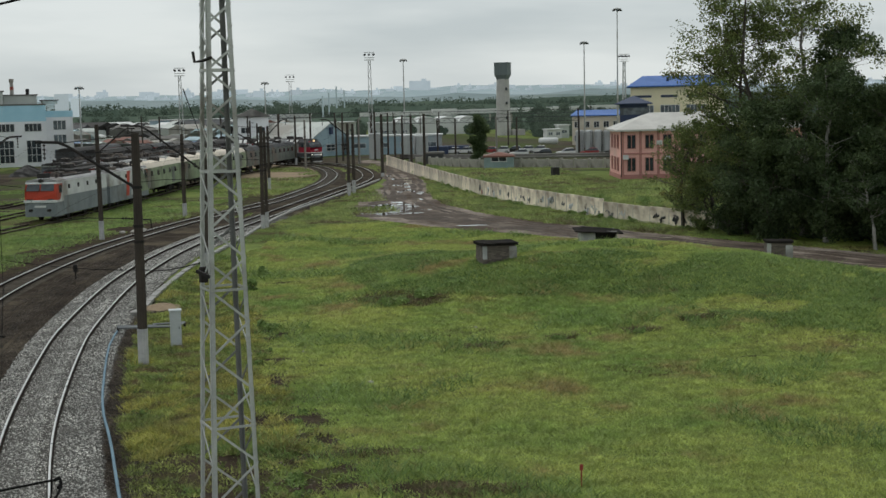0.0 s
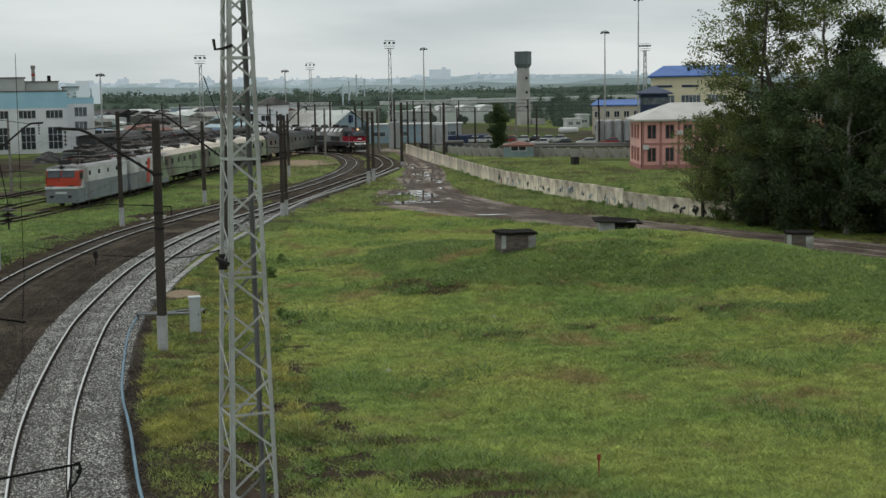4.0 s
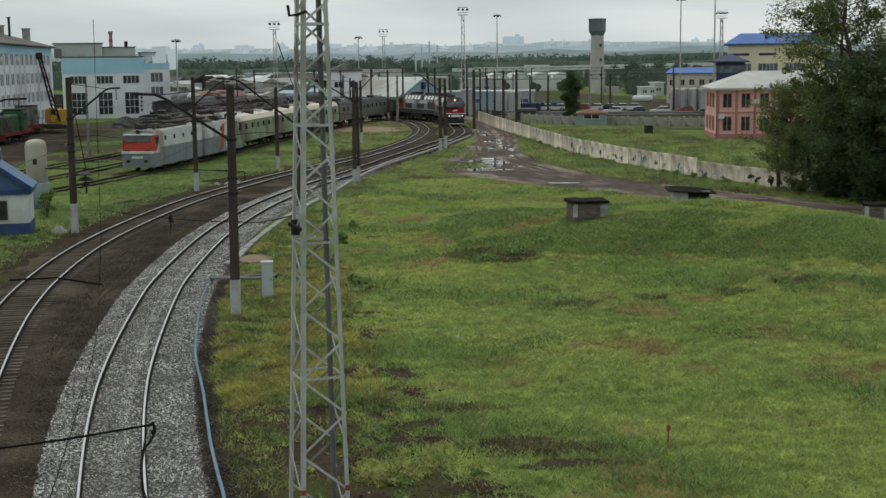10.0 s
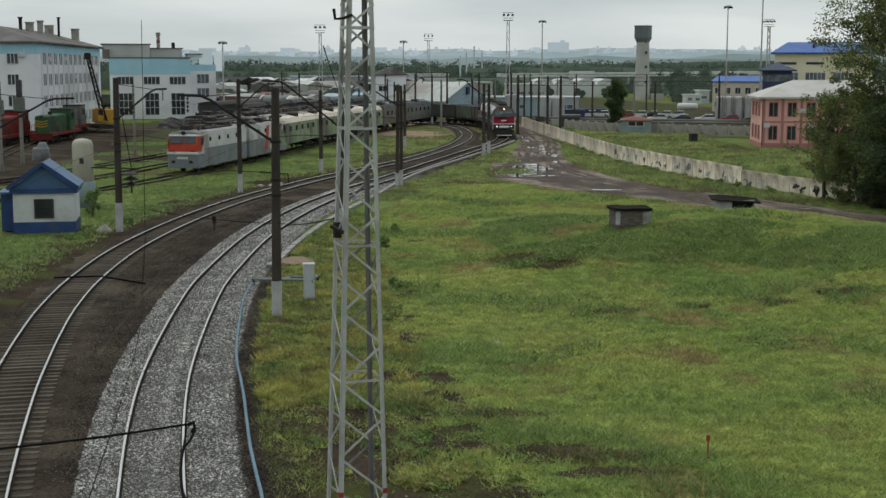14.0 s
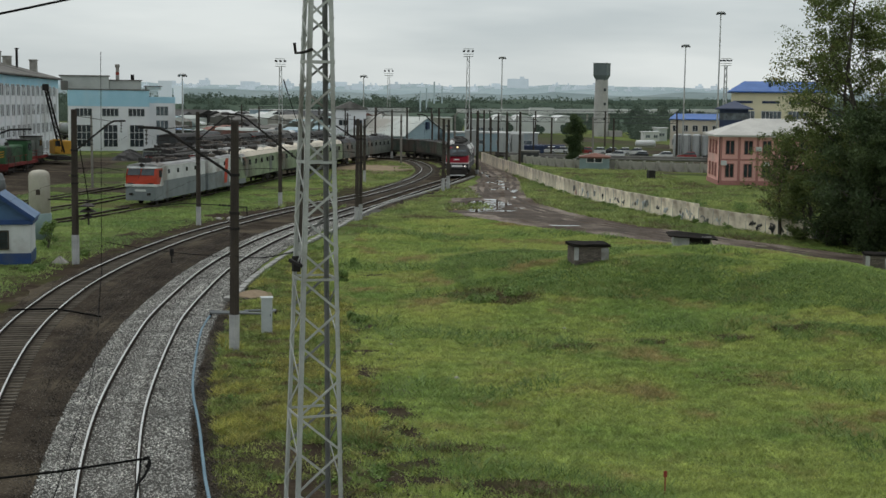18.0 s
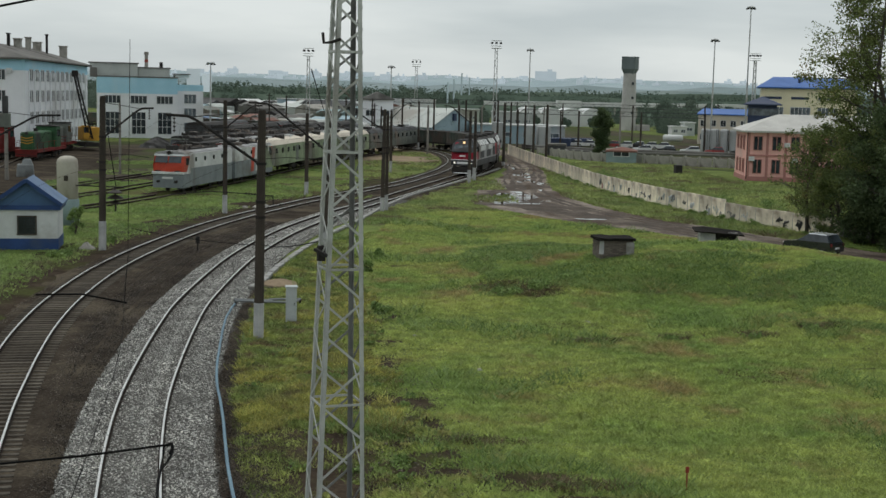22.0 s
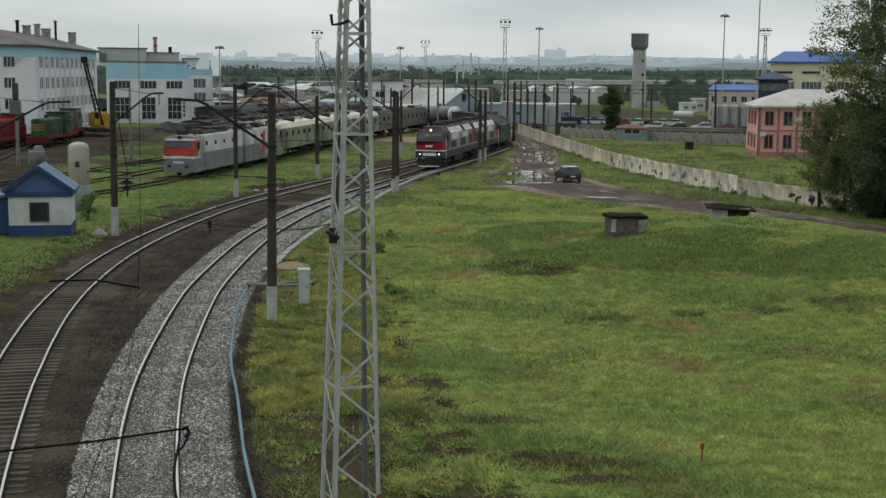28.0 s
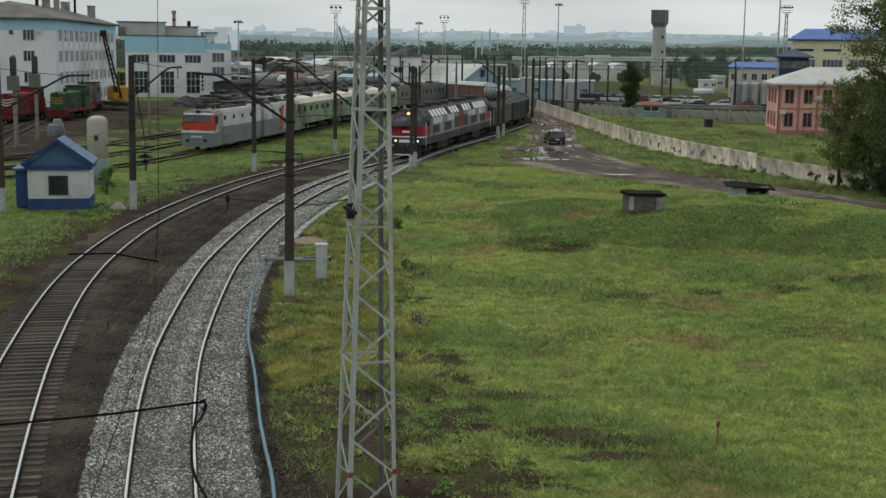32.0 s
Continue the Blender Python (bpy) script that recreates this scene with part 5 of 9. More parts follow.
# four-storey depot office with a hipped roof; local x runs back along its long side
def depot_office():
    t = thing("depot_office", "pale grey depot office, sky-blue top storey, brown hipped roof", "building", pose(-60.5, 203.0, 0, 0, 0, 95.2))
    L, W = 60.0, 17.0
    b = Build()
    walls(b, L, W, -0.3, 12.8)
    body = part("wall", b, M_PALEFACADE, t)
    b = Build()
    b.box(L / 2, W / 2, 13.6, L + 0.04, W + 0.04, 1.9)
    part("top_band", b, M_SKYBLUE, t, "sky-blue painted top band")
    b = Build()
    hip_roof(b, L, W, 14.6, 2.7, 0.8, 9.0)
    roof = part("roof", b, M_SLATE, t, "brown-grey sheet roof")
    for i in range(13):
        b = Build()
        b.box(2.2 + i * 4.55, -0.1, 6.3, 0.5, 0.3, 12.6)
        part("pilaster", b, M_PALEFACADE, t)
    for k in range(12):
        for r, z in enumerate((1.0, 4.4, 7.8, 11.1)):
            for j in range(2):
                window(t, 3.7 + k * 4.55 + j * 1.55, z, 0.85, 1.75, -0.02, 1, 1)
    for z in (1.4, 4.7, 8.0, 11.2):
        window(t, 3.8, z, 1.6, 1.5, -0.02, 3, 1, flip=True)
        window(t, 12.4, z, 1.6, 1.5, -0.02, 3, 1, flip=True)
    window(t, 6.4, 12.0, 0.6, 0.6, -0.02, 1, 1, flip=True)
    b = Build()
    b.box(L / 2, W / 2, 14.46, L + 1.3, W + 1.3, 0.3)
    part("eave_board", b, M_SOOT, t, "dark eave board")
    for x, y, h, w in ((5.0, 13.5, 2.2, 1.1), (24.5, 7.6, 3.6, 0.5), (29.0, 7.0, 2.9, 1.2), (36.0, 6.6, 3.4, 0.9), (43.0, 6.4, 2.8, 1.4), (47.0, 5.4, 4.4, 0.4), (54.0, 3.6, 2.5, 1.3)):
        c = Build()
        c.box(x, y, 15.4 + h / 2, w, w, h, ch=0.04)
        c.box(x, y, 15.4 + h + 0.1, w + 0.25, w + 0.25, 0.18)
        part("chimney", c, M_CONC if w > 0.6 else M_DARKSTEEL, roof)
    for x, z in ((7.2, 12.0), (21.0, 12.1), (30.0, 9.0)):
        c = Build()
        c.box(x, -0.35, z, 0.9, 0.4, 0.7, ch=0.04)
        part("air_conditioner", c, M_FRAMEW, t)
    c = Build()
    c.box(-0.35, 2.3, 12.6, 0.4, 0.9, 0.7, ch=0.04)
    part("air_conditioner", c, M_FRAMEW, t)


depot_office()


def depot_hall():
    t = thing("depot_hall", "large sky-blue and white locomotive hall with tall windows", "building", pose(-66.0, 271.0, 0, 0, 0, 14))
    b = Build()
    b.box(8.1, 14, 5.0, 16.2, 28, 10.2)
    part("wall", b, M_PALEFACADE, t)
    b = Build()
    b.box(8.1, 14, 10.85, 16.26, 28.06, 3.3)
    part("top_band", b, M_SKYBLUE, t, "sky-blue painted upper wall")
    b = Build()
    b.box(8.1, 14, 12.62, 16.5, 28.3, 0.25)
    part("parapet", b, M_SLATE, t)
    b = Build()
    b.box(18.9, 12, 5.0, 5.4, 22, 10.0)
    wing = part("side_wing", b, M_PALEFACADE, t)
    b = Build()
    b.box(18.9, 12, 10.6, 5.46, 22.06, 1.3)
    part("wing_band", b, M_SKYBLUE, wing)
    for x, y, w, d, h in ((3.4, 10.0, 9.8, 10.0, 2.7), (11.8, 12.0, 6.6, 8.0, 1.9), (17.6, 9.0, 3.0, 6.0, 0.7)):
        b = Build()
        b.box(x, y, 12.7 + h / 2, w, d, h)
        p = part("roof_house", b, M_SHEDROOF, t, "pale grey-green roof house")
        b = Build()
        b.box(x, y, 12.7 + h + 0.1, w + 0.5, d + 0.5, 0.2)
        part("coping", b, M_SLATE, p)
    for x in (3.0, 8.3, 13.6):
        window(t, x, 7.2, 3.2, 1.5, -0.02, 4, 1)
        window(t, x, 0.9, 2.7, 4.4, -0.02, 3, 3)
    for z in (1.5, 4.5, 7.4):
        window(t, 18.9, z, 2.4, 1.8, 0.98, 3, 1, glass=M_GLASSBLUE)
    b = Build()
    b.box(-0.7, 3.0, 13.4, 1.4, 6.0, 1.9)
    part("vent_box", b, M_SLATE, t)
    # two roof flues
    b = Build()
    b.lathe([(0.42, 13.0), (0.36, 17.4), (0.5, 17.6), (0.5, 18.1), (0.3, 18.2)], 12, (10.4, 13.0, 0))
    part("flue", b, M_CONC, t, "concrete flue with a red band")
    b = Build()
    b.lathe([(0.41, 15.9), (0.40, 16.5)], 12, (10.4, 13.0, 0))
    part("red_band", b, M_REDPAINT, t)
    b = Build()
    b.lathe([(0.4, 12.8), (0.36, 16.0)], 10, (13.5, 12.0, 0))
    part("flue", b, M_DARKSTEEL, t)


depot_hall()


def pink_house():
    t = thing("pink_house", "two-storey pink plastered house with a pale tin hipped roof", "building", pose(44.35, 174.0, 0, 0, 0, -6))
    L, W = 25.0, 11.0
    b = Build()
    walls(b, L, W, 0.5, 6.5)
    part("wall", b, M_PINK, t)
    b = Build()
    b.box(L / 2, W / 2, 0.2, L + 0.2, W + 0.2, 0.8)
    part("plinth", b, M_PINKDARK, t)
    b = Build()
    hip_roof(b, L, W, 6.75, 2.2, 0.7, 5.5)
    part("roof", b, M_TINROOF, t, "pale tin roof")
    for i in range(11):
        b = Build()
        b.box(0.2 + i * 2.45, -0.08, 3.5, 0.32, 0.2, 6.0)
        part("pilaster", b, M_PINKDARK, t)
    for z in (3.45,):
        b = Build()
        b.box(L / 2, -0.06, z, L, 0.12, 0.22)
        part("string_course", b, M_PINKDARK, t)
    for i in range(10):
        for z in (1.1, 4.2):
            window(t, 1.42 + i * 2.45, z, 1.05, 1.75, -0.02, 2, 1, M_PINKDARK)
    for y in (2.6, 5.4, 8.3):
        for z in (1.1, 4.2):
            window(t, y, z, 1.0, 1.75, -0.02, 2, 1, M_PINKDARK, flip=True)
    for x, z in ((0.6, 3.0), (5.2, 4.9), (6.3, 2.9)):
        b = Build()
        b.box(x, -0.3, z, 0.75, 0.35, 0.6, ch=0.04)
        part("air_conditioner", b, M_FRAMEW, t)
    b = Build()
    b.tube([(0.0, -0.15, 0.3), (0.0, -0.15, 6.6)], 0.06, 6)
    part("downpipe", b, M_DARKSTEEL, t)


pink_house()


def yellow_house():
    t = thing("yellow_office", "pale yellow office block with a bright blue metal roof", "building", pose(74.0, 281.0, 0, 0, 0, -14))
    b = Build()
    walls(b, 20, 14, 0, 13.6)
    part("wall", b, M_YELLOW, t)
    b = Build()
    hip_roof(b, 20, 14, 13.9, 2.3, 0.9, 3.5)
    part("roof", b, M_BRIGHTBLUE, t, "bright blue metal roof")
    for i in range(3):
        b = Build()
        b.box(2.6 + i * 5.6, -0.08, 11.6, 3.6, 0.1, 0.5)
        part("dark_lettering_bar" if i == 0 else "shade_strip", b, M_NAVY, t)
        for z in (1.4, 4.6, 7.8):
            window(t, 2.8 + i * 5.6, z, 4.0, 1.8, -0.02, 5, 1, glass=M_GLASSBLUE)
    b = Build()
    b.box(8.0, 4.0, 15.0, 0.5, 3.0, 1.6)
    part("dormer", b, M_NAVY, t)


yellow_house()


def block(name, label, x, y, w, d, h, rz, wall, roof, rise=0.0, ridge=1.0, wins=0, win_h=1.4, over=0.4, sills=(1.2,), flat=False, glass=None, cat="building"):
    """A plain house or shed with a flat, hipped or gabled roof and rows of windows on its front."""
    t = thing(name, label, cat, pose(x, y, 0, 0, 0, rz))
    b = Build()
    walls(b, w, d, -0.2, h)
    part("wall", b, wall, t)
    b = Build()
    if flat:
        b.box(w / 2, d / 2, h + 0.15, w + over * 2, d + over * 2, 0.3)
    else:
        hip_roof(b, w, d, h + 0.2, rise, over, ridge)
    part("roof", b, roof, t)
    for z in sills:
        for i in range(wins):
            window(t, w * (i + 0.5) / wins, z, w / wins * 0.5, win_h, -0.02, 2, 1, glass=glass)
    return t


block("blue_roof_house", "long beige house under a blue roof", 69.6, 322.0, 14.5, 10, 7.2, -12, M_BEIGE, M_BRIGHTBLUE, 1.3, 1.5, 6, 1.4, sills=(1.0, 4.4))
t = block("navy_kiosk", "navy-clad tower house with a shallow pyramid roof", 66.6, 262.0, 5.6, 6.0, 10.0, -14, M_NAVY, M_NAVY, 1.6, 3.0, 0, over=1.0)
b = Build()
b.box(2.8, 3, 8.6, 5.7, 6.1, 1.4)
part("window_band", b, M_GLASSBLUE, t, "band of bluish glass")
block("red_roof_hut", "small grey-teal hut under a rusty red roof", 31.2, 213.5, 4.9, 5.0, 1.9, -10, M_TEAL, M_RUSTROOF, 0.55, 1.2, 1, 0.7, 0.15)
block("grey_garage", "low grey garage beside the fence", 23.4, 232.0, 3.2, 4.0, 2.0, -4, M_LOCODARK, M_SLATE, flat=True, over=0.15)

# the long sheds in the middle distance
def gable_shed(name, label, x, y, w, d, h, rise, rz, wall, roof, wins=0, winrow=None):
    t = thing(name, label, "building", pose(x, y, 0, 0, 0, rz))
    b = Build()
    vs = [(0, 0, -0.2), (w, 0, -0.2), (w, 0, h), (w / 2, 0, h + rise), (0, 0, h)]
    b.loft([vs, [(p[0], d, p[2]) for p in vs]])
    part("wall", b, wall, t)
    for s in (0, 1):
        b = Build()
        xa, xb = (-0.5, w / 2) if s == 0 else (w + 0.5, w / 2)
        za, zb = h - 0.5 * rise / (w / 2) * 0.9, h + rise
        b.add([(xa, -0.5, za + 0.05), (xb, -0.5, zb + 0.05), (xb, d + 0.5, zb + 0.05), (xa, d + 0.5, za + 0.05), (xa, -0.5, za + 0.22), (xb, -0.5, zb + 0.22), (xb, d + 0.5, zb + 0.22), (xa, d + 0.5, za + 0.22)], [(0, 1, 2, 3), (7, 6, 5, 4), (0, 4, 5, 1), (1, 5, 6, 2), (2, 6, 7, 3), (3, 7, 4, 0)])
        part("roof_slope", b, roof, t)
    for i in range(wins):
        window(t, w * (i + 0.5) / wins, h * 0.35, w / wins * 0.55, h * 0.4, -0.02, 2, 2)
    if winrow:
        for i in range(winrow):
            window(t, d * (i + 0.5) / winrow, h * 0.4, d / winrow * 0.5, h * 0.4, -0.02, 2, 1, flip=True)
    return t


t = gable_shed("goods_shed", "pale blue gabled goods shed with a grey sheet roof", 3.0, 284.0, 15.7, 24.0, 3.4, 3.9, 50, M_SHED, M_SHEDROOF, 3, 9)
b = Build()
b.box(7.85, -0.3, 5.6, 0.8, 0.6, 1.6)
part("vent", b, M_NAVY, t)
block("tall_white_shed", "tall whitish shed tower beside the sidings", -12.5, 296.0, 7.0, 8.0, 9.0, 4, M_PALEFACADE, M_SLATE, 1.6, 1.0, 2, 1.2, sills=(2.0, 5.4))
block("long_blue_shed", "long low pale blue shed", 12.0, 292.0, 21.0, 8.0, 4.0, -6, M_SHED, M_SHEDWHITE, flat=True, over=0.3, wins=4, win_h=0.9, sills=(1.6,), glass=M_GLASSBLUE)
for i, (x, y, w, h) in enumerate([(16.6, 268.0, 2.4, 5.2), (23.5, 272.0, 2.0, 4.6), (26.6, 274.0, 2.6, 4.4)]):
    b = Build()
    b.box(0, 0, h / 2, w, 5.0, h, ch=0.06)
    solid("storage_container", b, M_SILO, "grey metal storage container standing on end", "container", pose(x, y, 0, 0, 0, -5 + i * 3), "storage containers")
for i, (x, y) in enumerate([(29.5, 281.0), (34.5, 284.5)]):
    b = Build()
    b.box(0, 0, 1.0, 7.5, 2.4, 1.6, ch=0.1)
    solid("flat_wagon", b, M_NAVY, "dark blue low wagon standing in the goods yard", "wagon", pose(x, y, 0, 0, 0, -8), "wagons in the goods yard")

# vertical silos in a row
def silo(x, y, h, r):
    t = thing("silo", "upright dull grey metal silo with ladder", "silo", pose(x, y, 0), "silos in a row")
    b = Build()
    b.lathe([(r, 0.4), (r, h - 0.5), (r * 0.93, h - 0.2), (r * 0.6, h)], 18)
    part("shell", b, M_SILO, t)
    for z in (1.4, 2.8, 4.1):
        b = Build()
        b.lathe([(r + 0.03, z), (r + 0.03, z + 0.09)], 18)
        part("hoop", b, M_SILO, t)
    b = Build()
    b.lathe([(r * 0.95, 0), (r * 0.95, 0.4)], 14)
    part("plinth", b, M_CONC, t)
    for dx in (-0.2, 0.2):
        b = Build()
        b.bar((dx, -r - 0.12, 0.4), (dx, -r - 0.12, h), 0.05)
        part("ladder_rail", b, M_DARKSTEEL, t)
    return t


s0 = silo(59.2, 266.5, 4.9, 0.92)
for i in range(1, 6):
    copy_thing(s0, pose(59.2 + i * 1.86, 266.5 - i * 0.42, 0, 0, 0, i * 17))

# water tower
t = thing("water_tower", "tall pale brick water tower with a dark clad tank", "water tower", pose(71.7, 443.0, 0, 0, 0, 20))
b = Build()
b.lathe([(2.75, -0.5), (2.6, 2.0), (2.15, 19.2)], 10)
part("shaft", b, M_TOWER, t)
b = Build()
b.lathe([(2.15, 18.8), (3.3, 20.6), (3.3, 24.4), (3.42, 24.5), (3.42, 24.8)], 4)
part("tank", b, M_TOWERCAP, t, "dark grey-green clad tank")
for z in (6.0, 11.0, 15.8):
    b = Build()
    b.box(0, -2.4, z, 0.6, 0.5, 0.9)
    part("slit_window", b, M_GLASS, t)
b = Build()
b.box(4.6, -1, 1.0, 5.0, 3, 2.0)
part("annex", b, M_TOWER, t)


# ---- lamp masts, lattice and tubular ----
def lamp_mast(x, y, h, lattice=True, ring=True):
    t = thing("floodlight_mast", "slender floodlight mast with a crown of lamps" if lattice else "slim tubular lamp mast with a flat lamp ring", "lamp mast", pose(x, y, 0), "yard floodlight masts")
    if lattice:
        w = 0.5
        for i in range(4):
            b = Build()
            sx, sy = (-1, 1, 1, -1)[i], (-1, -1, 1, 1)[i]
            b.bar((sx * w, sy * w, 0), (sx * w * 0.5, sy * w * 0.5, h - 2), 0.12)
            part("leg", b, M_GALV, t)
        n = int(h / 1.7)
        for k in range(n):
            z0, z1 = (h - 2) * k / n, (h - 2) * (k + 1) / n
            b = Build()
            s0, s1 = w * (1 - 0.5 * k / n), w * (1 - 0.5 * (k + 1) / n)
            sg = 1 if k % 2 else -1
            for sd in (-1, 1):
                b.bar((-s0 * sg, s0 * sd, z0), (s1 * sg, s1 * sd, z1), 0.07)
                b.bar((s0 * sd, -s0 * sg, z0), (s1 * sd, s1 * sg, z1), 0.07)
            part("brace", b, M_GALV, t)
        b = Build()
        b.box(0, 0, h - 1.9, 2.2, 2.2, 0.1)
        p = part("platform", b, M_GALV, t)
        for z in (h - 1.4, h - 0.2):
            b = Build()
            for sd in (-1, 1):
                b.bar((-1.1, 1.1 * sd, z), (1.1, 1.1 * sd, z), 0.07)
                b.bar((1.1 * sd, -1.1, z), (1.1 * sd, 1.1, z), 0.07)
            part("railing", b, M_GALV, p)
        for i in range(6):
            b = Build()
            b.box(-1.0 + (i % 3) * 1.0, -1.1 if i < 3 else 1.1, h - 0.7, 0.42, 0.3, 0.42, ch=0.05)
            part("floodlight", b, M_LOCODARK, p)
    else:
        b = Build()
        b.lathe([(0.24, 0), (0.11, h)], 8)
        part("shaft", b, M_GALV, t)
        b = Build()
        b.lathe([(0.2, h - 0.3), (0.95, h - 0.1), (0.95, h + 0.1), (0.2, h + 0.35)], 12)
        p = part("lamp_ring", b, M_SILO, t)
        for i in range(5):
            b = Build()
            b.box(0.9 * math.cos(i * 1.2566), 0.9 * math.sin(i * 1.2566), h - 0.3, 0.36, 0.36, 0.28)
            part("floodlight", b, M_DARKSTEEL, p)


for x, y, h, la in [(-25.0, 299.0, 20.4, True), (-7.2, 350.0, 17.6, False), (-0.5, 345.0, 19.6, True), (17.7, 299.5, 23.2, True), (29.6, 348.0, 22.9, False), (68.5, 303.0, 24.6, False), (72.2, 286.0, 31.0, False), (83.0, 322.0, 22.6, True), (-46.7, 296.0, 16.3, False)]:
    lamp_mast(x, y, h, la)

# ---- rolling stock; each vehicle runs along +y, origin at rail level in its middle ----
def bogie(t, y, axles=2, wheel_r=0.5, spread=1.9, side=True):
    b = Build()
    for sx in (-1, 1):
        b.box(sx * 1.05, y, 0.62, 0.18, spread * (axles - 1) + 1.2, 0.34, ch=0.04)
    b.box(0, y, 0.7, 2.0, 0.5, 0.3)
    g = part("bogie", b, M_UNDER, t)
    for k in range(axles):
        w = Build()
        yy = y + (k - (axles - 1) / 2) * spread
        for sx in (-0.79, 0.79):
            w.lathe([(wheel_r + 0.03, -0.06), (wheel_r, -0.02), (wheel_r - 0.01, 0.07), (wheel_r * 0.6, 0.075)], 16, (sx, yy, wheel_r), "x")
        w.tube([(-0.8, yy, wheel_r), (0.8, yy, wheel_r)], 0.09, 8)
        part("wheelset", w, M_UNDER, g)
        for sx in (-1.16, 1.16):
            a = Build()
            a.box(sx, yy, 0.55, 0.16, 0.36, 0.34)
            part("axle_box", a, M_UNDER, g)


def ring(y, prof, dy=None):
    return [(x, y + (dy[i] if dy else 0.0), z) for i, (x, z) in enumerate(prof)]


def diesel_section(m, label):
    """One section of a twin diesel locomotive, cab at +y."""
    t = thing("diesel_locomotive", label, "locomotive", m, "sections of the diesel locomotive")
    L, W = 18.2, 1.56
    h = L / 2
    b = Build()
    b.box(0, -0.7, 1.55, W * 2, L - 1.6, 0.75)
    part("lower_side", b, M_LOCODARK, t, "dark grey lower side band")
    b = Build()
    b.box(0, -0.7, 1.98, W * 2 + 0.03, L - 1.6, 0.14)
    part("waist_stripe", b, M_LOCOGREY, t)
    b = Build()
    prof = [(-W, 2.05), (W, 2.05), (W, 3.72), (-W, 3.72)]
    b.loft([ring(-h + 0.1, prof), ring(h - 3.4, prof)])
    part("engine_hood", b, M_LOCOGREY, t, "light grey body side")
    for y0, y1, z0, z1 in ((-h + 1.0, -h + 3.4, 2.1, 3.3), (-h + 5.2, -h + 8.6, 2.1, 3.0), (h - 7.4, h - 4.4, 2.1, 2.9)):
        for sx in (-1, 1):
            b = Build()
            b.box(sx * (W + 0.005), (y0 + y1) / 2, (z0 + z1) / 2, 0.03, y1 - y0, z1 - z0)
            part("grey_panel", b, M_LOCODARK, t)
    for y0, y1 in ((-h + 3.8, -h + 7.2), (h - 8.6, h - 4.2)):
        for sx in (-1, 1):
            b = Build()
            b.box(sx * (W + 0.004), (y0 + y1) / 2, 3.36, 0.026, y1 - y0, 0.62)
            part("white_panel", b, M_ELWHITE, t, "dirty white side panel")
    b = Build()
    b.box(0, -h + 0.75, 2.9, W * 2 + 0.02, 1.25, 1.6)
    part("end_panel", b, M_LOCORED, t, "red end panel")
    # roof with slanted pale shoulder panels
    b = Build()
    rp = [(-W, 3.72), (W, 3.72), (W * 0.72, 4.42), (W * 0.35, 4.62), (-W * 0.35, 4.62), (-W * 0.72, 4.42)]
    b.loft([ring(-h + 0.1, rp), ring(h - 3.2, rp)])
    rf = part("roof", b, M_SOOT, t, "sooty black roof")
    for k in range(9):
        for sx in (-1, 1):
            b = Build()
            y = -h + 1.2 + k * 1.5
            if k in (3,):
                continue
            skew = 0.25
            b.add([(sx * (W + 0.03), y, 3.78), (sx * (W + 0.03), y + 0.95, 3.78), (sx * (W * 0.75), y + 0.95 + skew, 4.42), (sx * (W * 0.75), y + skew, 4.42),
                   (sx * (W - 0.02), y, 3.74), (sx * (W - 0.02), y + 0.95, 3.74), (sx * (W * 0.72), y + 0.95 + skew, 4.37), (sx * (W * 0.72), y + skew, 4.37)],
                  [(0, 1, 2, 3), (4, 5, 6, 7), (0, 1, 5, 4), (1, 2, 6, 5), (2, 3, 7, 6), (3, 0, 4, 7)])
            part("shoulder_panel", b, M_LOCOWHITE, rf, "slanted white shoulder panel")
    for y, hh in ((-h + 3.0, 0.35), (-h + 6.5, 0.3), (-h + 10.5, 0.42), (h - 5.0, 0.3)):
        b = Build()
        b.lathe([(0.7, 4.55), (0.7, 4.6 + hh), (0.55, 4.66 + hh)], 12, (0, y, 0))
        part("fan_cowl", b, M_SOOT, rf)
    # cab
    cp = [(-W, 1.95), (W, 1.95), (W, 3.0), (W * 0.96, 3.95), (W * 0.62, 4.55), (-W * 0.62, 4.55), (-W * 0.96, 3.95), (-W, 3.0)]
    b = Build()
    b.loft([ring(h - 3.4, cp), ring(h - 1.1, cp, (0.75, 0.75, 0.85, 0.35, 0.0, 0.0, 0.35, 0.85)), [(x * 0.93, y, z) for x, y, z in ring(h - 0.95, cp, (0.85, 0.85, 0.95, 0.3, -0.25, -0.25, 0.3, 0.95))]])
    cabp = part("cab", b, M_LOCORED, t, "red rounded driving cab")
    up = [(-W, 3.05), (W, 3.05), (W * 0.96, 3.95), (W * 0.62, 4.55), (-W * 0.62, 4.55), (-W * 0.96, 3.95)]
    b = Build()
    b.loft([[(x * 1.012, y, z + 0.012) for x, y, z in ring(h - 3.38, up)], [(x * 1.012, y, z + 0.012) for x, y, z in ring(h - 1.08, up, (0.84, 0.84, 0.37, 0.02, 0.02, 0.37))], [(x * 0.94, y, z + 0.01) for x, y, z in ring(h - 0.93, up, (0.95, 0.95, 0.31, -0.24, -0.24, 0.31))]])
    part("cab_top", b, M_LOCODARK, cabp, "dark grey upper cab")
    b = Build()
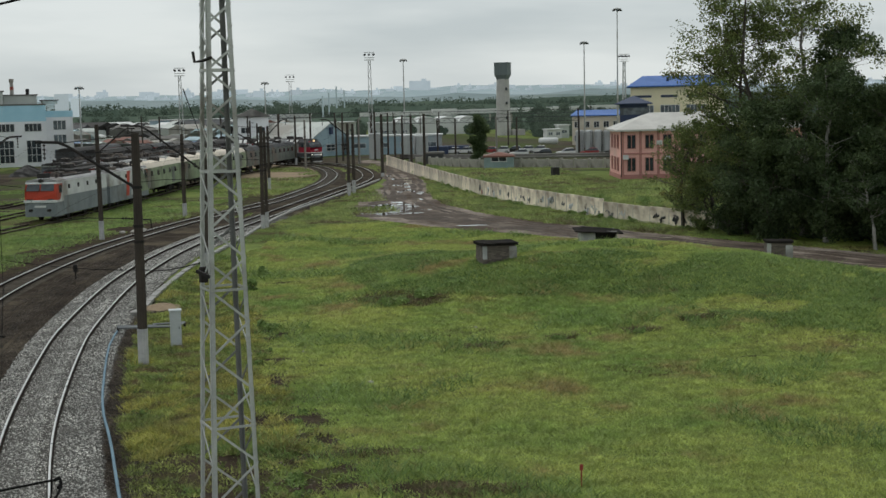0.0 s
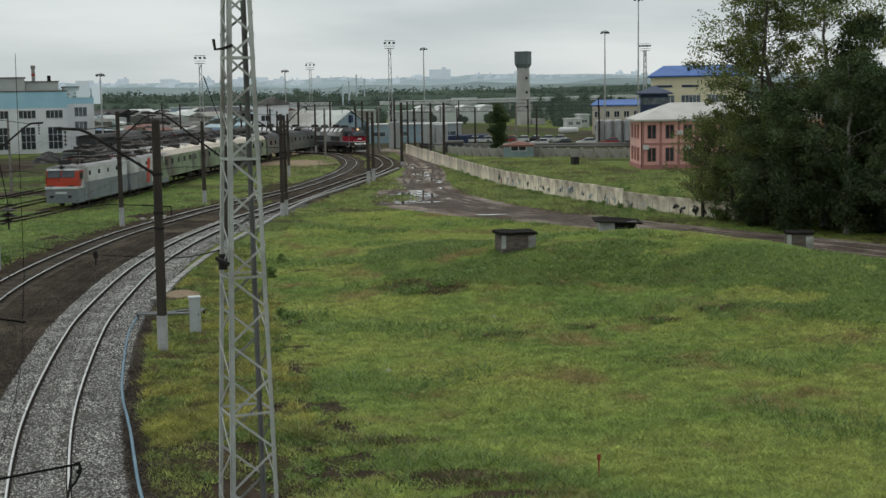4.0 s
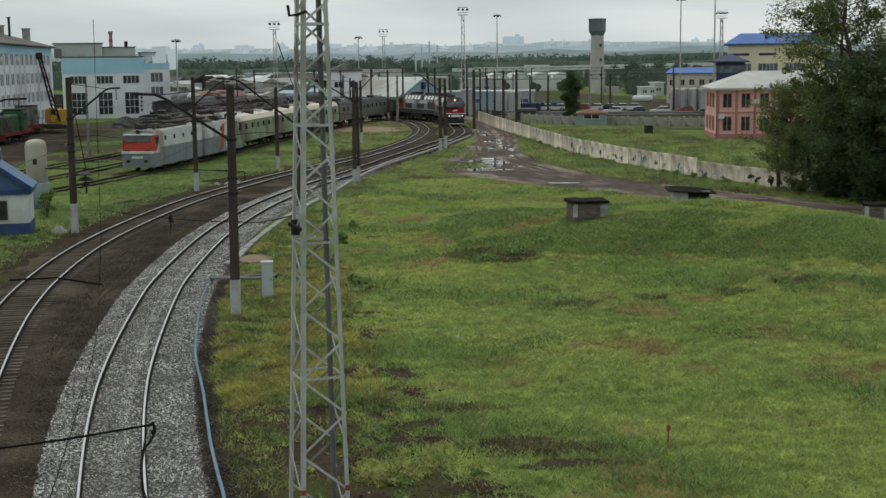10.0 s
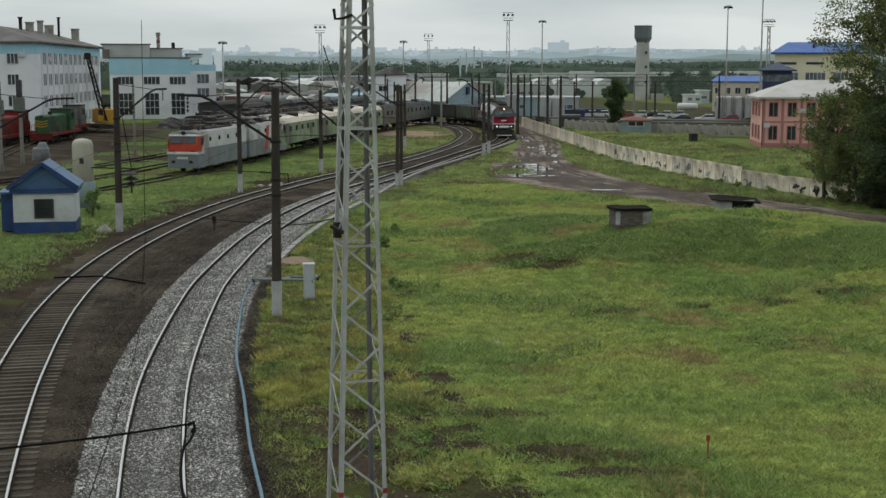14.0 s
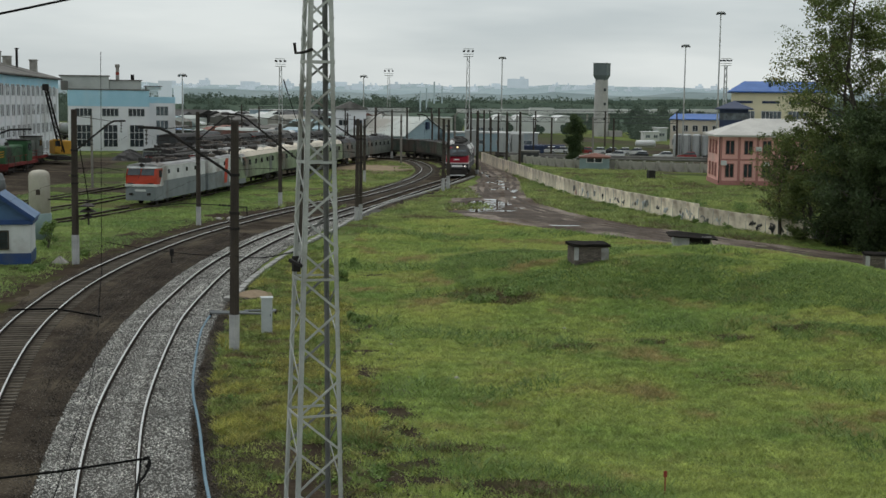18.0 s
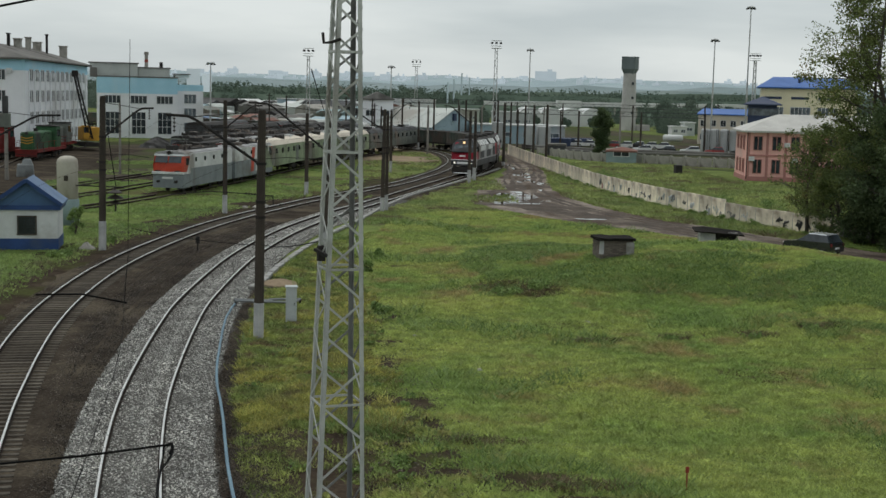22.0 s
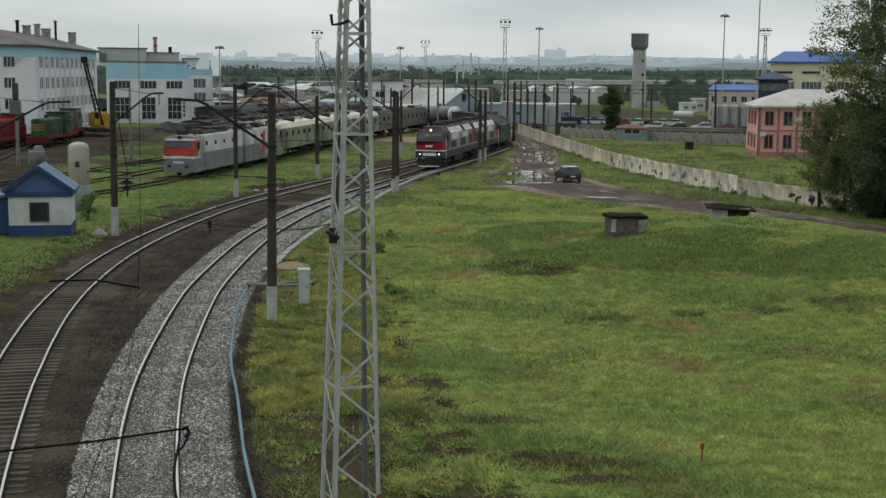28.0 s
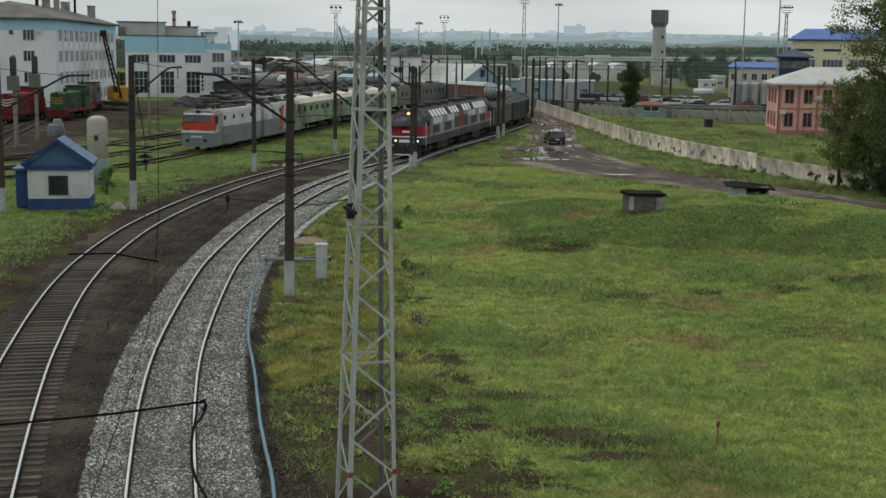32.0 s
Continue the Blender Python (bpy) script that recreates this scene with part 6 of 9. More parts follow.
    b.loft([[(-1.42, h - 0.02, 2.95), (1.42, h - 0.02, 2.95), (1.36, h - 0.62, 3.92), (-1.36, h - 0.62, 3.92)], [(-1.46, h - 0.3, 2.92), (1.46, h - 0.3, 2.92), (1.4, h - 0.9, 3.96), (-1.4, h - 0.9, 3.96)]])
    part("windscreen_surround", b, M_LOCODARK, cabp)
    for sx in (-1, 1):
        b = Build()
        b.loft([[(sx * 0.1, h + 0.005, 3.02), (sx * 1.28, h + 0.005, 3.02), (sx * 1.2, h - 0.52, 3.84), (sx * 0.1, h - 0.52, 3.84)], [(sx * 0.1, h - 0.1, 3.02), (sx * 1.28, h - 0.1, 3.02), (sx * 1.2, h - 0.6, 3.84), (sx * 0.1, h - 0.6, 3.84)]])
        part("windscreen", b, M_GLASSBLUE, cabp, "dark windscreen pane")
        b = Build()
        b.box(sx * (W + 0.01), h - 2.1, 3.35, 0.05, 0.85, 0.7)
        part("side_window", b, M_GLASS, cabp)
        b = Build()
        b.lathe([(0.10, 0), (0.10, 0.06)], 12, (sx * 1.08, h + 0.02, 1.62), "y")
        part("marker_lamp", b, M_LAMPW, cabp, "lit white marker lamp")
        b = Build()
        b.tube([(sx * 0.95, h, 1.05), (sx * 0.95, h + 0.45, 1.05)], 0.13, 10)
        b.tube([(sx * 0.95, h + 0.42, 1.05), (sx * 0.95, h + 0.5, 1.05)], 0.25, 12)
        part("buffer", b, M_UNDER, t)
        b = Build()
        b.tube([(sx * 1.62, h - 1.2, 1.0), (sx * 1.62, h - 1.2, 3.4)], 0.03, 6)
        part("handrail", b, M_LOCOWHITE, t)
        b = Build()
        b.box(sx * 1.72, h - 1.6, 3.3, 0.18, 0.12, 0.5, ch=0.03)
        part("mirror", b, M_SOOT, cabp)
    b = Build()
    b.lathe([(0.13, 0), (0.13, 0.2), (0.11, 0.22)], 14, (0, h - 0.76, 4.2), "y")
    part("headlight", b, M_LAMP, cabp, "bright lit headlight")
    b = Build()
    b.box(0.05, h + 0.03, 2.5, 0.75, 0.04, 0.2)
    part("badge", b, M_LOCOWHITE, cabp, "white badge on the red nose")
    b = Build()
    b.box(0, h - 0.6, 2.0, W * 2 + 0.04, 1.36, 0.1, ch=0.02)
    part("nose_stripe", b, M_LOCOWHITE, cabp, "pale stripe below the red nose")
    b = Build()
    b.box(0, h - 0.7, 1.6, W * 2, 1.5, 0.7, ch=0.06)
    part("front_beam", b, M_LOCODARK, t)
    b = Build()
    b.box(0, h + 0.06, 1.6, 1.5, 0.04, 0.28)
    part("front_stripe", b, M_LOCOWHITE, t, "white stripe on the front beam")
    b = Build()
    b.loft([[(-1.45, h - 0.2, 0.28), (1.45, h - 0.2, 0.28), (1.45, h + 0.05, 1.1), (-1.45, h + 0.05, 1.1)], [(-1.2, h + 0.3, 0.22), (1.2, h + 0.3, 0.22), (1.4, h + 0.12, 0.95), (-1.4, h + 0.12, 0.95)]])
    part("snowplough", b, M_UNDER, t)
    b = Build()
    b.box(0, h + 0.32, 0.32, 2.3, 0.08, 0.12)
    part("plough_edge", b, M_LOCOWHITE, t)
    b = Build()
    b.loft([ring(-2.6, [(-1.45, 0.45), (1.45, 0.45), (1.5, 1.2), (-1.5, 1.2)]), ring(2.2, [(-1.45, 0.45), (1.45, 0.45), (1.5, 1.2), (-1.5, 1.2)])])
    part("fuel_tank", b, M_UNDER, t)
    bogie(t, h - 4.3, 3, 0.52, 1.85)
    bogie(t, -h + 3.9, 3, 0.52, 1.85)
    return t


def gondola(m, label, mat, load=True):
    t = thing("gondola_wagon", label, "wagon", m, "wagons of the freight train")
    L, W = 12.8, 1.55
    b = Build()
    b.box(0, 0, 1.2, W * 2, L, 0.3)
    part("frame", b, M_UNDER, t)
    for sx in (-1, 1):
        b = Build()
        b.box(sx * W, 0, 2.38, 0.08, L, 2.1)
        side = part("side_wall", b, mat, t)
        for k in range(8):
            r = Build()
            r.box(sx * (W + 0.07), -L / 2 + 0.1 + k * (L - 0.2) / 7, 2.35, 0.1, 0.16, 2.05)
            part("rib", r, mat, side)
        r = Build()
        r.box(sx * (W + 0.06), 0, 3.4, 0.16, L, 0.14)
        part("top_rail", r, mat, side)
    for sy in (-1, 1):
        b = Build()
        b.box(0, sy * L / 2, 2.38, W * 2, 0.08, 2.1)
        part("end_wall", b, mat, t)
        b = Build()
        b.tube([(0, sy * L / 2, 1.05), (0, sy * (L / 2 + 0.56), 1.05)], 0.16, 8)
        part("coupler", b, M_UNDER, t)
    if load:
        b = Build()
        n, q = 9, 20
        rng = random.Random(3)
        vs = [(-W + 0.05 + 2 * (W - 0.05) * i / (n - 1), -L / 2 + 0.06 + (L - 0.12) * j / (q - 1), 3.2 + 0.42 * math.sin(math.pi * i / (n - 1)) * (0.7 + 0.3 * math.sin(j * 1.9)) + rng.uniform(-0.06, 0.06)) for j in range(q) for i in range(n)]
        b.add(vs, [(j * n + i, j * n + i + 1, (j + 1) * n + i + 1, (j + 1) * n + i) for j in range(q - 1) for i in range(n - 1)])
        part("coal_load", b, M_COAL, t, "heaped black coal")
    bogie(t, 4.3, 2, 0.475, 1.85)
    bogie(t, -4.3, 2, 0.475, 1.85)
    return t


def tank_wagon(m):
    t = thing("tank_wagon", "grey tank wagon with pale ends", "wagon", m, "wagons of the freight train")
    b = Build()
    b.lathe([(0.4, -5.5), (1.1, -5.4), (1.5, -5.1), (1.5, 5.1), (1.1, 5.4), (0.4, 5.5)], 20, (0, 0, 2.85), "y")
    tk = part("tank", smooth(b.mesh("tank")), M_TANKER, t)
    for sy in (-1, 1):
        b = Build()
        b.lathe([(1.51, sy * 4.55), (1.51, sy * 5.08), (1.14, sy * 5.42), (0.42, sy * 5.53)], 20, (0, 0, 2.85), "y")
        part("tank_end", smooth(b.mesh("tank_end")), M_LOCOWHITE, tk, "whitish tank end")
    b = Build()
    b.lathe([(0.45, 4.3), (0.45, 4.75), (0.3, 4.85)], 12)
    part("dome", b, M_TANKER, tk)
    b = Build()
    b.box(0, 0, 1.15, 2.9, 11.4, 0.25)
    part("frame", b, M_UNDER, t)
    for sy in (-1, 1):
        b = Build()
        b.tube([(0, sy * 5.7, 1.05), (0, sy * 6.3, 1.05)], 0.16, 8)
        part("coupler", b, M_UNDER, t)
    bogie(t, 3.9, 2, 0.475, 1.85)
    bogie(t, -3.9, 2, 0.475, 1.85)
    return t


def box_wagon(m, mat, label="brown-red covered goods wagon with a pale roof", group="wagons of the freight train", top=None):
    t = thing("covered_wagon", label, "wagon", m, group)
    L, W = 13.6, 1.55
    b = Build()
    b.box(0, 0, 2.6, W * 2, L, 2.7)
    body = part("body", b, mat, t)
    for sx in (-1, 1):
        for k in range(9):
            r = Build()
            r.box(sx * (W + 0.03), -L / 2 + 0.2 + k * (L - 0.4) / 8, 2.6, 0.08, 0.14, 2.6)
            part("rib", r, mat, body)
        r = Build()
        r.box(sx * (W + 0.05), 0, 2.5, 0.08, 2.4, 2.3)
        part("sliding_door", r, mat, body)
    rp = [(-W - 0.05, 3.9), (W + 0.05, 3.9), (W * 0.7, 4.35), (0, 4.52), (-W * 0.7, 4.35)]
    b = Build()
    b.loft([ring(-L / 2, rp), ring(L / 2, rp)])
    part("roof", b, top or M_SHEDROOF, t)
    b = Build()
    b.box(0, 0, 1.15, 2.9, L, 0.25)
    part("frame", b, M_UNDER, t)
    for sy in (-1, 1):
        b = Build()
        b.tube([(0, sy * L / 2, 1.05), (0, sy * (L / 2 + 0.5), 1.05)], 0.16, 8)
        part("coupler", b, M_UNDER, t)
    bogie(t, 4.6, 2, 0.475, 1.85)
    bogie(t, -4.6, 2, 0.475, 1.85)
    return t


def pantograph(parent, y, z):
    for sx in (-0.55, 0.55):
        b = Build()
        b.tube([(sx, y - 0.7, z), (sx * 0.9, y + 0.75, z + 0.28), (sx * 0.8, y - 0.5, z + 0.5)], 0.03, 5)
        part("pantograph_arm", b, M_UNDER, parent)
    for dy in (-0.5, -0.25):
        b = Build()
        b.bar((-0.9, y + dy, z + 0.52), (0.9, y + dy, z + 0.52), 0.07)
        part("contact_strip", b, M_UNDER, parent)
    for sx in (-0.7, 0.7):
        for dy in (-0.7, 0.7):
            b = Build()
            b.lathe([(0.1, z - 0.4), (0.14, z - 0.3), (0.08, z - 0.22), (0.14, z - 0.14), (0.06, z)], 8, (sx, y + dy, 0))
            part("insulator", b, M_INSUL, parent)


def electric_section(m, label, low, high, accent, stripe, group="parked electric locomotives", cab=True, flags=()):
    """One section of an older boxy electric locomotive, cab at +y."""
    t = thing("electric_locomotive", label, "locomotive", m, group)
    L, W = 15.2, 1.58
    h = L / 2
    b = Build()
    b.box(0, -0.9, 1.5, W * 2, L - 2.0, 1.84)
    part("lower_body", b, low, t, "blue-grey lower body")
    b = Build()
    b.box(0, -0.9, 3.1, W * 2, L - 2.0, 1.34)
    up = part("upper_body", b, high, t, "dirty white upper body")
    b = Build()
    b.box(0, -0.9, 2.42, W * 2 + 0.03, L - 2.02, 0.07)
    part("waist_stripe", b, stripe, t)
    for k in range(4):
        for sx in (-1, 1):
            b = Build()
            b.box(sx * (W + 0.01), h - 3.6 - k * 2.7, 3.22, 0.04, 0.5, 0.42)
            part("side_window", b, M_GLASS, up)
    for sx in (-1, 1):
        for y0, mt in flags:
            b = Build()
            b.add([(sx * (W + u), y, z) for u in (0.0, 0.02) for y, z in ((y0, 1.0), (y0 + 1.1, 1.0), (y0 + 1.7, 3.74), (y0 + 0.6, 3.74))], [(0, 1, 2, 3), (4, 5, 6, 7), (0, 1, 5, 4), (1, 2, 6, 5), (2, 3, 7, 6), (3, 0, 4, 7)])
            part("accent_panel", b, mt, up, "slanted painted panel")
    b = Build()
    rp = [(-W, 3.76), (W, 3.76), (W * 0.9, 3.98), (W * 0.5, 4.1), (-W * 0.5, 4.1), (-W * 0.9, 3.98)]
    b.loft([ring(-h + 0.1, rp), ring(h - 0.5, rp)])
    rf = part("roof", b, M_LOCOGREY if high is M_ELWHITE else M_SOOT, t, "dirty grey roof")
    b = Build()
    b.box(0, -0.9, 3.8, W * 2 + 0.08, L - 1.9, 0.07)
    part("gutter", b, stripe, rf)
    rr_ = random.Random(int(m.translation.x * 10))
    for k in range(7):
        b = Build()
        b.box(rr_.uniform(-0.8, 0.8), -h + 1.6 + k * 1.8, 4.2, rr_.uniform(0.5, 1.2), rr_.uniform(0.5, 1.3), rr_.uniform(0.3, 0.75))
        part("roof_box", b, rr_.choice((M_UNDER, M_SOOT, M_BRICK, M_UNDER)), rf)
    b = Build()
    b.box(0, -1.2, 4.16, 1.5, 8.0, 0.22, ch=0.05)
    part("roof_gear", b, M_UNDER, rf)
    b = Build()
    b.box(0.2, 1.8, 4.35, 0.7, 1.6, 0.4, ch=0.05)
    part("roof_resistor", b, M_BRICK, rf)
    pantograph(rf, h - 3.4, 4.5)
    for sx in (-0.5, 0.5):
        b = Build()
        b.bar((sx, -h + 1.0, 4.5), (sx, h - 4.5, 4.5), 0.04)
        part("busbar", b, M_DARKSTEEL, rf)
    if cab:
        cp = [(-W, 1.95), (W, 1.95), (W, 2.75), (W * 0.97, 3.76), (-W * 0.97, 3.76), (-W, 2.75)]
        b = Build()
        b.loft([ring(h - 2.0, cp), ring(h - 0.2, cp, (0, 0, 0.05, -0.3, -0.3, 0.05)), [(x * 0.95, y, z) for x, y, z in ring(h, cp, (0, 0, 0.05, -0.32, -0.32, 0.05))]])
        cabp = part("cab", b, accent, t, "faded orange-red cab")
        b = Build()
        up_p = [(-W * 0.99, 3.64), (W * 0.99, 3.64), (W * 0.985, 3.8), (-W * 0.985, 3.8)]
        b.loft([ring(h - 2.0, up_p), ring(h - 0.17, up_p, (-0.22, -0.22, -0.28, -0.28)), [(x * 0.91, y, z) for x, y, z in ring(h + 0.03, up_p, (-0.22, -0.22, -0.3, -0.3))]])
        part("cab_upper", b, high, cabp, "dirty white strip above the windscreen")
        for sx in (-1, 1):
            b = Build()
            b.add([(sx * (W + u), y, z) for u in (0.0, 0.018) for y, z in ((h - 2.1, 2.0), (h - 1.0, 2.0), (h - 2.1, 3.74))], [(0, 1, 2), (3, 4, 5), (0, 1, 4, 3), (1, 2, 5, 4), (2, 0, 3, 5)])
            part("slanted_panel", b, high, cabp, "dirty white slanted panel")
        for sx in (-1, 1):
            b = Build()
            b.loft([[(sx * 0.06, h + 0.03, 2.98), (sx * 1.36, h + 0.01, 2.98), (sx * 1.32, h - 0.25, 3.62), (sx * 0.06, h - 0.23, 3.62)], [(sx * 0.06, h - 0.16, 2.98), (sx * 1.36, h - 0.16, 2.98), (sx * 1.32, h - 0.4, 3.62), (sx * 0.06, h - 0.4, 3.62)]])
            part("windscreen", b, M_GLASS, cabp, "dark windscreen")
            b = Build()
            b.box(sx * (W + 0.005), h - 1.2, 3.1, 0.04, 0.7, 0.7)
            part("side_window", b, M_GLASS, cabp)
            b = Build()
            b.box(sx * 1.02, h + 0.05, 2.12, 0.6, 0.12, 0.2, ch=0.04)
            part("lamp_housing", b, M_UNDER, cabp)
            b = Build()
            b.tube([(sx * 0.9, h, 1.15), (sx * 0.9, h + 0.5, 1.15)], 0.13, 10)
            part("buffer", b, M_UNDER, t)
        b = Build()
        b.box(0, h - 0.94, 1.99, W * 2 + 0.03, 2.2, 0.24, ch=0.04)
        part("front_stripe", b, stripe, cabp)
        b = Build()
        b.lathe([(0.2, 0), (0.2, 0.25)], 12, (0, h - 0.45, 3.95), "y")
        part("headlight", b, M_UNDER, cabp)
        b = Build()
        b.box(0, h - 1.0, 1.22, W * 2 - 0.04, 2.1, 1.4, ch=0.1)
        part("front_beam", b, low, t)
        b = Build()
        b.box(0, h + 0.11, 1.5, 1.1, 0.03, 0.2)
        part("number_bar", b, stripe, t)
    bogie(t, h - 3.6, 2, 0.6, 3.0)
    bogie(t, -h + 3.6, 2, 0.6, 3.0)
    return t


def emu_coach(m, label, mat, graffiti=False, dark=False):
    t = thing("railcar_coach", label, "coach", m, "parked coaches")
    L, W = 19.6, 1.62
    prof = [(-W, 1.1), (W, 1.1), (W * 1.02, 2.0), (W * 0.97, 3.55), (W * 0.7, 4.1), (0, 4.32), (-W * 0.7, 4.1), (-W * 0.97, 3.55), (-W * 1.02, 2.0)]
    b = Build()
    b.loft([ring(-L / 2, prof), ring(L / 2, prof)])
    body = part("body", b, mat, t)
    b = Build()
    rp = [(-W * 0.98, 3.6), (W * 0.98, 3.6), (W * 0.72, 4.14), (0, 4.36), (-W * 0.72, 4.14)]
    b.loft([ring(-L / 2 - 0.02, rp), ring(L / 2 + 0.02, rp)])
    rf = part("roof", b, M_BEIGE if not dark else M_LOCODARK, t)
    for k in range(6):
        b = Build()
        b.box(0.5 * math.sin(k * 2.3), -L / 2 + 2.0 + k * 3.1, 4.35, 0.9, 1.1 + 0.5 * math.sin(k * 1.7), 0.45)
        part("roof_vent", b, M_UNDER if k % 3 else M_ELWHITE, rf)
    for k in range(6):
        for sx in (-1, 1):
            b = Build()
            b.box(sx * (W + 0.0), -L / 2 + 2.3 + k * 3.0, 2.9, 0.1, 0.75, 0.62)
            part("window", b, M_GLASS, body)
    for y in (-6.2, 6.2):
        for sx in (-1, 1):
            b = Build()
            b.box(sx * (W + 0.02), y, 2.3, 0.08, 1.3, 2.0)
            part("door", b, M_EMUDARK, body)
    if graffiti:
        rng = random.Random(8)
        for k in range(16):
            b = Build()
            y = -8.5 + k * 1.1
            z = rng.uniform(1.5, 2.6)
            pts = [(W * 1.02 + 0.03, y + rng.uniform(-0.5, 0.5), min(3.3, max(1.3, z + rng.uniform(-0.7, 0.7)))) for _ in range(5)]
            b.tube(pts, rng.choice((0.08, 0.14, 0.2)), 4)
            part("graffiti", b, rng.choice((M_GRAFB, M_GRAFW, M_LOCODARK)), body, "sprayed graffiti")
    bogie(t, 6.6, 2, 0.475, 2.4)
    bogie(t, -6.6, 2, 0.475, 2.4)
    return t


# ---- parked rows ----
def on_line(line, s, length, z, back=True):
    """Pose of a vehicle whose front stands s metres along a line (half-metre steps), nose towards the line's start."""
    i0 = int(s * 2) + 4
    i1 = int((s + length) * 2) - 4
    a, b = line[min(i0, len(line) - 2)], line[min(i1, len(line) - 1)]
    c = (a + b) / 2
    d = a - b
    return pose(c[0], c[1], z, 0, 0, math.degrees(math.atan2(d[1], d[0])) - 90)


sC = float(np.argmin(np.hypot(LINE_C[:, 0] + 24.4, LINE_C[:, 1] - 128.0))) / 2
electric_section(on_line(LINE_C, sC, 15.2, 0.24), "parked electric locomotive section with faded orange-red cab and dirty white sides", M_ELGREY, M_ELWHITE, M_ORANGE, M_ELWHITE)
electric_section(on_line(LINE_C, sC + 15.8, 15.2, 0.24) @ pose(0, 0, 0, 0, 0, 180), "parked electric locomotive section with dirty white and grey sides", M_ELGREY, M_ELWHITE, M_ORANGE, M_ELWHITE, flags=((-1.6, M_ORANGE), (0.4, M_ELWHITE), (1.7, M_ORANGE), (3.6, M_LOCODARK)))
s = sC + 32.2
emu_coach(on_line(LINE_C, s, 10.5, 0.24), "parked grey-green railcar beside the siding", M_EMU)
s += 15.0
for i in range(4):
    emu_coach(on_line(LINE_C, s, 19.6, 0.24), "faded pale green railcar coach covered in graffiti" if i == 0 else "dull green parked railcar coach", M_EMU if i < 2 else M_EMUDARK, i == 0, i >= 2)
    s += 20.6


def shifted(line, d):
    h = headings(line)
    return line + np.stack([-h[:, 1], h[:, 0]], 1) * d


LINE_D, LINE_E = shifted(LINE_C, 6.5), shifted(LINE_C, 13.0)
track("railway_track_siding_2", "weedy second siding in the yard", LINE_D, 0.06, False)
track("railway_track_siding_3", "weedy third siding in the yard", LINE_E, 0.06, False)
for line, s0, cars in ((LINE_D, sC + 22, (M_REDLOCO, M_ELWHITE, M_REDLOCO, M_EMUDARK, M_REDLOCO)), (LINE_E, sC + 40, (M_EMUDARK, M_REDLOCO, M_LOCODARK, M_REDLOCO))):
    s = s0
    for i, mt in enumerate(cars):
        electric_section(on_line(line, s, 15.2, 0.24), "parked dull red electric locomotive with rusty roof gear" if mt is M_REDLOCO else "parked dark dusty electric locomotive", M_EMUDARK, mt, mt, M_ELWHITE)
        s += 16.2


# covered wagons stored on sidings farther back
stored = [box_wagon(pose(0, 0, 0), mt, lb, "stored wagons in the yard", tp) for mt, lb, tp in ((M_BROWNWAGON, "stored brown-red covered wagon with a grey roof", M_SLATE), (M_LOCODARK, "stored dark grey covered wagon with a sooty roof", M_SOOT), (M_REDLOCO, "stored dull red covered wagon with a dark roof", M_LOCODARK))]
used = set()
rw = random.Random(63)
for row, (x0, y0, n) in enumerate(((-21.0, 236.0, 3), (-31.0, 222.0, 4), (-38.0, 236.0, 2))):
    head = math.radians(79 + row)
    for k in range(n):
        m = pose(x0 + math.cos(head) * k * 14.8, y0 + math.sin(head) * k * 14.8, 0.2, 0, 0, math.degrees(head) - 90)
        v = rw.randrange(3)
        if v in used:
            copy_thing(stored[v], m)
        else:
            used.add(v)
            stored[v].matrix_world = m


# diesel shunters by the office
def shunter(m, label, mat, nose):
    t = thing("shunting_locomotive", label, "locomotive", m, "shunting locomotives")
    b = Build()
    b.box(0, 0, 1.25, 3.1, 16.0, 0.42)
    part("running_plate", b, M_REDLOCO, t, "red frame")
    b = Build()
    b.box(0, 2.6, 2.65, 1.9, 9.8, 2.4, ch=0.2)
    part("long_hood", b, mat, t)
    b = Build()
    b.box(0, -6.0, 2.2, 1.9, 2.6, 1.5, ch=0.15)
    part("short_hood", b, mat, t)
    b = Build()
    b.box(0, -3.6, 2.95, 3.0, 2.6, 3.0, ch=0.2)
    c = part("cab", b, mat, t)
    b = Build()
    b.box(0, -3.6, 4.5, 3.1, 2.8, 0.16, ch=0.05)
    part("roof", b, M_SOOT, c)
    for sx in (-1, 1):
        b = Build()
        b.box(sx * 1.5, -3.6, 3.5, 0.06, 1.6, 0.9)
        part("side_window", b, M_GLASS, c)
        b = Build()
        for k in range(6):
            b.tube([(sx * 1.45, -7.5 + k * 3.0, 1.4), (sx * 1.45, -7.5 + k * 3.0, 2.4)], 0.03, 5)
        b.tube([(sx * 1.45, -7.6, 2.4), (sx * 1.45, 7.6, 2.4)], 0.03, 5)
        part("handrail", b, M_REDLOCO, t)
    for k, z in enumerate((2.5, 2.85, 3.2)):
        b = Build()
        for sx in (-1, 1):
            b.bar((0, 7.53, z - 0.22), (sx * 0.85, 7.53, z + 0.0), 0.04, 0.13)
        part("chevron", b, nose, t, "orange nose chevron")
    b = Build()
    b.lathe([(0.22, 0), (0.22, 0.16)], 12, (0, 7.5, 3.72), "y")
    part("headlight", b, M_UNDER, t)
    b = Build()
    b.box(0, 7.9, 0.95, 2.9, 0.2, 0.9)
    part("buffer_beam", b, M_REDLOCO, t)
    b = Build()
    b.lathe([(0.3, 3.8), (0.3, 4.3)], 10, (0, 3.0, 0))
    part("exhaust", b, M_SOOT, t)
    bogie(t, 4.8, 3, 0.525, 1.9)
    bogie(t, -4.8, 3, 0.525, 1.9)
    return t


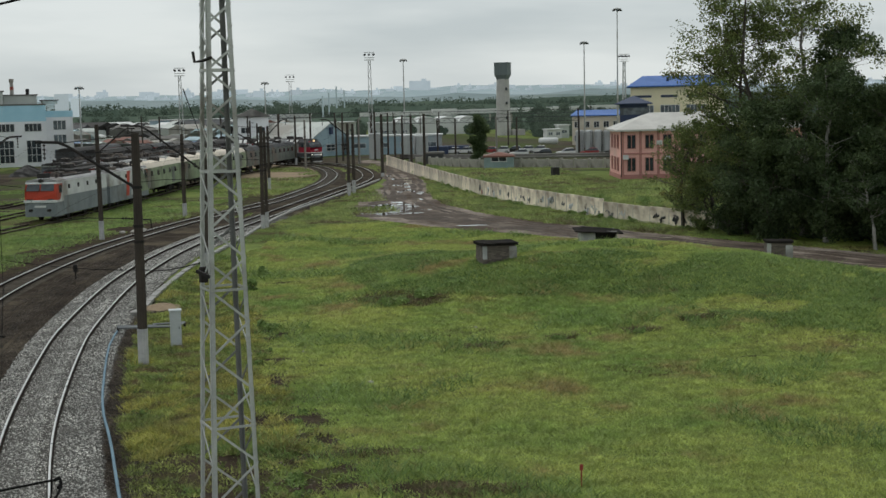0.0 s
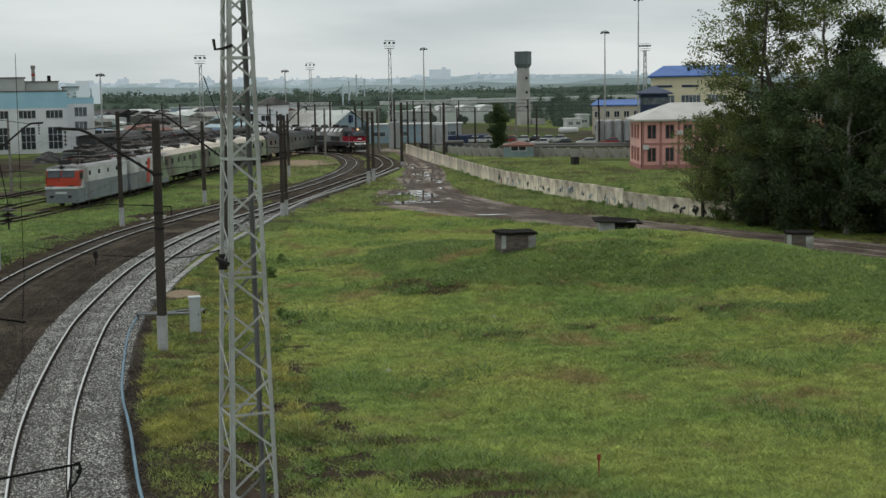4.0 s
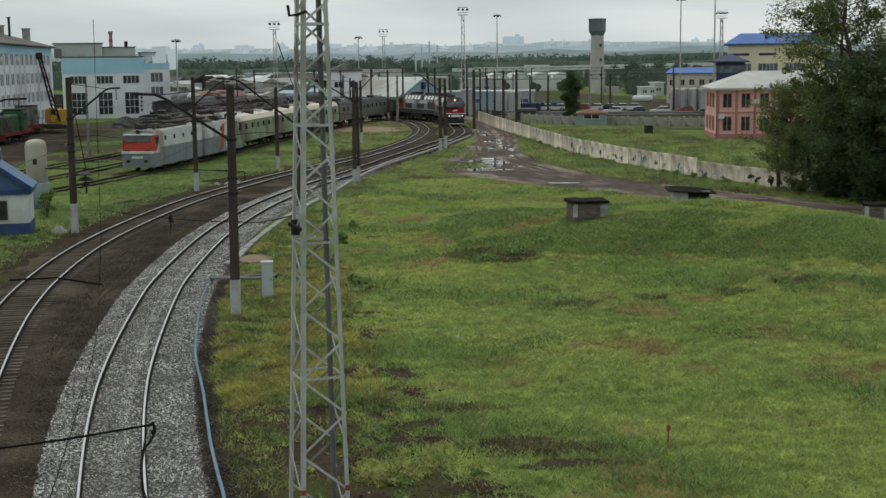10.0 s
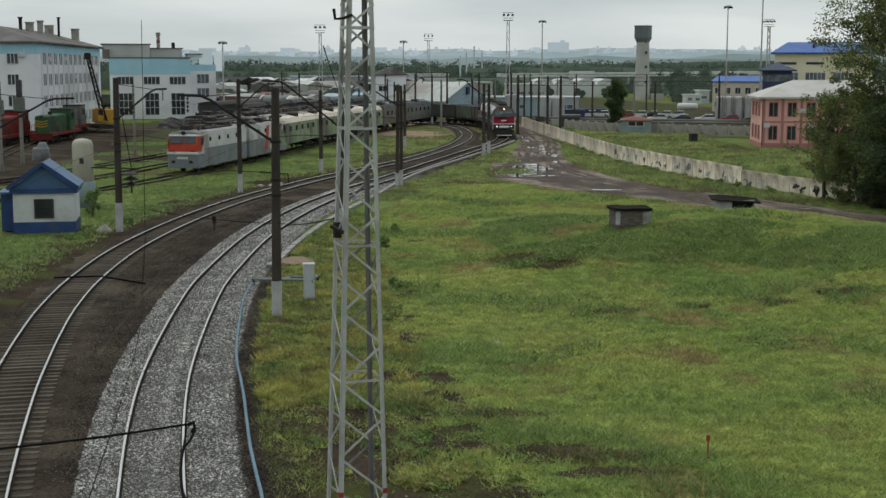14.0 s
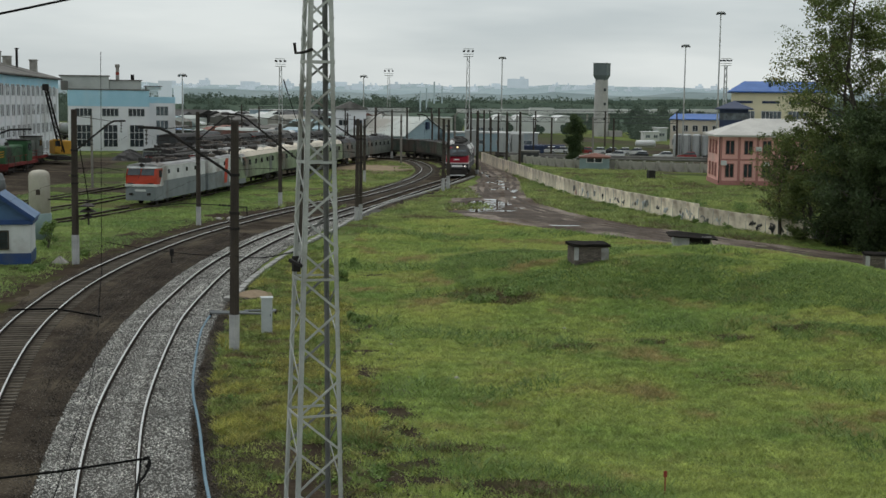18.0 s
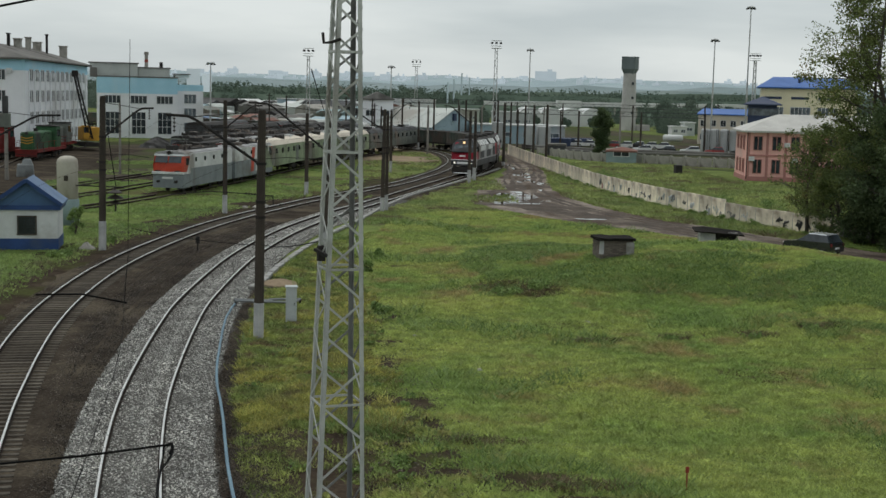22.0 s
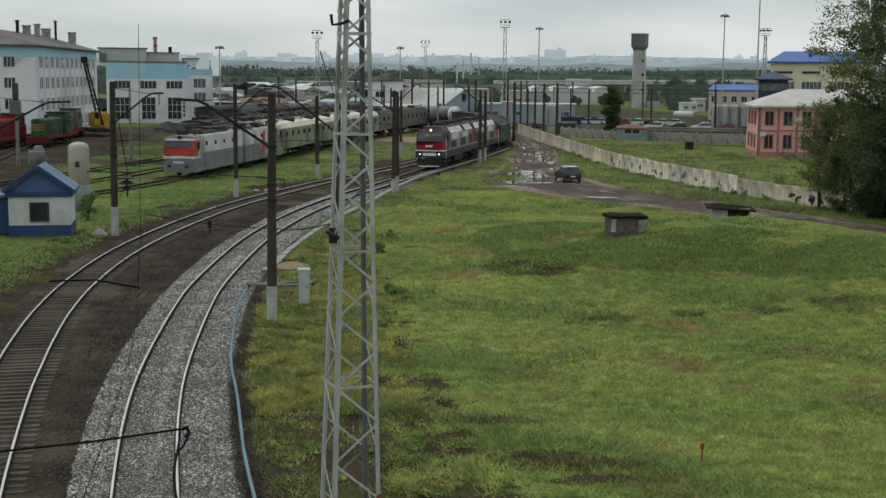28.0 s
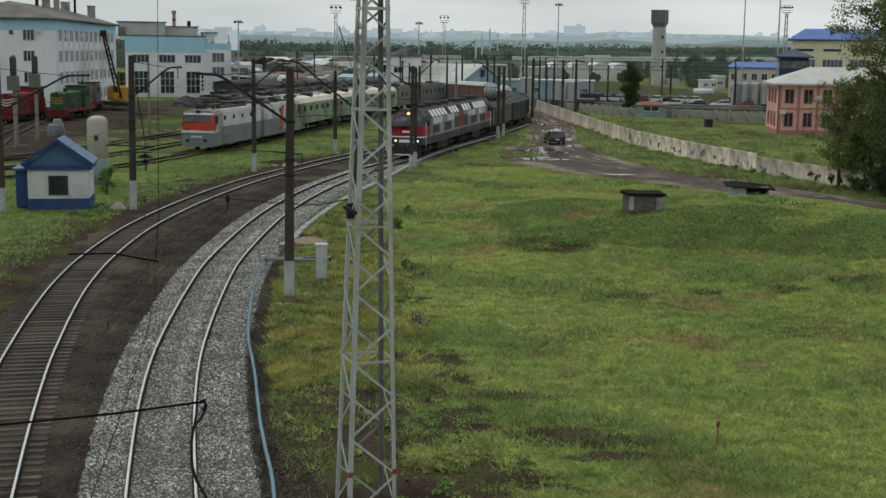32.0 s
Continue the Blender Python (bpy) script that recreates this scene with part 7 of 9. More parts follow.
shunter(pose(-54.0, 188.7, 0.1, 0, 0, 181), "green diesel shunter with orange nose chevrons and red frame", M_GREENLOCO, M_YELLOWPAINT)
shunter(pose(-58.4, 181.0, 0.1, 0, 0, 181), "dull red diesel shunter standing in the yard", M_REDLOCO, M_ELWHITE)
shunter(pose(-57.3, 207.0, 0.1, 0, 0, 180), "dark green diesel shunter behind another", M_EMUDARK, M_SOOT)

# yellow rail crane with a raised lattice jib
t = thing("rail_crane", "yellow rail crane with a dark raised lattice jib", "crane", pose(-54.2, 216.0, 0.1, 0, 0, 30))
b = Build()
b.box(0, 0, 0.9, 2.8, 6.5, 0.6)
part("carriage", b, M_UNDER, t)
b = Build()
b.box(0.3, 0.6, 2.6, 2.6, 3.6, 2.2, ch=0.1)
hs = part("machine_house", b, M_YELLOWPAINT, t)
b = Build()
b.box(-0.9, -1.6, 2.9, 1.0, 1.3, 2.2, ch=0.08)
part("driver_cab", b, M_YELLOWPAINT, hs)
b = Build()
b.box(-0.9, -2.27, 3.3, 0.8, 0.05, 0.9)
part("window", b, M_GLASS, hs)
b = Build()
foot, tip = Vector((0, -1.5, 1.8)), Vector((-3.7, -6.0, 12.3))
for a in ((-0.35, -0.3), (0.35, -0.3), (0.35, 0.3), (-0.35, 0.3)):
    b.bar(foot + Vector((a[0], a[1], 0)), tip + Vector((a[0] * 0.6, a[1] * 0.6, 0)), 0.11)
jib = part("jib", b, M_DARKSTEEL, t, "dark lattice jib")
b = Build()
for k in range(14):
    p, q = foot.lerp(tip, k / 14), foot.lerp(tip, (k + 1) / 14)
    sg = 0.35 if k % 2 else -0.35
    b.bar(p + Vector((sg, -0.3, 0)), q + Vector((-sg * 0.9, -0.3, 0)), 0.07)
    b.bar(p + Vector((sg, 0.3, 0)), q + Vector((-sg * 0.9, 0.3, 0)), 0.07)
part("lacing", b, M_DARKSTEEL, jib)["kind"] = "stuff"
b = Build()
b.box(tip.x, tip.y, tip.z, 0.9, 0.8, 1.0, ch=0.1)
part("jib_head", b, M_DARKSTEEL, jib)
b = Build()
b.tube([(0.3, 2.0, 3.6), tuple(tip)], 0.03, 4)
part("hoist_rope", b, M_WIRE, t)

# ---- the moving freight train ----
TRAIN = []
TRAIN.append((diesel_section(pose(0, 0, 0), "red and grey twin diesel locomotive, leading section with lit headlight"), 18.6))
TRAIN.append((diesel_section(pose(0, 0, 0), "grey and red trailing section of the twin diesel locomotive"), 18.6))
for i in range(17):
    if i in (5, 11):
        v = tank_wagon(pose(0, 0, 0))
        ln = 12.4
    elif i == 6:
        v = box_wagon(pose(0, 0, 0), M_BROWNWAGON)
        ln = 14.6
    else:
        v = gondola(pose(0, 0, 0), "dark green ribbed gondola wagon heaped with coal", M_WAGONRIB if i == 0 else M_WAGON)
        ln = 13.9
    TRAIN.append((v, ln))

# ---- hut, tank and small buildings by the line ----
t = thing("trackside_hut", "small whitewashed hut with blue plinth and blue gabled roof", "hut", pose(-25.06, 84.8, 0, 0, 0, 10))
w, d = 3.8, 3.5
b = Build()
b.box(0, 0, 1.65, w, d, 1.95)
part("wall", b, M_PLASTER, t, "whitewashed wall")
b = Build()
b.box(0, 0, 0.3, w + 0.06, d + 0.06, 0.85)
part("plinth", b, M_BLUEPAINT, t, "deep blue painted plinth")
b = Build()
b.box(0, 0, 2.72, w + 0.35, d + 0.35, 0.3)
part("eaves_board", b, M_BLUEPAINT, t, "deep blue eaves board")
b = Build()
b.loft([[(-w / 2 - 0.1, -d / 2 - 0.05, 2.87), (w / 2 + 0.1, -d / 2 - 0.05, 2.87), (0.0, -d / 2 - 0.05, 4.35)], [(-w / 2 - 0.1, d / 2 + 0.05, 2.87), (w / 2 + 0.1, d / 2 + 0.05, 2.87), (0.0, d / 2 + 0.05, 4.35)]])
part("gable", b, M_BLUEROOF, t, "blue sheet gable")
for sx in (-1, 1):
    b = Build()
    x0, x1 = sx * (w / 2 + 0.3), 0.0
    z0, z1 = 2.84, 4.42
    b.add([(x0, -d / 2 - 0.4, z0), (x1, -d / 2 - 0.4, z1), (x1, d / 2 + 0.4, z1), (x0, d / 2 + 0.4, z0), (x0, -d / 2 - 0.4, z0 + 0.14), (x1, -d / 2 - 0.4, z1 + 0.14), (x1, d / 2 + 0.4, z1 + 0.14), (x0, d / 2 + 0.4, z0 + 0.14)], [(0, 1, 2, 3), (7, 6, 5, 4), (0, 4, 5, 1), (1, 5, 6, 2), (2, 6, 7, 3), (3, 7, 4, 0)])
    rs = part("roof_slope", b, M_BLUEROOF, t, "blue sheet roof")
    b = Build()
    b.bar((x0, -d / 2 - 0.42, z0 + 0.06), (x1, -d / 2 - 0.42, z1 + 0.06), 0.06, 0.24)
    part("bargeboard", b, M_BLUEPAINT, rs)
b = Build()
b.box(-0.02, -d / 2 - 0.02, 1.58, 1.06, 0.1, 1.12)
wn_ = part("window", b, M_GLASS, t)
b = Build()
for sx in (-0.56, 0.56):
    b.box(sx, -d / 2 - 0.05, 1.58, 0.08, 0.1, 1.2)
for z in (1.0, 2.16):
    b.box(-0.02, -d / 2 - 0.05, z, 1.2, 0.1, 0.08)
part("frame", b, M_POLE, wn_)
b = Build()
for k in range(6):
    b.bar((-0.42 + k * 0.165, -d / 2 - 0.09, 1.05), (-0.42 + k * 0.165, -d / 2 - 0.09, 2.12), 0.022)
for k in range(5):
    b.bar((-0.5, -d / 2 - 0.09, 1.15 + k * 0.22), (0.48, -d / 2 - 0.09, 1.15 + k * 0.22), 0.022)
part("grille", b, M_DARKSTEEL, wn_, "dark window grille")
b = Build()
b.box(-w / 2 - 0.45, 0.2, 1.3, 0.8, 2.2, 2.4)
po = part("porch", b, M_BLUEPAINT, t, "blue entrance porch")
b = Build()
b.box(-w / 2 - 0.45, 0.1, 2.56, 1.1, 2.8, 0.14)
part("porch_roof", b, M_BLUEROOF, po)
t = thing("storage_tank", "upright cream storage tank streaked with rust", "tank", pose(-26.3, 98.6, 0))
b = Build()
b.lathe([(0.78, 0.5), (0.78, 4.75), (0.72, 5.0), (0.5, 5.18), (0.15, 5.25)], 20)
part("shell", smooth(b.mesh("shell")), M_TANKCREAM, t)
b = Build()
b.lathe([(0.86, -0.1), (0.86, 1.9), (0.8, 2.0)], 20)
part("base_sleeve", smooth(b.mesh("base_sleeve")), M_TEAL, t, "grey-blue base sleeve")
b = Build()
b.tube([(0.7, -0.3, 3.05), (4.4, -0.6, 3.0)], 0.05, 6)
part("feed_pipe", b, M_DARKSTEEL, t)
b = Build()
b.box(0.1, -0.8, 3.6, 0.3, 0.06, 0.4)
part("label_plate", b, M_POLE, t)
b = Build()
b.box(0, 0, 0.7, 2.0, 1.6, 1.5, ch=0.12, taper=0.9)
b.box(0.2, 0, 1.7, 1.3, 1.1, 0.7, ch=0.1, taper=0.7)
solid("scrap_box", b, M_TANKER, "crumpled pale grey cover in the yard", "cover", pose(-44.8, 150.0, 0, 0, 0, 15))


def heap(name, x, y, r, h, mat, label, seed):
    rng = random.Random(seed)
    b = Build()
    n, q = 18, 6
    vs = [(x, y, h)]
    for k in range(1, q):
        for i in range(n):
            rr = r * k / (q - 1) * rng.uniform(0.88, 1.1)
            vs.append((x + rr * math.cos(6.2832 * i / n), y + rr * 0.8 * math.sin(6.2832 * i / n), max(-0.1, h * (1 - (k / (q - 1)) ** 1.2) * rng.uniform(0.85, 1.1) - (0.1 if k == q - 1 else 0))))
    fs = [(0, 1 + i, 1 + (i + 1) % n) for i in range(n)]
    for k in range(q - 2):
        fs += [(1 + k * n + i, 1 + (k + 1) * n + i, 1 + (k + 1) * n + (i + 1) % n, 1 + k * n + (i + 1) % n) for i in range(n)]
    b.add(vs, fs)
    solid(name, b, mat, label, "heap")


heap("coal_mound", -45.6, 230.5, 3.6, 2.0, M_COAL, "low heap of black coal in the yard", 1)
heap("soil_heap", -24.6, 128.6, 2.8, 0.45, M_SOIL, "weed-grown soil heap before the parked locomotive", 2)
heap("sand_pile", -7.35, 70.4, 1.45, 0.32, M_SAND, "small heap of pale orange sand beside the pole", 6)
heap("rubble_pile", -21.2, 84.0, 0.6, 0.5, M_CONC, "small heap of pale rubble at the hut", 3)

# garages and stalls far in the yard
rng = random.Random(12)
b = Build()
b.box(0, 0, 1.2, 3.4, 6.0, 2.4)
b.loft([[(-1.8, -3.1, 2.4), (1.8, -3.1, 2.4), (0, -3.1, 3.1)], [(-1.8, 3.1, 2.4), (1.8, 3.1, 2.4), (0, 3.1, 3.1)]])
garage_mesh = b.mesh("garage")
stall_mats = (M_SHEDROOF, M_SHEDWHITE, M_SHED, M_SLATE, M_RUSTROOF, M_SLATE, M_CONC, M_TEAL, M_LOCODARK, M_BLUEROOF, M_EMUDARK, M_SOOT)
stall_meshes = []
for mt in stall_mats:
    me = garage_mesh.copy()
    me.materials.append(mt)
    stall_meshes.append(me)
for i in range(290):
    k = rng.randrange(len(stall_mats))
    y = 285 + 330 * rng.random() ** 0.85
    x = -0.20 * y + rng.uniform(0, 0.195 * y)
    if x < -38 and y < 315 or abs(x + 5) < 16 and y < 330:
        continue
    big = rng.uniform(0.8, 1.3) * (1.0 if y < 400 else rng.uniform(1.0, 1.9))
    solid("garage", stall_meshes[k], None, "small far-off garage with a pitched roof", "garage", pose(x, y, 0, 0, 0, rng.uniform(-40, 70)) @ Matrix.Diagonal((big, big * rng.uniform(0.8, 1.8), big, 1)), "garages beyond the yard")
# long white halls on the horizon side
for x, y, w_, d_, h_, mt, wins in [(-2.0, 505.0, 26.0, 12.0, 5.0, M_SHEDROOF, 5), (100.0, 470.0, 26.0, 9.0, 4.4, M_SHEDROOF, 5), (26.0, 452.0, 14.0, 10.0, 5.0, M_SHEDROOF, 4), (-60.0, 560.0, 46.0, 12.0, 7.0, M_SHED, 7), (-22.0, 575.0, 30.0, 12.0, 8.0, M_SHEDWHITE, 0), (76.0, 388.0, 4.6, 6.0, 2.6, M_SHEDWHITE, 2), (80.6, 392.0, 3.2, 5.0, 3.8, M_SHEDROOF, 1)]:
    block("far_hall", "long pale industrial hall far off", x, y, w_, d_, h_, rng.uniform(-3, 3), mt, M_SHEDWHITE, flat=True, over=0.3, wins=wins, win_h=0.8, sills=(min(1.6, h_ * 0.4),), glass=M_GLASSBLUE)
t = thing("pipe_gallery", "long white raised pipe gallery on posts far off", "gallery")
for k in range(12):
    x = 30.0 + k * 10.0
    b = Build()
    b.box(x + 5.0, 592.0 + k * 0.4, 7.3 + k * 0.1, 9.9, 3.0, 1.9, ch=0.1)
    part("gallery_section", b, M_SHEDWHITE, t)
    b = Build()
    b.box(x, 592.0 + k * 0.4, 3.2, 0.7, 1.2, 6.6)
    part("post", b, M_CONC, t)
b = Build()
b.box(68.0, 588.0, 7.6, 11.0, 6.0, 3.2, ch=0.1)
part("gallery_house", b, M_SHEDWHITE, t)
for i in range(4):
    b = Build()
    pr = [(-3.9, 0.0)] + [(-3.9 * math.cos(math.pi * k / 10), 4.0 + 2.7 * math.sin(math.pi * k / 10)) for k in range(11)] + [(3.9, 0.0)]
    b.loft([ring(0, pr), ring(24, pr)])
    solid("arched_hangar", b, M_SHEDWHITE, "white arched storage hangar far off", "building", pose(41.5 + i * 7.9, 480.0 + i, 0.0, 0, 0, 0), "arched hangars")
b = Build()
b.lathe([(0.4, -2.4), (0.8, -2.1), (0.8, 2.1), (0.4, 2.4)], 16, (0, 0, 1.5), "x")
solid("storage_vessel", smooth(b.mesh("storage_vessel")), M_SHEDWHITE, "white horizontal storage vessel", "tank", pose(61.5, 312.0, 0, 0, 0, -12))
# low wall with green and white panels, and pipe run, before the silos
t = thing("boundary_wall", "low concrete yard wall with green panels", "wall", kind="structure")
WALL = spline([(22.0, 236.0), (30.0, 219.5), (38.0, 214.5), (47.0, 207.5), (58.0, 202.5), (75.0, 197.0)], 0.5)
wh = headings(WALL)
b = Build()
b.box(0, 0, 0.6, 0.16, 2.4, 1.6)
wall_mesh = b.mesh("wall_panel")
b = Build()
b.box(0, 0, 0.7, 0.34, 0.34, 1.8)
wp_mesh = b.mesh("wall_post")
for k in range(2, len(WALL) - 4, 5):
    a = math.degrees(math.atan2(wh[k][1], wh[k][0])) - 90
    o = part("wall_panel", wall_mesh if k < 70 else wall_mesh.copy(), M_CONC if k < 70 else M_GREENPANEL, t)
    o.matrix_world = pose(WALL[k][0], WALL[k][1], 0, 0, 0, a)
    o = part("wall_post", wp_mesh if k < 70 else wp_mesh.copy(), M_CONC if k < 70 else M_WHITEWASH, t)
    o.matrix_world = pose(WALL[k + 3][0], WALL[k + 3][1], 0, 0, 0, a)
t = thing("pipe_run", "pair of dark heating pipes on low stands", "pipe")
PIPES = spline([(20.0, 246.0), (34.0, 236.0), (50.0, 232.0), (66.0, 226.0), (84.0, 220.0)], 2.0)
for z, o in ((0.9, 0.0), (0.9, 0.8), (1.3, 0.4)):
    b = Build()
    b.tube([(p[0], p[1] + o, z) for p in PIPES], 0.24, 8)
    part("pipe", b, M_SLATE, t)
for k in range(1, len(PIPES), 3):
    b = Build()
    b.box(PIPES[k][0], PIPES[k][1] + 0.4, 0.35, 0.25, 1.4, 0.8)
    part("stand", b, M_CONC, t)
b = Build()
b.box(0, 0, 0.65, 1.0, 1.0, 1.3, ch=0.05)
solid("dark_bin", b, M_SOOT, "dark square bin on the grass", "bin", pose(37.6, 186.0, 0, 0, 0, 10))

# rigid cross-spans over the station tracks, on posts
def portal(x0, y0, x1, y1, h):
    t = thing("catenary_portal", "dark lattice cross-span portal over the far tracks", "portal")
    p, q = Vector((x0, y0, 0)), Vector((x1, y1, 0))
    n = max(3, int((q - p).length / 15))
    for i in range(n + 1):
        c = p.lerp(q, i / n)
        b = Build()
        b.lathe([(0.22, 0), (0.17, h)], 8, tuple(c))
        part("post", b, M_POLE, t)
    b = Build()
    up = Vector((0, 0, 1))
    b.bar(p + up * h, q + up * h, 0.1)
    b.bar(p + up * (h - 0.9), q + up * (h - 0.9), 0.1)
    part("chord", b, M_LOCODARK, t)
    m = int((q - p).length / 1.2)
    b = Build()
    for i in range(m):
        a, c = p.lerp(q, i / m), p.lerp(q, (i + 1) / m)
        b.bar(a + up * (h if i % 2 else h - 0.9), c + up * (h - 0.9 if i % 2 else h), 0.05)
    part("lacing", b, M_LOCODARK, t)["kind"] = "stuff"


portal(-3.0, 262.0, 16.0, 259.0, 9.6)
portal(21.0, 272.0, 58.0, 262.0, 7.9)
portal(-30.0, 300.0, 10.0, 318.0, 9.4)
portal(20.0, 340.0, 90.0, 325.0, 9.0)
rng = random.Random(31)
for i in range(17):
    y = rng.uniform(225, 360)
    x = rng.uniform(-0.17, 0.24) * y
    if x < 0.03 * y - 2 and y < 250:
        continue
    b = Build()
    hh = rng.uniform(7.5, 9.8)
    b.lathe([(0.2, 0), (0.15, hh)], 7)
    t = thing("yard_pole", "thin dark line pole far in the yard", "pole", pose(x, y, 0, 0, rng.uniform(-1, 1), 0), "yard poles")
    part("shaft", b, rng.choice((M_POLE, M_POLE, M_POLEGREY)), t)
    b = Build()
    b.bar((-0.7, 0, hh - 0.5), (0.7, 0, hh - 0.5), 0.1)
    part("crossarm", b, M_DARKSTEEL, t)


# ---- cars ----
def car(m, label, paint, group="parked cars", suv=True):
    """A small car, nose at +y."""
    t = thing("car", label, "car", m, group)
    W, L = 0.85, 1.9
    prof = [(-L, 0.35), (L, 0.35), (L, 0.72), (L - 0.15, 0.86), (L - 1.15, 0.98), (-L + 0.08, 1.02), (-L, 0.8)]
    b = Build()
    b.loft([[(-W, y, z) for y, z in prof], [(-W * 0.99, y, z) for y, z in prof], [(W * 0.99, y, z) for y, z in prof], [(W, y, z) for y, z in prof]])
    part("body", b, paint, t)
    rear = -L + (0.12 if suv else 0.55)
    gp = [(-0.84, rear, 0.98), (0.84, rear, 0.98), (0.84, L - 1.05, 0.96), (-0.84, L - 1.05, 0.96)]
    tp = [(-0.68, rear + 0.3, 1.5), (0.68, rear + 0.3, 1.5), (0.68, L - 1.95, 1.5), (-0.68, L - 1.95, 1.5)]
    b = Build()
    b.loft([gp, tp])
    cb = part("cabin_glass", b, M_GLASS, t, "dark car windows")
    b = Build()
    b.loft([[(x * 1.02, y, 1.49) for x, y, z in tp], [(x * 0.97, y, 1.56) for x, y, z in tp]])
    # dark cars get the roof with the sky's reflection painted in
    part("roof", b, M_CARROOF if paint is M_CARDARK else paint, cb)
    for sx in (-1, 1):
        for y in (-1.28, 1.32):
            b = Build()
            b.lathe([(0.31, -0.1), (0.32, -0.05), (0.32, 0.07), (0.28, 0.1)], 14, (sx * 0.82, y, 0.32), "x")
            wl_ = part("wheel", b, M_RUBBER, t)
            b = Build()
            b.lathe([(0.18, -0.105), (0.18, 0.105)], 10, (sx * 0.82, y, 0.32), "x")
            part("rim", b, M_SILO, wl_)
        b = Build()
        b.box(sx * 0.68, L + 0.0, 0.7, 0.34, 0.05, 0.15, ch=0.02)
        part("headlight", b, M_LOCOWHITE, t)
        b = Build()
        b.box(sx * 0.74, -L + 0.0, 0.85, 0.22, 0.05, 0.22, ch=0.02)
        part("tail_light", b, M_REDLOCO, t)
    b = Build()
    b.box(0, -L - 0.01, 0.62, 0.5, 0.03, 0.12)
    part("number_plate", b, M_LOCOWHITE, t)
    return t


rng = random.Random(77)
paints = (M_CARDARK, M_CARWHITE, M_CARWHITE, M_CARDARK, M_CARRED, M_CARWHITE)
for i in range(9):
    car(pose(31.5 + i * 2.6, 281.5 - i * 0.5, 0, 0, 0, 78 + rng.uniform(-6, 6)), "parked car in the far yard", paints[i % 6])
for i in range(6):
    car(pose(45.0 + i * 4.6, 259.0 - i * 1.0, 0, 0, 0, 80 + rng.uniform(-6, 6)), "parked light car beside the silos", paints[(i * 5 + 1) % 6])
MOVING_CAR = car(pose(28.6, 95.2, 0), "dark hatchback driving along the mud road", M_CARDARK, "moving car")

# ---- far distance ----
def ridge(name, y0, y1, z1, mat, label, seed, wav=0.15, xs=(-1400, 1500), n=120):
    vs, fs = [], []
    for i in range(n):
        x = xs[0] + (xs[1] - xs[0]) * i / (n - 1)
        h = z1 * (1 + wav * float(rough_noise(x, seed, 0.004, seed)) + wav * 0.4 * float(rough_noise(x, seed, 0.03, seed)))
        vs += [(x, y0, -2.0), (x, y0 + (y1 - y0) * 0.5, h * 0.62), (x, y1, h), (x, y1 + (y1 - y0), -2.0)]
    for i in range(n - 1):
        fs += [(i * 4 + k, i * 4 + k + 1, (i + 1) * 4 + k + 1, (i + 1) * 4 + k) for k in range(3)]
    b = Build().add(vs, fs)
    return solid(name, b, mat, label, "backdrop", kind="structure")


# haze on hills, blocks and chimneys comes painted in their materials
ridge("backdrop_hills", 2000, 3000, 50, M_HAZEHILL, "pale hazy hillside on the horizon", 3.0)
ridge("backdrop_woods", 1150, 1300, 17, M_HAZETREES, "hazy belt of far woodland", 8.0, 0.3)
ridge("backdrop_rise", 1600, 1850, 26, M_HAZERISE, "blue-green wooded rise with haze painted on", 14.0, 0.3)
rng = random.Random(21)
for i in range(230):
    x = rng.uniform(-1250, 1300)
    w_, h_ = rng.choice((10, 12, 16, 22, 12, 9, 28)), rng.choice((1, 2, 3, 5, 7, 9, 12))
    if i == 0:
        x, w_, h_ = 275, 44, 24
    y = rng.uniform(2600, 2950)
    b = Build()
    b.box(0, 0, h_ / 2 + 8, w_, 16, h_ + 16)
    if rng.random() < 0.5:
        b.box(w_ * 0.2, 0, h_ + 18, w_ * 0.2, 10, 5)
    solid("far_apartment_block", b, M_HAZECITY, "pale far-off apartment block with haze painted on", "building", pose(x, y, 19 + (y - 2600) * 0.03, 0, 0, rng.uniform(-25, 25)), "far city blocks")
for x, y, h_, r_ in ((22.0, 800.0, 20.0, 0.6), (27.0, 810.0, 24.0, 0.6), (18.0, 790.0, 18.0, 0.6), (33.0, 840.0, 22.0, 0.5)):
    b = Build()
    b.lathe([(r_, 0), (r_ * 0.75, h_)], 10)
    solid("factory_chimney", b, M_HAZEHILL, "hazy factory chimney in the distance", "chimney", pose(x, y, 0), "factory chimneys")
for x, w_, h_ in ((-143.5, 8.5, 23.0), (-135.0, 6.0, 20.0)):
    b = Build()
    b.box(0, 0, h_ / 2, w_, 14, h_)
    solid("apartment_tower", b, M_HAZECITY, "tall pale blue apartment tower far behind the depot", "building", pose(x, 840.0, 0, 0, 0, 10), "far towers")


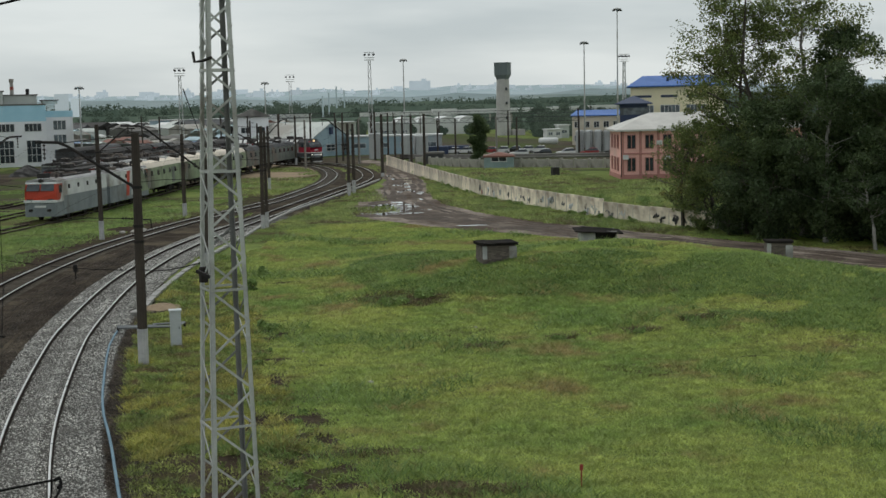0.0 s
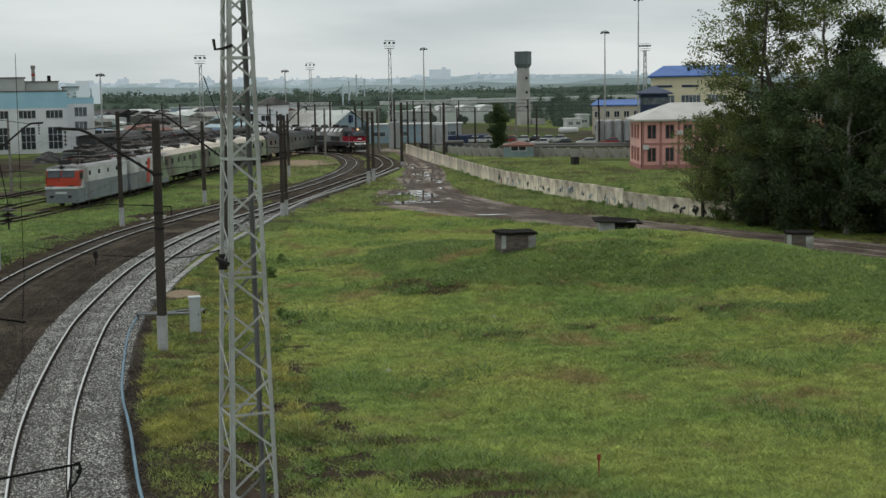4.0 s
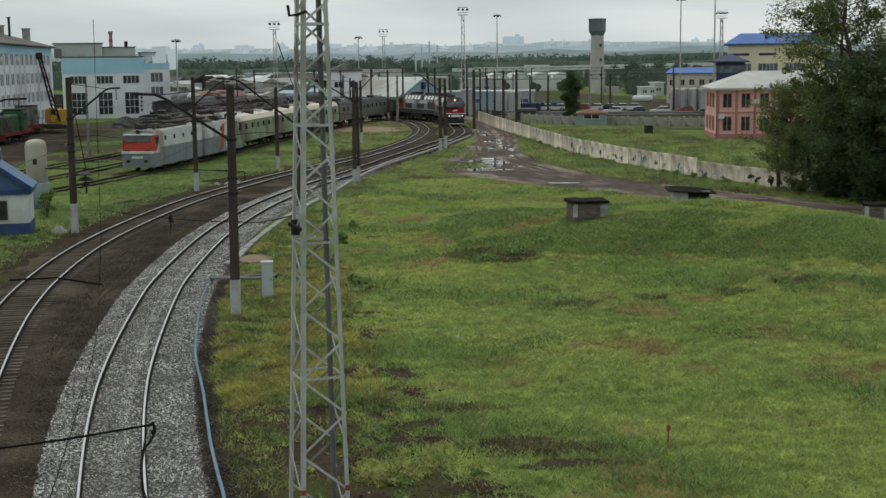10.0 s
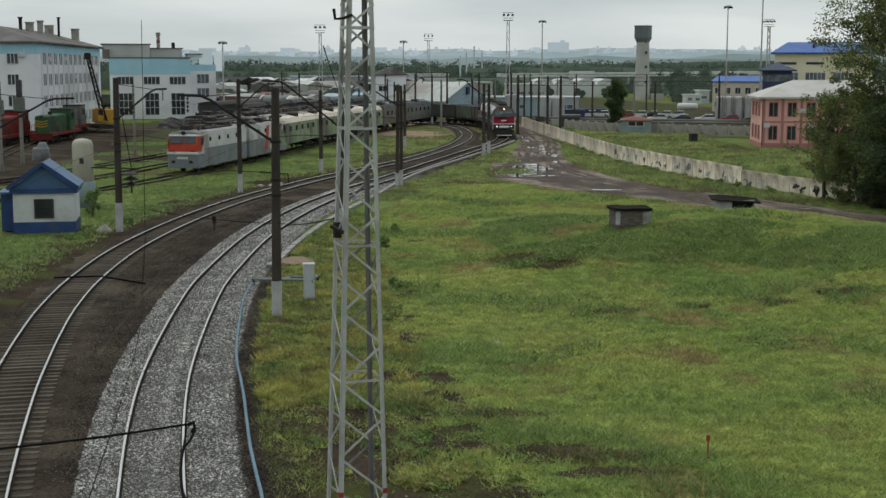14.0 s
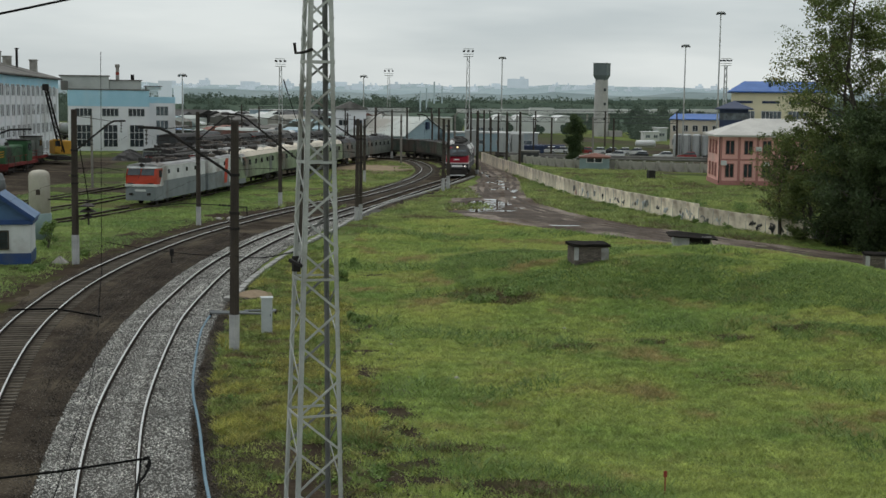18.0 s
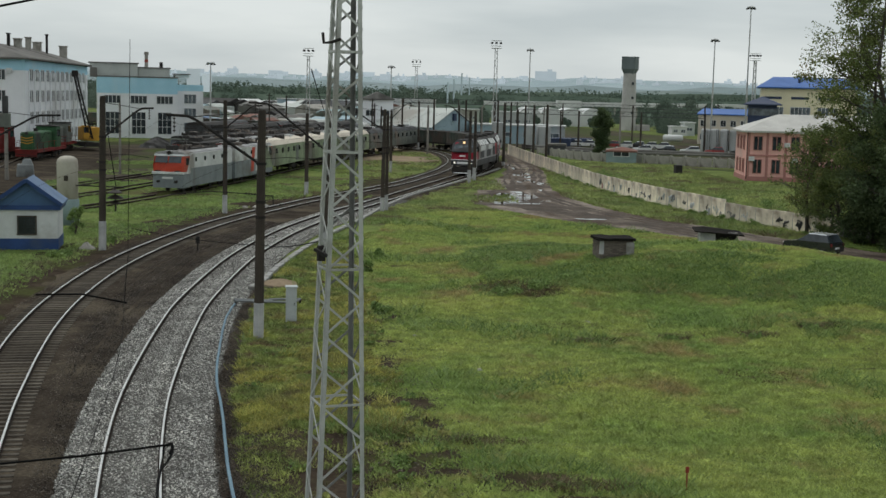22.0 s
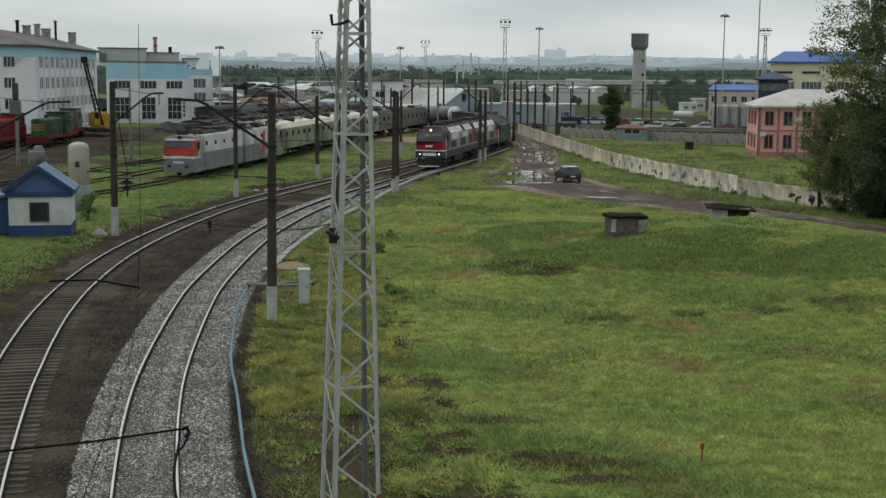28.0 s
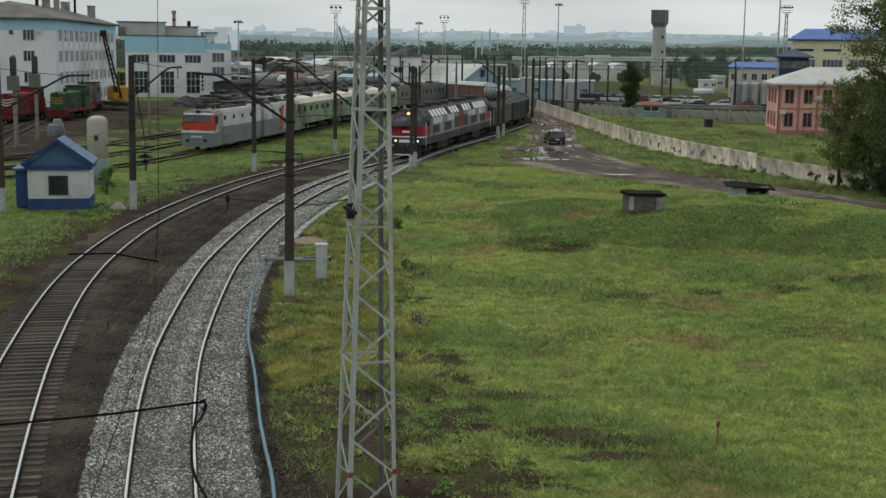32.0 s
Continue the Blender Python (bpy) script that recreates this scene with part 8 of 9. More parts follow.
# ---- trees ----
def leaf_cloud(centres, radii, count, size, seed, flat=0.7):
    """Many small leaves scattered in clumps; returns vertices and quads."""
    r = np.random.RandomState(seed)
    k = r.randint(0, len(centres), count)
    d = r.normal(size=(count, 3))
    d /= np.linalg.norm(d, axis=1)[:, None]
    rad = np.asarray(radii)[k] * r.uniform(0.15, 1.0, count) ** 0.6
    c = np.asarray(centres)[k] + d * rad[:, None] * (1, 1, flat)
    a = r.normal(size=(count, 3))
    a /= np.linalg.norm(a, axis=1)[:, None]
    b = np.cross(a, r.normal(size=(count, 3)))
    b /= np.linalg.norm(b, axis=1)[:, None]
    s = r.uniform(0.55, 1.25, count)[:, None] * size
    v = np.stack([c - a * s, c + b * s * 0.55, c + a * s, c - b * s * 0.55], 1).reshape(-1, 3)
    return v, np.arange(count * 4).reshape(-1, 4)


def tree(x, y, height, crown, seed, leaf, bark, leaves=9000, low=0.2, size=0.16, label="", sparse=1.0, lean=0.0):
    rng = random.Random(seed)
    t = thing("tree", label, "tree", pose(x, y, float(land_z(x, y)) - 0.1, 0, 0, rng.uniform(0, 360)), "trees beside the road")
    pts = [Vector((0, 0, 0))]
    for k in range(1, 9):
        pts.append(Vector((rng.uniform(-0.25, 0.25) * k * 0.3 + lean * k, rng.uniform(-0.25, 0.25) * k * 0.3, height * 0.93 * k / 8)))
    b = Build()
    r0 = 0.012 * height + 0.06
    b.tube(pts, r0, 8, 0.03)
    part("trunk", b, bark, t)
    limbs, centres, radii = Build(), [], []
    n = int(15 + height * 1.1)
    for i in range(n):
        f = low + (0.97 - low) * (i + rng.random()) / n
        p = pts[0].lerp(pts[-1], f)
        k = min(7, int(f * 8))
        p = pts[k].lerp(pts[k + 1], f * 8 - k) if k < 8 else p
        prof = math.sin(math.pi * min(1, (f - low * 0.5) / (1.05 - low * 0.5)) ** 0.75) ** 0.7
        ln = crown * max(0.22, prof) * rng.uniform(0.6, 1.1)
        a = rng.uniform(0, 6.2832)
        up = rng.uniform(0.25, 0.8)
        d = Vector((math.cos(a), math.sin(a), up)).normalized()
        mid = p + d * ln * 0.55
        tip = p + d * ln + Vector((0, 0, rng.uniform(-0.1, 0.25) * ln))
        limbs.tube([p, mid, tip], r0 * 0.32 * (1.1 - f), 5, 0.012, caps=False)
        for j in range(5):
            c = p.lerp(tip, rng.uniform(0.4, 1.08)) + Vector((rng.gauss(0, 1), rng.gauss(0, 1), rng.gauss(0, 0.7))) * ln * 0.16
            centres.append(tuple(c))
            radii.append(rng.uniform(0.35, 0.85) * (0.45 + crown * 0.11) * sparse * 1.3)
            limbs.tube([p.lerp(tip, 0.5), c], 0.02, 4, 0.006, caps=False)
    part("branching", limbs, bark, t)
    v, f = leaf_cloud(centres, radii, leaves, size, seed)
    part("crown", raw_mesh("crown", v, f, leaf), None, t, "uneven leafy crown")
    return t


L1, L2, L3 = "tall poplar with a loose airy dark green crown", "dense dark willow beside the mud road", "bushy low tree with drooping leaves"
tree(35.0, 98.0, 22.5, 6.4, 1, M_LEAF, M_BARK, 24000, 0.08, 0.11, L1, 1.1)
tree(38.6, 95.5, 21.0, 5.6, 2, M_LEAF, M_BIRCH, 20000, 0.08, 0.115, L1, 1.15)
tree(36.0, 101.5, 18.5, 5.0, 3, M_LEAF, M_BARK, 20000, 0.08, 0.115, L1, 1.1)
tree(34.4, 105.0, 9.2, 3.8, 4, M_LEAF, M_BARK, 9000, 0.04, 0.10, L3, 1.1)
tree(33.6, 106.5, 9.4, 3.4, 14, M_LEAF, M_BARK, 5200, 0.1, 0.10, L3, 0.95)
tree(31.9, 104.6, 8.2, 2.5, 24, M_LEAF, M_BARK, 3200, 0.12, 0.09, L3, 0.85)
tree(32.6, 100.6, 5.6, 2.5, 25, M_LEAF, M_BARK, 8000, 0.02, 0.09, L3, 1.1)
tree(33.4, 97.4, 4.6, 2.3, 26, M_LEAFDARK, M_BARK, 8000, 0.02, 0.09, L3, 1.2)
tree(35.2, 97.5, 8.4, 3.4, 16, M_LEAFDARK, M_BARK, 24000, 0.02, 0.11, L2, 1.4)
tree(35.2, 92.9, 10.5, 4.2, 5, M_LEAFDARK, M_BARK, 28000, 0.02, 0.11, L2, 1.4)
tree(37.9, 89.6, 13.5, 4.2, 6, M_LEAFDARK, M_BIRCH, 30000, 0.02, 0.11, L2, 1.4)
tree(41.0, 86.4, 12.5, 4.0, 7, M_LEAFDARK, M_BARK, 26000, 0.02, 0.11, L2, 1.4)
tree(44.5, 83.5, 11.0, 4.4, 8, M_LEAFDARK, M_BARK, 24000, 0.02, 0.11, L2, 1.4)
tree(48.5, 80.5, 11.5, 4.6, 9, M_LEAFDARK, M_BARK, 20000, 0.02, 0.11, L2, 1.4)
tree(41.2, 95.0, 17.0, 4.8, 10, M_LEAFDARK, M_BARK, 24000, 0.06, 0.12, L2, 1.3)
tree(45.0, 92.0, 12.0, 5.0, 11, M_LEAF, M_BARK, 18000, 0.05, 0.12, L1, 1.2)
tree(39.4, 84.6, 7.0, 2.0, 12, M_LEAFDARK, M_BIRCH, 6000, 0.3, 0.09, "slender young birch beside the road", 0.9, 0.12)
tree(52.0, 87.0, 13.0, 5.0, 13, M_LEAF, M_BARK, 16000, 0.05, 0.12, L1, 1.2)
tree(32.8, 231.5, 9.4, 2.1, 15, M_LEAFDARK, M_BARK, 17000, 0.01, 0.15, "dense narrow dark green tree in the yard", 1.4)

for i, (x, y, h_) in enumerate([(36.5, 97.0, 4.5), (38.4, 93.2, 4.0), (40.5, 90.5, 4.5), (43.0, 88.0, 4.2), (45.8, 86.6, 4.6), (49.0, 84.5, 4.4), (52.0, 83.0, 5.0), (43.5, 96.5, 6.0), (48.0, 93.0, 6.0), (54.0, 93.0, 7.0), (56.0, 86.0, 6.0), (39.5, 100.0, 6.0)]):
    tree(x, y, h_, 3.4, 40 + i, M_LEAFDARK, M_BARK, 9000, 0.0, 0.13, "low dense thicket under the roadside trees", 1.6)


def bush(x, y, r, h, seed, leaf, count=500, label="low weedy green bush in the grass", leaf_size=0.09):
    rng = random.Random(seed)
    t = thing("bush", label, "bush", pose(x, y, float(land_z(x, y))), "bushes and weeds")
    cs = [(rng.uniform(-r, r) * 0.7, rng.uniform(-r, r) * 0.7, rng.uniform(0.1, 0.75) * h) for _ in range(9)]
    st = Build()
    for c in cs:
        st.tube([(0, 0, 0), c], 0.02, 4, 0.008)
    part("stalk", st, M_BARK, t)
    v, f = leaf_cloud(cs, [0.45 * r] * 9, count, leaf_size, seed)
    v[:, 2] = np.maximum(v[:, 2], 0.02)
    part("foliage", raw_mesh("foliage", v, f, leaf), None, t)


rng = random.Random(5)
for i in range(46):
    k = rng.randint(8, len(FENCELINE) - 60)
    p = FENCELINE[k] + np.array([fh[k][1], -fh[k][0]]) * rng.uniform(0.6, 5.0)
    bush(p[0], p[1], rng.uniform(0.5, 1.4), rng.uniform(0.5, 1.7), 100 + i, M_WEED, 420, "rank weed bush behind the concrete fence")
for i in range(26):
    k = rng.randint(8, len(FENCELINE) - 200)
    p = FENCELINE[k] - np.array([fh[k][1], -fh[k][0]]) * rng.uniform(0.4, 1.1)
    bush(p[0], p[1], rng.uniform(0.3, 0.6), rng.uniform(0.3, 0.7), 200 + i, M_WEED, 220, "weeds along the foot of the fence")
for i, (x, y, r_, h_) in enumerate([(35.5, 113.0, 1.6, 2.8), (33.4, 121.0, 1.3, 1.9), (31.0, 130.0, 1.2, 1.5), (28.6, 141.0, 1.1, 1.3), (-1.6, 62.0, 0.5, 0.6), (-24.0, 92.0, 0.6, 2.6), (-24.4, 93.5, 0.6, 2.2), (6.6, 68.0, 0.9, 0.35), (8.5, 70.5, 0.8, 0.3), (5.0, 67.0, 0.8, 0.3), (-20.5, 87.5, 0.5, 0.5), (-22.0, 80.0, 0.8, 0.35), (-2.7, 76.0, 0.4, 0.8), (-2.2, 83.0, 0.4, 0.7)]):
    bush(x, y, r_, h_, 300 + i, M_WEED, 700)


rng = random.Random(19)
for i in range(70):
    y = rng.uniform(28.5, 58)
    x = float(np.interp(y, [28, 40, 62], [0.2, -1.4, -3.4])) + rng.gauss(0, 1.5)
    if x < float(np.interp(y, LINE_A[:300, 1], LINE_A[:300, 0])) + 3.6:
        continue
    bush(x, y, rng.uniform(0.18, 0.42), rng.uniform(0.1, 0.26), 400 + i, rng.choice((M_WEED, M_WEED, M_GRASS, M_SCRUB)), rng.randint(70, 150), "leafy weed clump on the bare soil", 0.055)


for i, (x, y, r_, h_) in enumerate([(-0.5, 32.0, 0.4, 0.3), (0.1, 32.5, 0.45, 0.34), (0.6, 32.1, 0.4, 0.28), (-0.1, 31.5, 0.35, 0.25), (0.9, 33.0, 0.35, 0.25), (-0.7, 33.0, 0.3, 0.22), (15.0, 56.3, 0.5, 0.25), (18.0, 58.0, 0.6, 0.3), (11.3, 55.8, 0.45, 0.2), (7.0, 68.9, 0.9, 0.45), (4.2, 70.6, 1.0, 0.4)]):
    bush(x, y, r_, h_, 500 + i, M_GRASS if y < 40 else M_WEED, 260, "leafy green weed clump in the meadow", 0.06)


# woods beyond the yard: many leaf clumps
def woods(name, boxes, count, size, seed, label):
    r = np.random.RandomState(seed)
    cs, rd = [], []
    for x0, x1, y0, y1, h in boxes:
        n = max(6, int((x1 - x0) * (y1 - y0) / 60))
        for _ in range(n):
            hh = h * r.uniform(0.55, 1.05)
            x, y = r.uniform(x0, x1), r.uniform(y0, y1)
            for z in (0.2, 0.5, 0.8):
                cs.append((x + r.uniform(-1, 1), y + r.uniform(-1, 1), hh * z))
                rd.append(hh * (0.32 if z < 0.7 else 0.22))
    v, f = leaf_cloud(cs, rd, count, size, seed, 0.9)
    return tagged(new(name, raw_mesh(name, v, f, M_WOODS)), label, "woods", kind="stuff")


# M_WOODS brings painted haze: lifted colour and a faint glow
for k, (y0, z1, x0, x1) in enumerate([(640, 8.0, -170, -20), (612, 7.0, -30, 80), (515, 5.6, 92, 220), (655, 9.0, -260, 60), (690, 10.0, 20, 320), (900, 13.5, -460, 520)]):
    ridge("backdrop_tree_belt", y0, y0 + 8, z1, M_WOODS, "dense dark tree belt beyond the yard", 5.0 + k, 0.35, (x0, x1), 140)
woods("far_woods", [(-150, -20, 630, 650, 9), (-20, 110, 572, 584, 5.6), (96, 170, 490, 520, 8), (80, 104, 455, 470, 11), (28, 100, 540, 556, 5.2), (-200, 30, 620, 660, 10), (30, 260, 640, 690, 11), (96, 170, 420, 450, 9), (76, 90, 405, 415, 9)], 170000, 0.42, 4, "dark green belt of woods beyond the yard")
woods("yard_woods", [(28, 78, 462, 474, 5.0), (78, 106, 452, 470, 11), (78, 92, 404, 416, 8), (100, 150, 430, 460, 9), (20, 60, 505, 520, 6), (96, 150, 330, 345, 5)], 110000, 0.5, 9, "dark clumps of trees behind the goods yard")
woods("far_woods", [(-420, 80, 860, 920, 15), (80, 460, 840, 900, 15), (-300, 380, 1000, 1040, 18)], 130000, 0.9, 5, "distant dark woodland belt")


# ---- grass ----
A_C, B_C, R_C, C_C = LINE_A[::10], LINE_B[::10], ROADLINE[::8], LINE_C[::10]


def blades(name, n, xr, yr, keep, height, width, mat, label, seed, power=1.0, per=3, far_scale=40.0):
    """A field of grass tufts: n places, thinned by keep(), thicker where nearer."""
    r = np.random.RandomState(seed)
    y = yr[0] * (yr[1] / yr[0]) ** (r.uniform(0, 1, n) ** power)
    x = r.uniform(0, 1, n) * (xr[1] - xr[0]) + xr[0]
    ok = keep(x, y)
    x, y = x[ok], y[ok]
    m = len(x)
    x, y = np.repeat(x, per), np.repeat(y, per)
    sc = np.clip(y / far_scale, 0.8, 3.0)
    x = x + r.normal(0, 0.07, m * per) * sc
    y = y + r.normal(0, 0.07, m * per) * sc
    z = land_z(x, y)
    h = height * r.uniform(0.5, 1.3, m * per) * sc ** 0.2 * (1 + 0.3 * rough_noise(x, y, 0.5, 2.0) + 0.4 * rough_noise(x, y, 2.2, 7.0))
    w = width * r.uniform(0.7, 1.3, m * per) * sc ** 0.8
    a = r.uniform(0, 6.2832, m * per)
    lean = r.normal(0, 1.0, (m * per, 2)) * h[:, None]
    ca, sa = np.cos(a) * w, np.sin(a) * w
    v = np.stack([np.stack([x - ca, y - sa, z - 0.01], 1), np.stack([x + ca, y + sa, z - 0.01], 1), np.stack([x + lean[:, 0], y + lean[:, 1], z + h], 1)], 1).reshape(-1, 3)
    return tagged(new(name, raw_mesh(name, v, np.arange(m * per * 3).reshape(-1, 3), mat)), label, "grass", kind="stuff")


SCATTER = np.random.RandomState(6)


def soil_mask(x, y, grow=1.0):
    bare = np.zeros(np.shape(x), bool)
    for sx, sy, lx, ly, rz in SOIL:
        c, s = math.cos(radians(rz)), math.sin(radians(rz))
        u, v = (x - sx) * c + (y - sy) * s, -(x - sx) * s + (y - sy) * c
        bare |= (u / lx) ** 2 + (v / ly) ** 2 < grow * (0.25 + 1.6 * SCATTER.uniform(0, 1, np.shape(x)))
    return bare


def in_view(x, y):
    return (x > -0.40 * y) & (x < 0.52 * y)


def meadow(x, y):
    da, _ = seg_dist(x, y, A_C)
    dr, at = seg_dist(x, y, R_C)
    right = x > np.interp(y, LINE_A[:520, 1], LINE_A[:520, 0])
    edge = np.interp(y, [20, 50, 80, 115, 130, 200], [2.9, 3.0, 3.0, 2.7, 2.6, 2.6]) + 0.25 * rough_noise(x, y, 0.9)
    wr = np.interp(at, [0, 12, 17, 20, 24, 28, 35, 52], [3.6, 3.5, 3.7, 6.0, 8.9, 7.4, 4.6, 3.4]) + 0.5 * rough_noise(x, y, 0.4, 3.0)
    return right & (da > edge) & (dr > wr) & ~soil_mask(x, y, 0.5) & (((x + 7.4) / 1.0) ** 2 + ((y - 70.3) / 1.9) ** 2 > 0.9) & in_view(x, y) & (y < 150)


def scrub(x, y):
    """The rough strip between the ballast and the meadow proper."""
    return x < np.interp(y, [26, 40, 62, 90, 130], [1.0, -0.2, -2.2, -4.6, 2.0]) + 0.8 * rough_noise(x, y, 0.35, 1.0)


def far_rough(x, y):
    """Worn brownish grass between trough and road."""
    return (y > 92) & (rough_noise(x, y, 0.25, 6.0) * 0.8 + (y - 118) * 0.05 + (3 - x) * 0.05 > 0.0)


blades("meadow_grass", 560000, (-12, 44), (26, 150), lambda x, y: meadow(x, y) & ~scrub(x, y) & ~far_rough(x, y), 0.105, 0.021, M_GRASS, "patchy short green meadow grass", 11, 1.0)
blades("tall_grass", 9000, (-1, 5), (28, 37), lambda x, y: ((((x + 0.05) / 1.0) ** 2 + ((y - 32.4) / 0.9) ** 2 + 0.6 * rough_noise(x, y, 1.1) < 0.8) | (((x - 3.4) / 1.3) ** 2 + ((y - 29.6) / 0.8) ** 2 < 1)) & (rough_noise(x, y, 1.6, 2.0) > -0.35), 0.2, 0.016, M_GRASS, "tufts of taller bright green grass", 41)
blades("rough_grass", 90000, (-12, 16), (90, 150), lambda x, y: meadow(x, y) & far_rough(x, y), 0.12, 0.022, M_FIELD, "worn brownish rough grass beside the trough", 21, 1.0)
blades("scrub_weeds", 170000, (-10, 3), (26, 95), lambda x, y: meadow(x, y) & scrub(x, y) & (SCATTER.uniform(0, 1, np.shape(x)) < np.interp(y, [26, 30, 33, 37, 43, 95], [0.05, 0.08, 0.16, 0.4, 1, 1]) * np.where(rough_noise(x, y, 0.55, 2.0) < 0.35, 1, 0.35)), 0.13, 0.022, M_SCRUB, "dark weedy scrub beside the ballast", 22, 1.0)
blades("tall_weeds", 60000, (-12, 30), (26, 110), lambda x, y: meadow(x, y) & ~(scrub(x, y) & (y < 38)) & (rough_noise(x, y, 0.33, 5.0) > 0.38), 0.30, 0.02, M_WEED, "taller rank green weeds in patches", 12)
blades("slope_weeds", 150000, (2, 40), (42, 84), lambda x, y: meadow(x, y) & (land_z(x, y) > 0.45) & (land_z(x, y) < 1.62) & ((x - 20) * 0.62 + (y - 76) * 0.79 < 0) & (rough_noise(x, y, 0.3, 7.0) > -0.45), 0.17, 0.02, M_WEED, "darker weeds on the mound's slope", 18)
blades("dry_grass", 90000, (-10, 3), (26, 80), lambda x, y: meadow(x, y) & scrub(x, y) & (rough_noise(x, y, 0.4, 11.0) > 0.05) & (y > 37.5 + 2 * rough_noise(x, y, 0.6, 3.0)), 0.2, 0.018, M_DRYGRASS, "yellowing rough grass beside the ballast", 13)

DEADPATCH = [(8.0, 55.3, 1.2, 0.4), (15.3, 56.9, 0.9, 0.4), (18.8, 58.4, 1.1, 0.5), (11.6, 56.3, 0.7, 0.3), (6.0, 67.8, 1.5, 1.5), (4.4, 69.2, 1.3, 0.9), (5.0, 34.0, 1.5, 0.5), (2.0, 38.4, 1.6, 0.5)]


def dead(x, y):
    d = np.full(np.shape(x), 9.0)
    for cx, cy, a, c in DEADPATCH:
        d = np.minimum(d, ((x - cx) / a) ** 2 + ((y - cy) / c) ** 2)
    return d + 0.9 * rough_noise(x, y, 1.2) + SCATTER.uniform(-0.8, 0.8, np.shape(x)) < 0.75


blades("dead_weeds", 170000, (0, 21), (31, 72), dead, 0.17, 0.02, M_DEAD, "brown dead weeds over a burrow in the mound", 31)
blades("dead_weeds", 60000, (-2, 30), (40, 72), lambda x, y: meadow(x, y) & (rough_noise(x, y * 2.4, 0.16, 14.0) > 0.74) & (SCATTER.uniform(0, 1, np.shape(x)) < 0.6), 0.1, 0.02, M_DEAD, "streaks of brown dead grass in the meadow", 32)


def left_side(x, y):
    db, _ = seg_dist(x, y, B_C)
    left = x < np.interp(y, LINE_B[:520, 1], LINE_B[:520, 0])
    dc, _ = seg_dist(x, y, C_C)
    dd, _ = seg_dist(x, y, DEPOTLINE[::10])
    hut = (np.abs(x + 25.2) < 2.7) & (np.abs(y - 84.6) < 1.9)
    return left & (SCATTER.uniform(0, 1, np.shape(x)) < np.clip((db - 2.6) / 2.2, 0.12, 1)) & (db > 2.9 + 0.5 * rough_noise(x, y, 0.5)) & in_view(x, y) & ~hut & (rough_noise(x, y, 0.16, 9.0) + 0.5 * rough_noise(x, y, 0.7, 4.0) > np.interp(y, [45, 90, 135, 190], [-0.45, -0.55, -0.3, 0.35])) & (dc > 0.9) & (dd > np.interp(y, [116, 140, 165, 190], [4.0, 8.0, 12.0, 12.0]) + 1.5 * rough_noise(x, y, 0.3, 5.0))


blades("verge_grass", 175000, (-60, -6), (44, 190), left_side, 0.13, 0.02, M_VERGE, "green grass verge beyond the older track", 14, 0.9)


def behind_fence(x, y):
    d, _ = seg_dist(x, y, FENCELINE[::12])
    side = x > np.interp(y, FENCELINE[::-1][::4, 1][np.argsort(FENCELINE[::-1][::4, 1])], FENCELINE[::-1][::4, 0][np.argsort(FENCELINE[::-1][::4, 1])])
    house = (x > 42) & (y > 170)
    return side & (d > 0.3) & in_view(x, y) & ~house & (y < 212)


blades("field_grass", 60000, (16, 80), (104, 212), behind_fence, 0.2, 0.03, M_FIELD, "rough grass field behind the concrete fence", 15, 0.8)


def fence_strip(x, y):
    d, _ = seg_dist(x, y, FENCELINE[::12])
    dr, at = seg_dist(x, y, R_C)
    return (d > 0.15) & (d < 7.0) & (dr > np.interp(at, [0, 10, 17, 24, 32, 52], [5.0, 4.6, 2.9, 3.5, 3.0, 2.1]) + 0.4 * rough_noise(x, y, 0.6))


blades("verge_grass", 70000, (14, 42), (98, 240), fence_strip, 0.22, 0.025, M_FIELD, "strip of grass between road and fence", 16, 0.9)
blades("inner_curve_grass", 14000, (-12, 10), (128, 235), lambda x, y: (seg_dist(x, y, A_C)[0] > 2.6) & (seg_dist(x, y, B_C)[0] > 2.4) & (rough_noise(x, y, 0.12, 1.0) > 0.0), 0.2, 0.035, M_FIELD, "thin grass between the curving tracks", 17, 0.8)

# ---- ballast stones and sleepers ----
def stones(name, line, n, half, z, size, mat, label, seed, k0=40, k1=240):
    r = np.random.RandomState(seed)
    hd = headings(line)
    k = (k0 + (k1 - k0) * r.uniform(0, 1, n) ** 1.5).astype(int)
    u = r.uniform(-half, half, n)
    keep = np.abs(np.abs(u) - 0.795) > 0.07
    k, u = k[keep], u[keep]
    n = len(k)
    c = line[k] + np.stack([-hd[k][:, 1], hd[k][:, 0]], 1) * u[:, None] + hd[k] * r.uniform(0, 0.5, n)[:, None]
    u = np.where(u > half * 0.83, u - half, u)
    c = line[k] + np.stack([-hd[k][:, 1], hd[k][:, 0]], 1) * u[:, None] + hd[k] * r.uniform(0, 0.5, n)[:, None]
    zz = z - np.clip((np.abs(u) - 1.75) * 0.1, 0, 0.06)
    s = size * r.uniform(0.6, 1.5, n)[:, None, None]
    v = r.normal(size=(n, 4, 3))
    v /= np.linalg.norm(v, axis=2)[:, :, None]
    v = v * s * (1, 1, 0.8) + np.concatenate([c, zz[:, None]], 1)[:, None, :]
    base = np.arange(n)[:, None] * 4
    f = np.concatenate([base + np.array(t) for t in ((0, 1, 2), (0, 3, 1), (1, 3, 2), (2, 3, 0))])
    return tagged(new(name, raw_mesh(name, v.reshape(-1, 3), f, mat)), label, "ballast", kind="stuff")


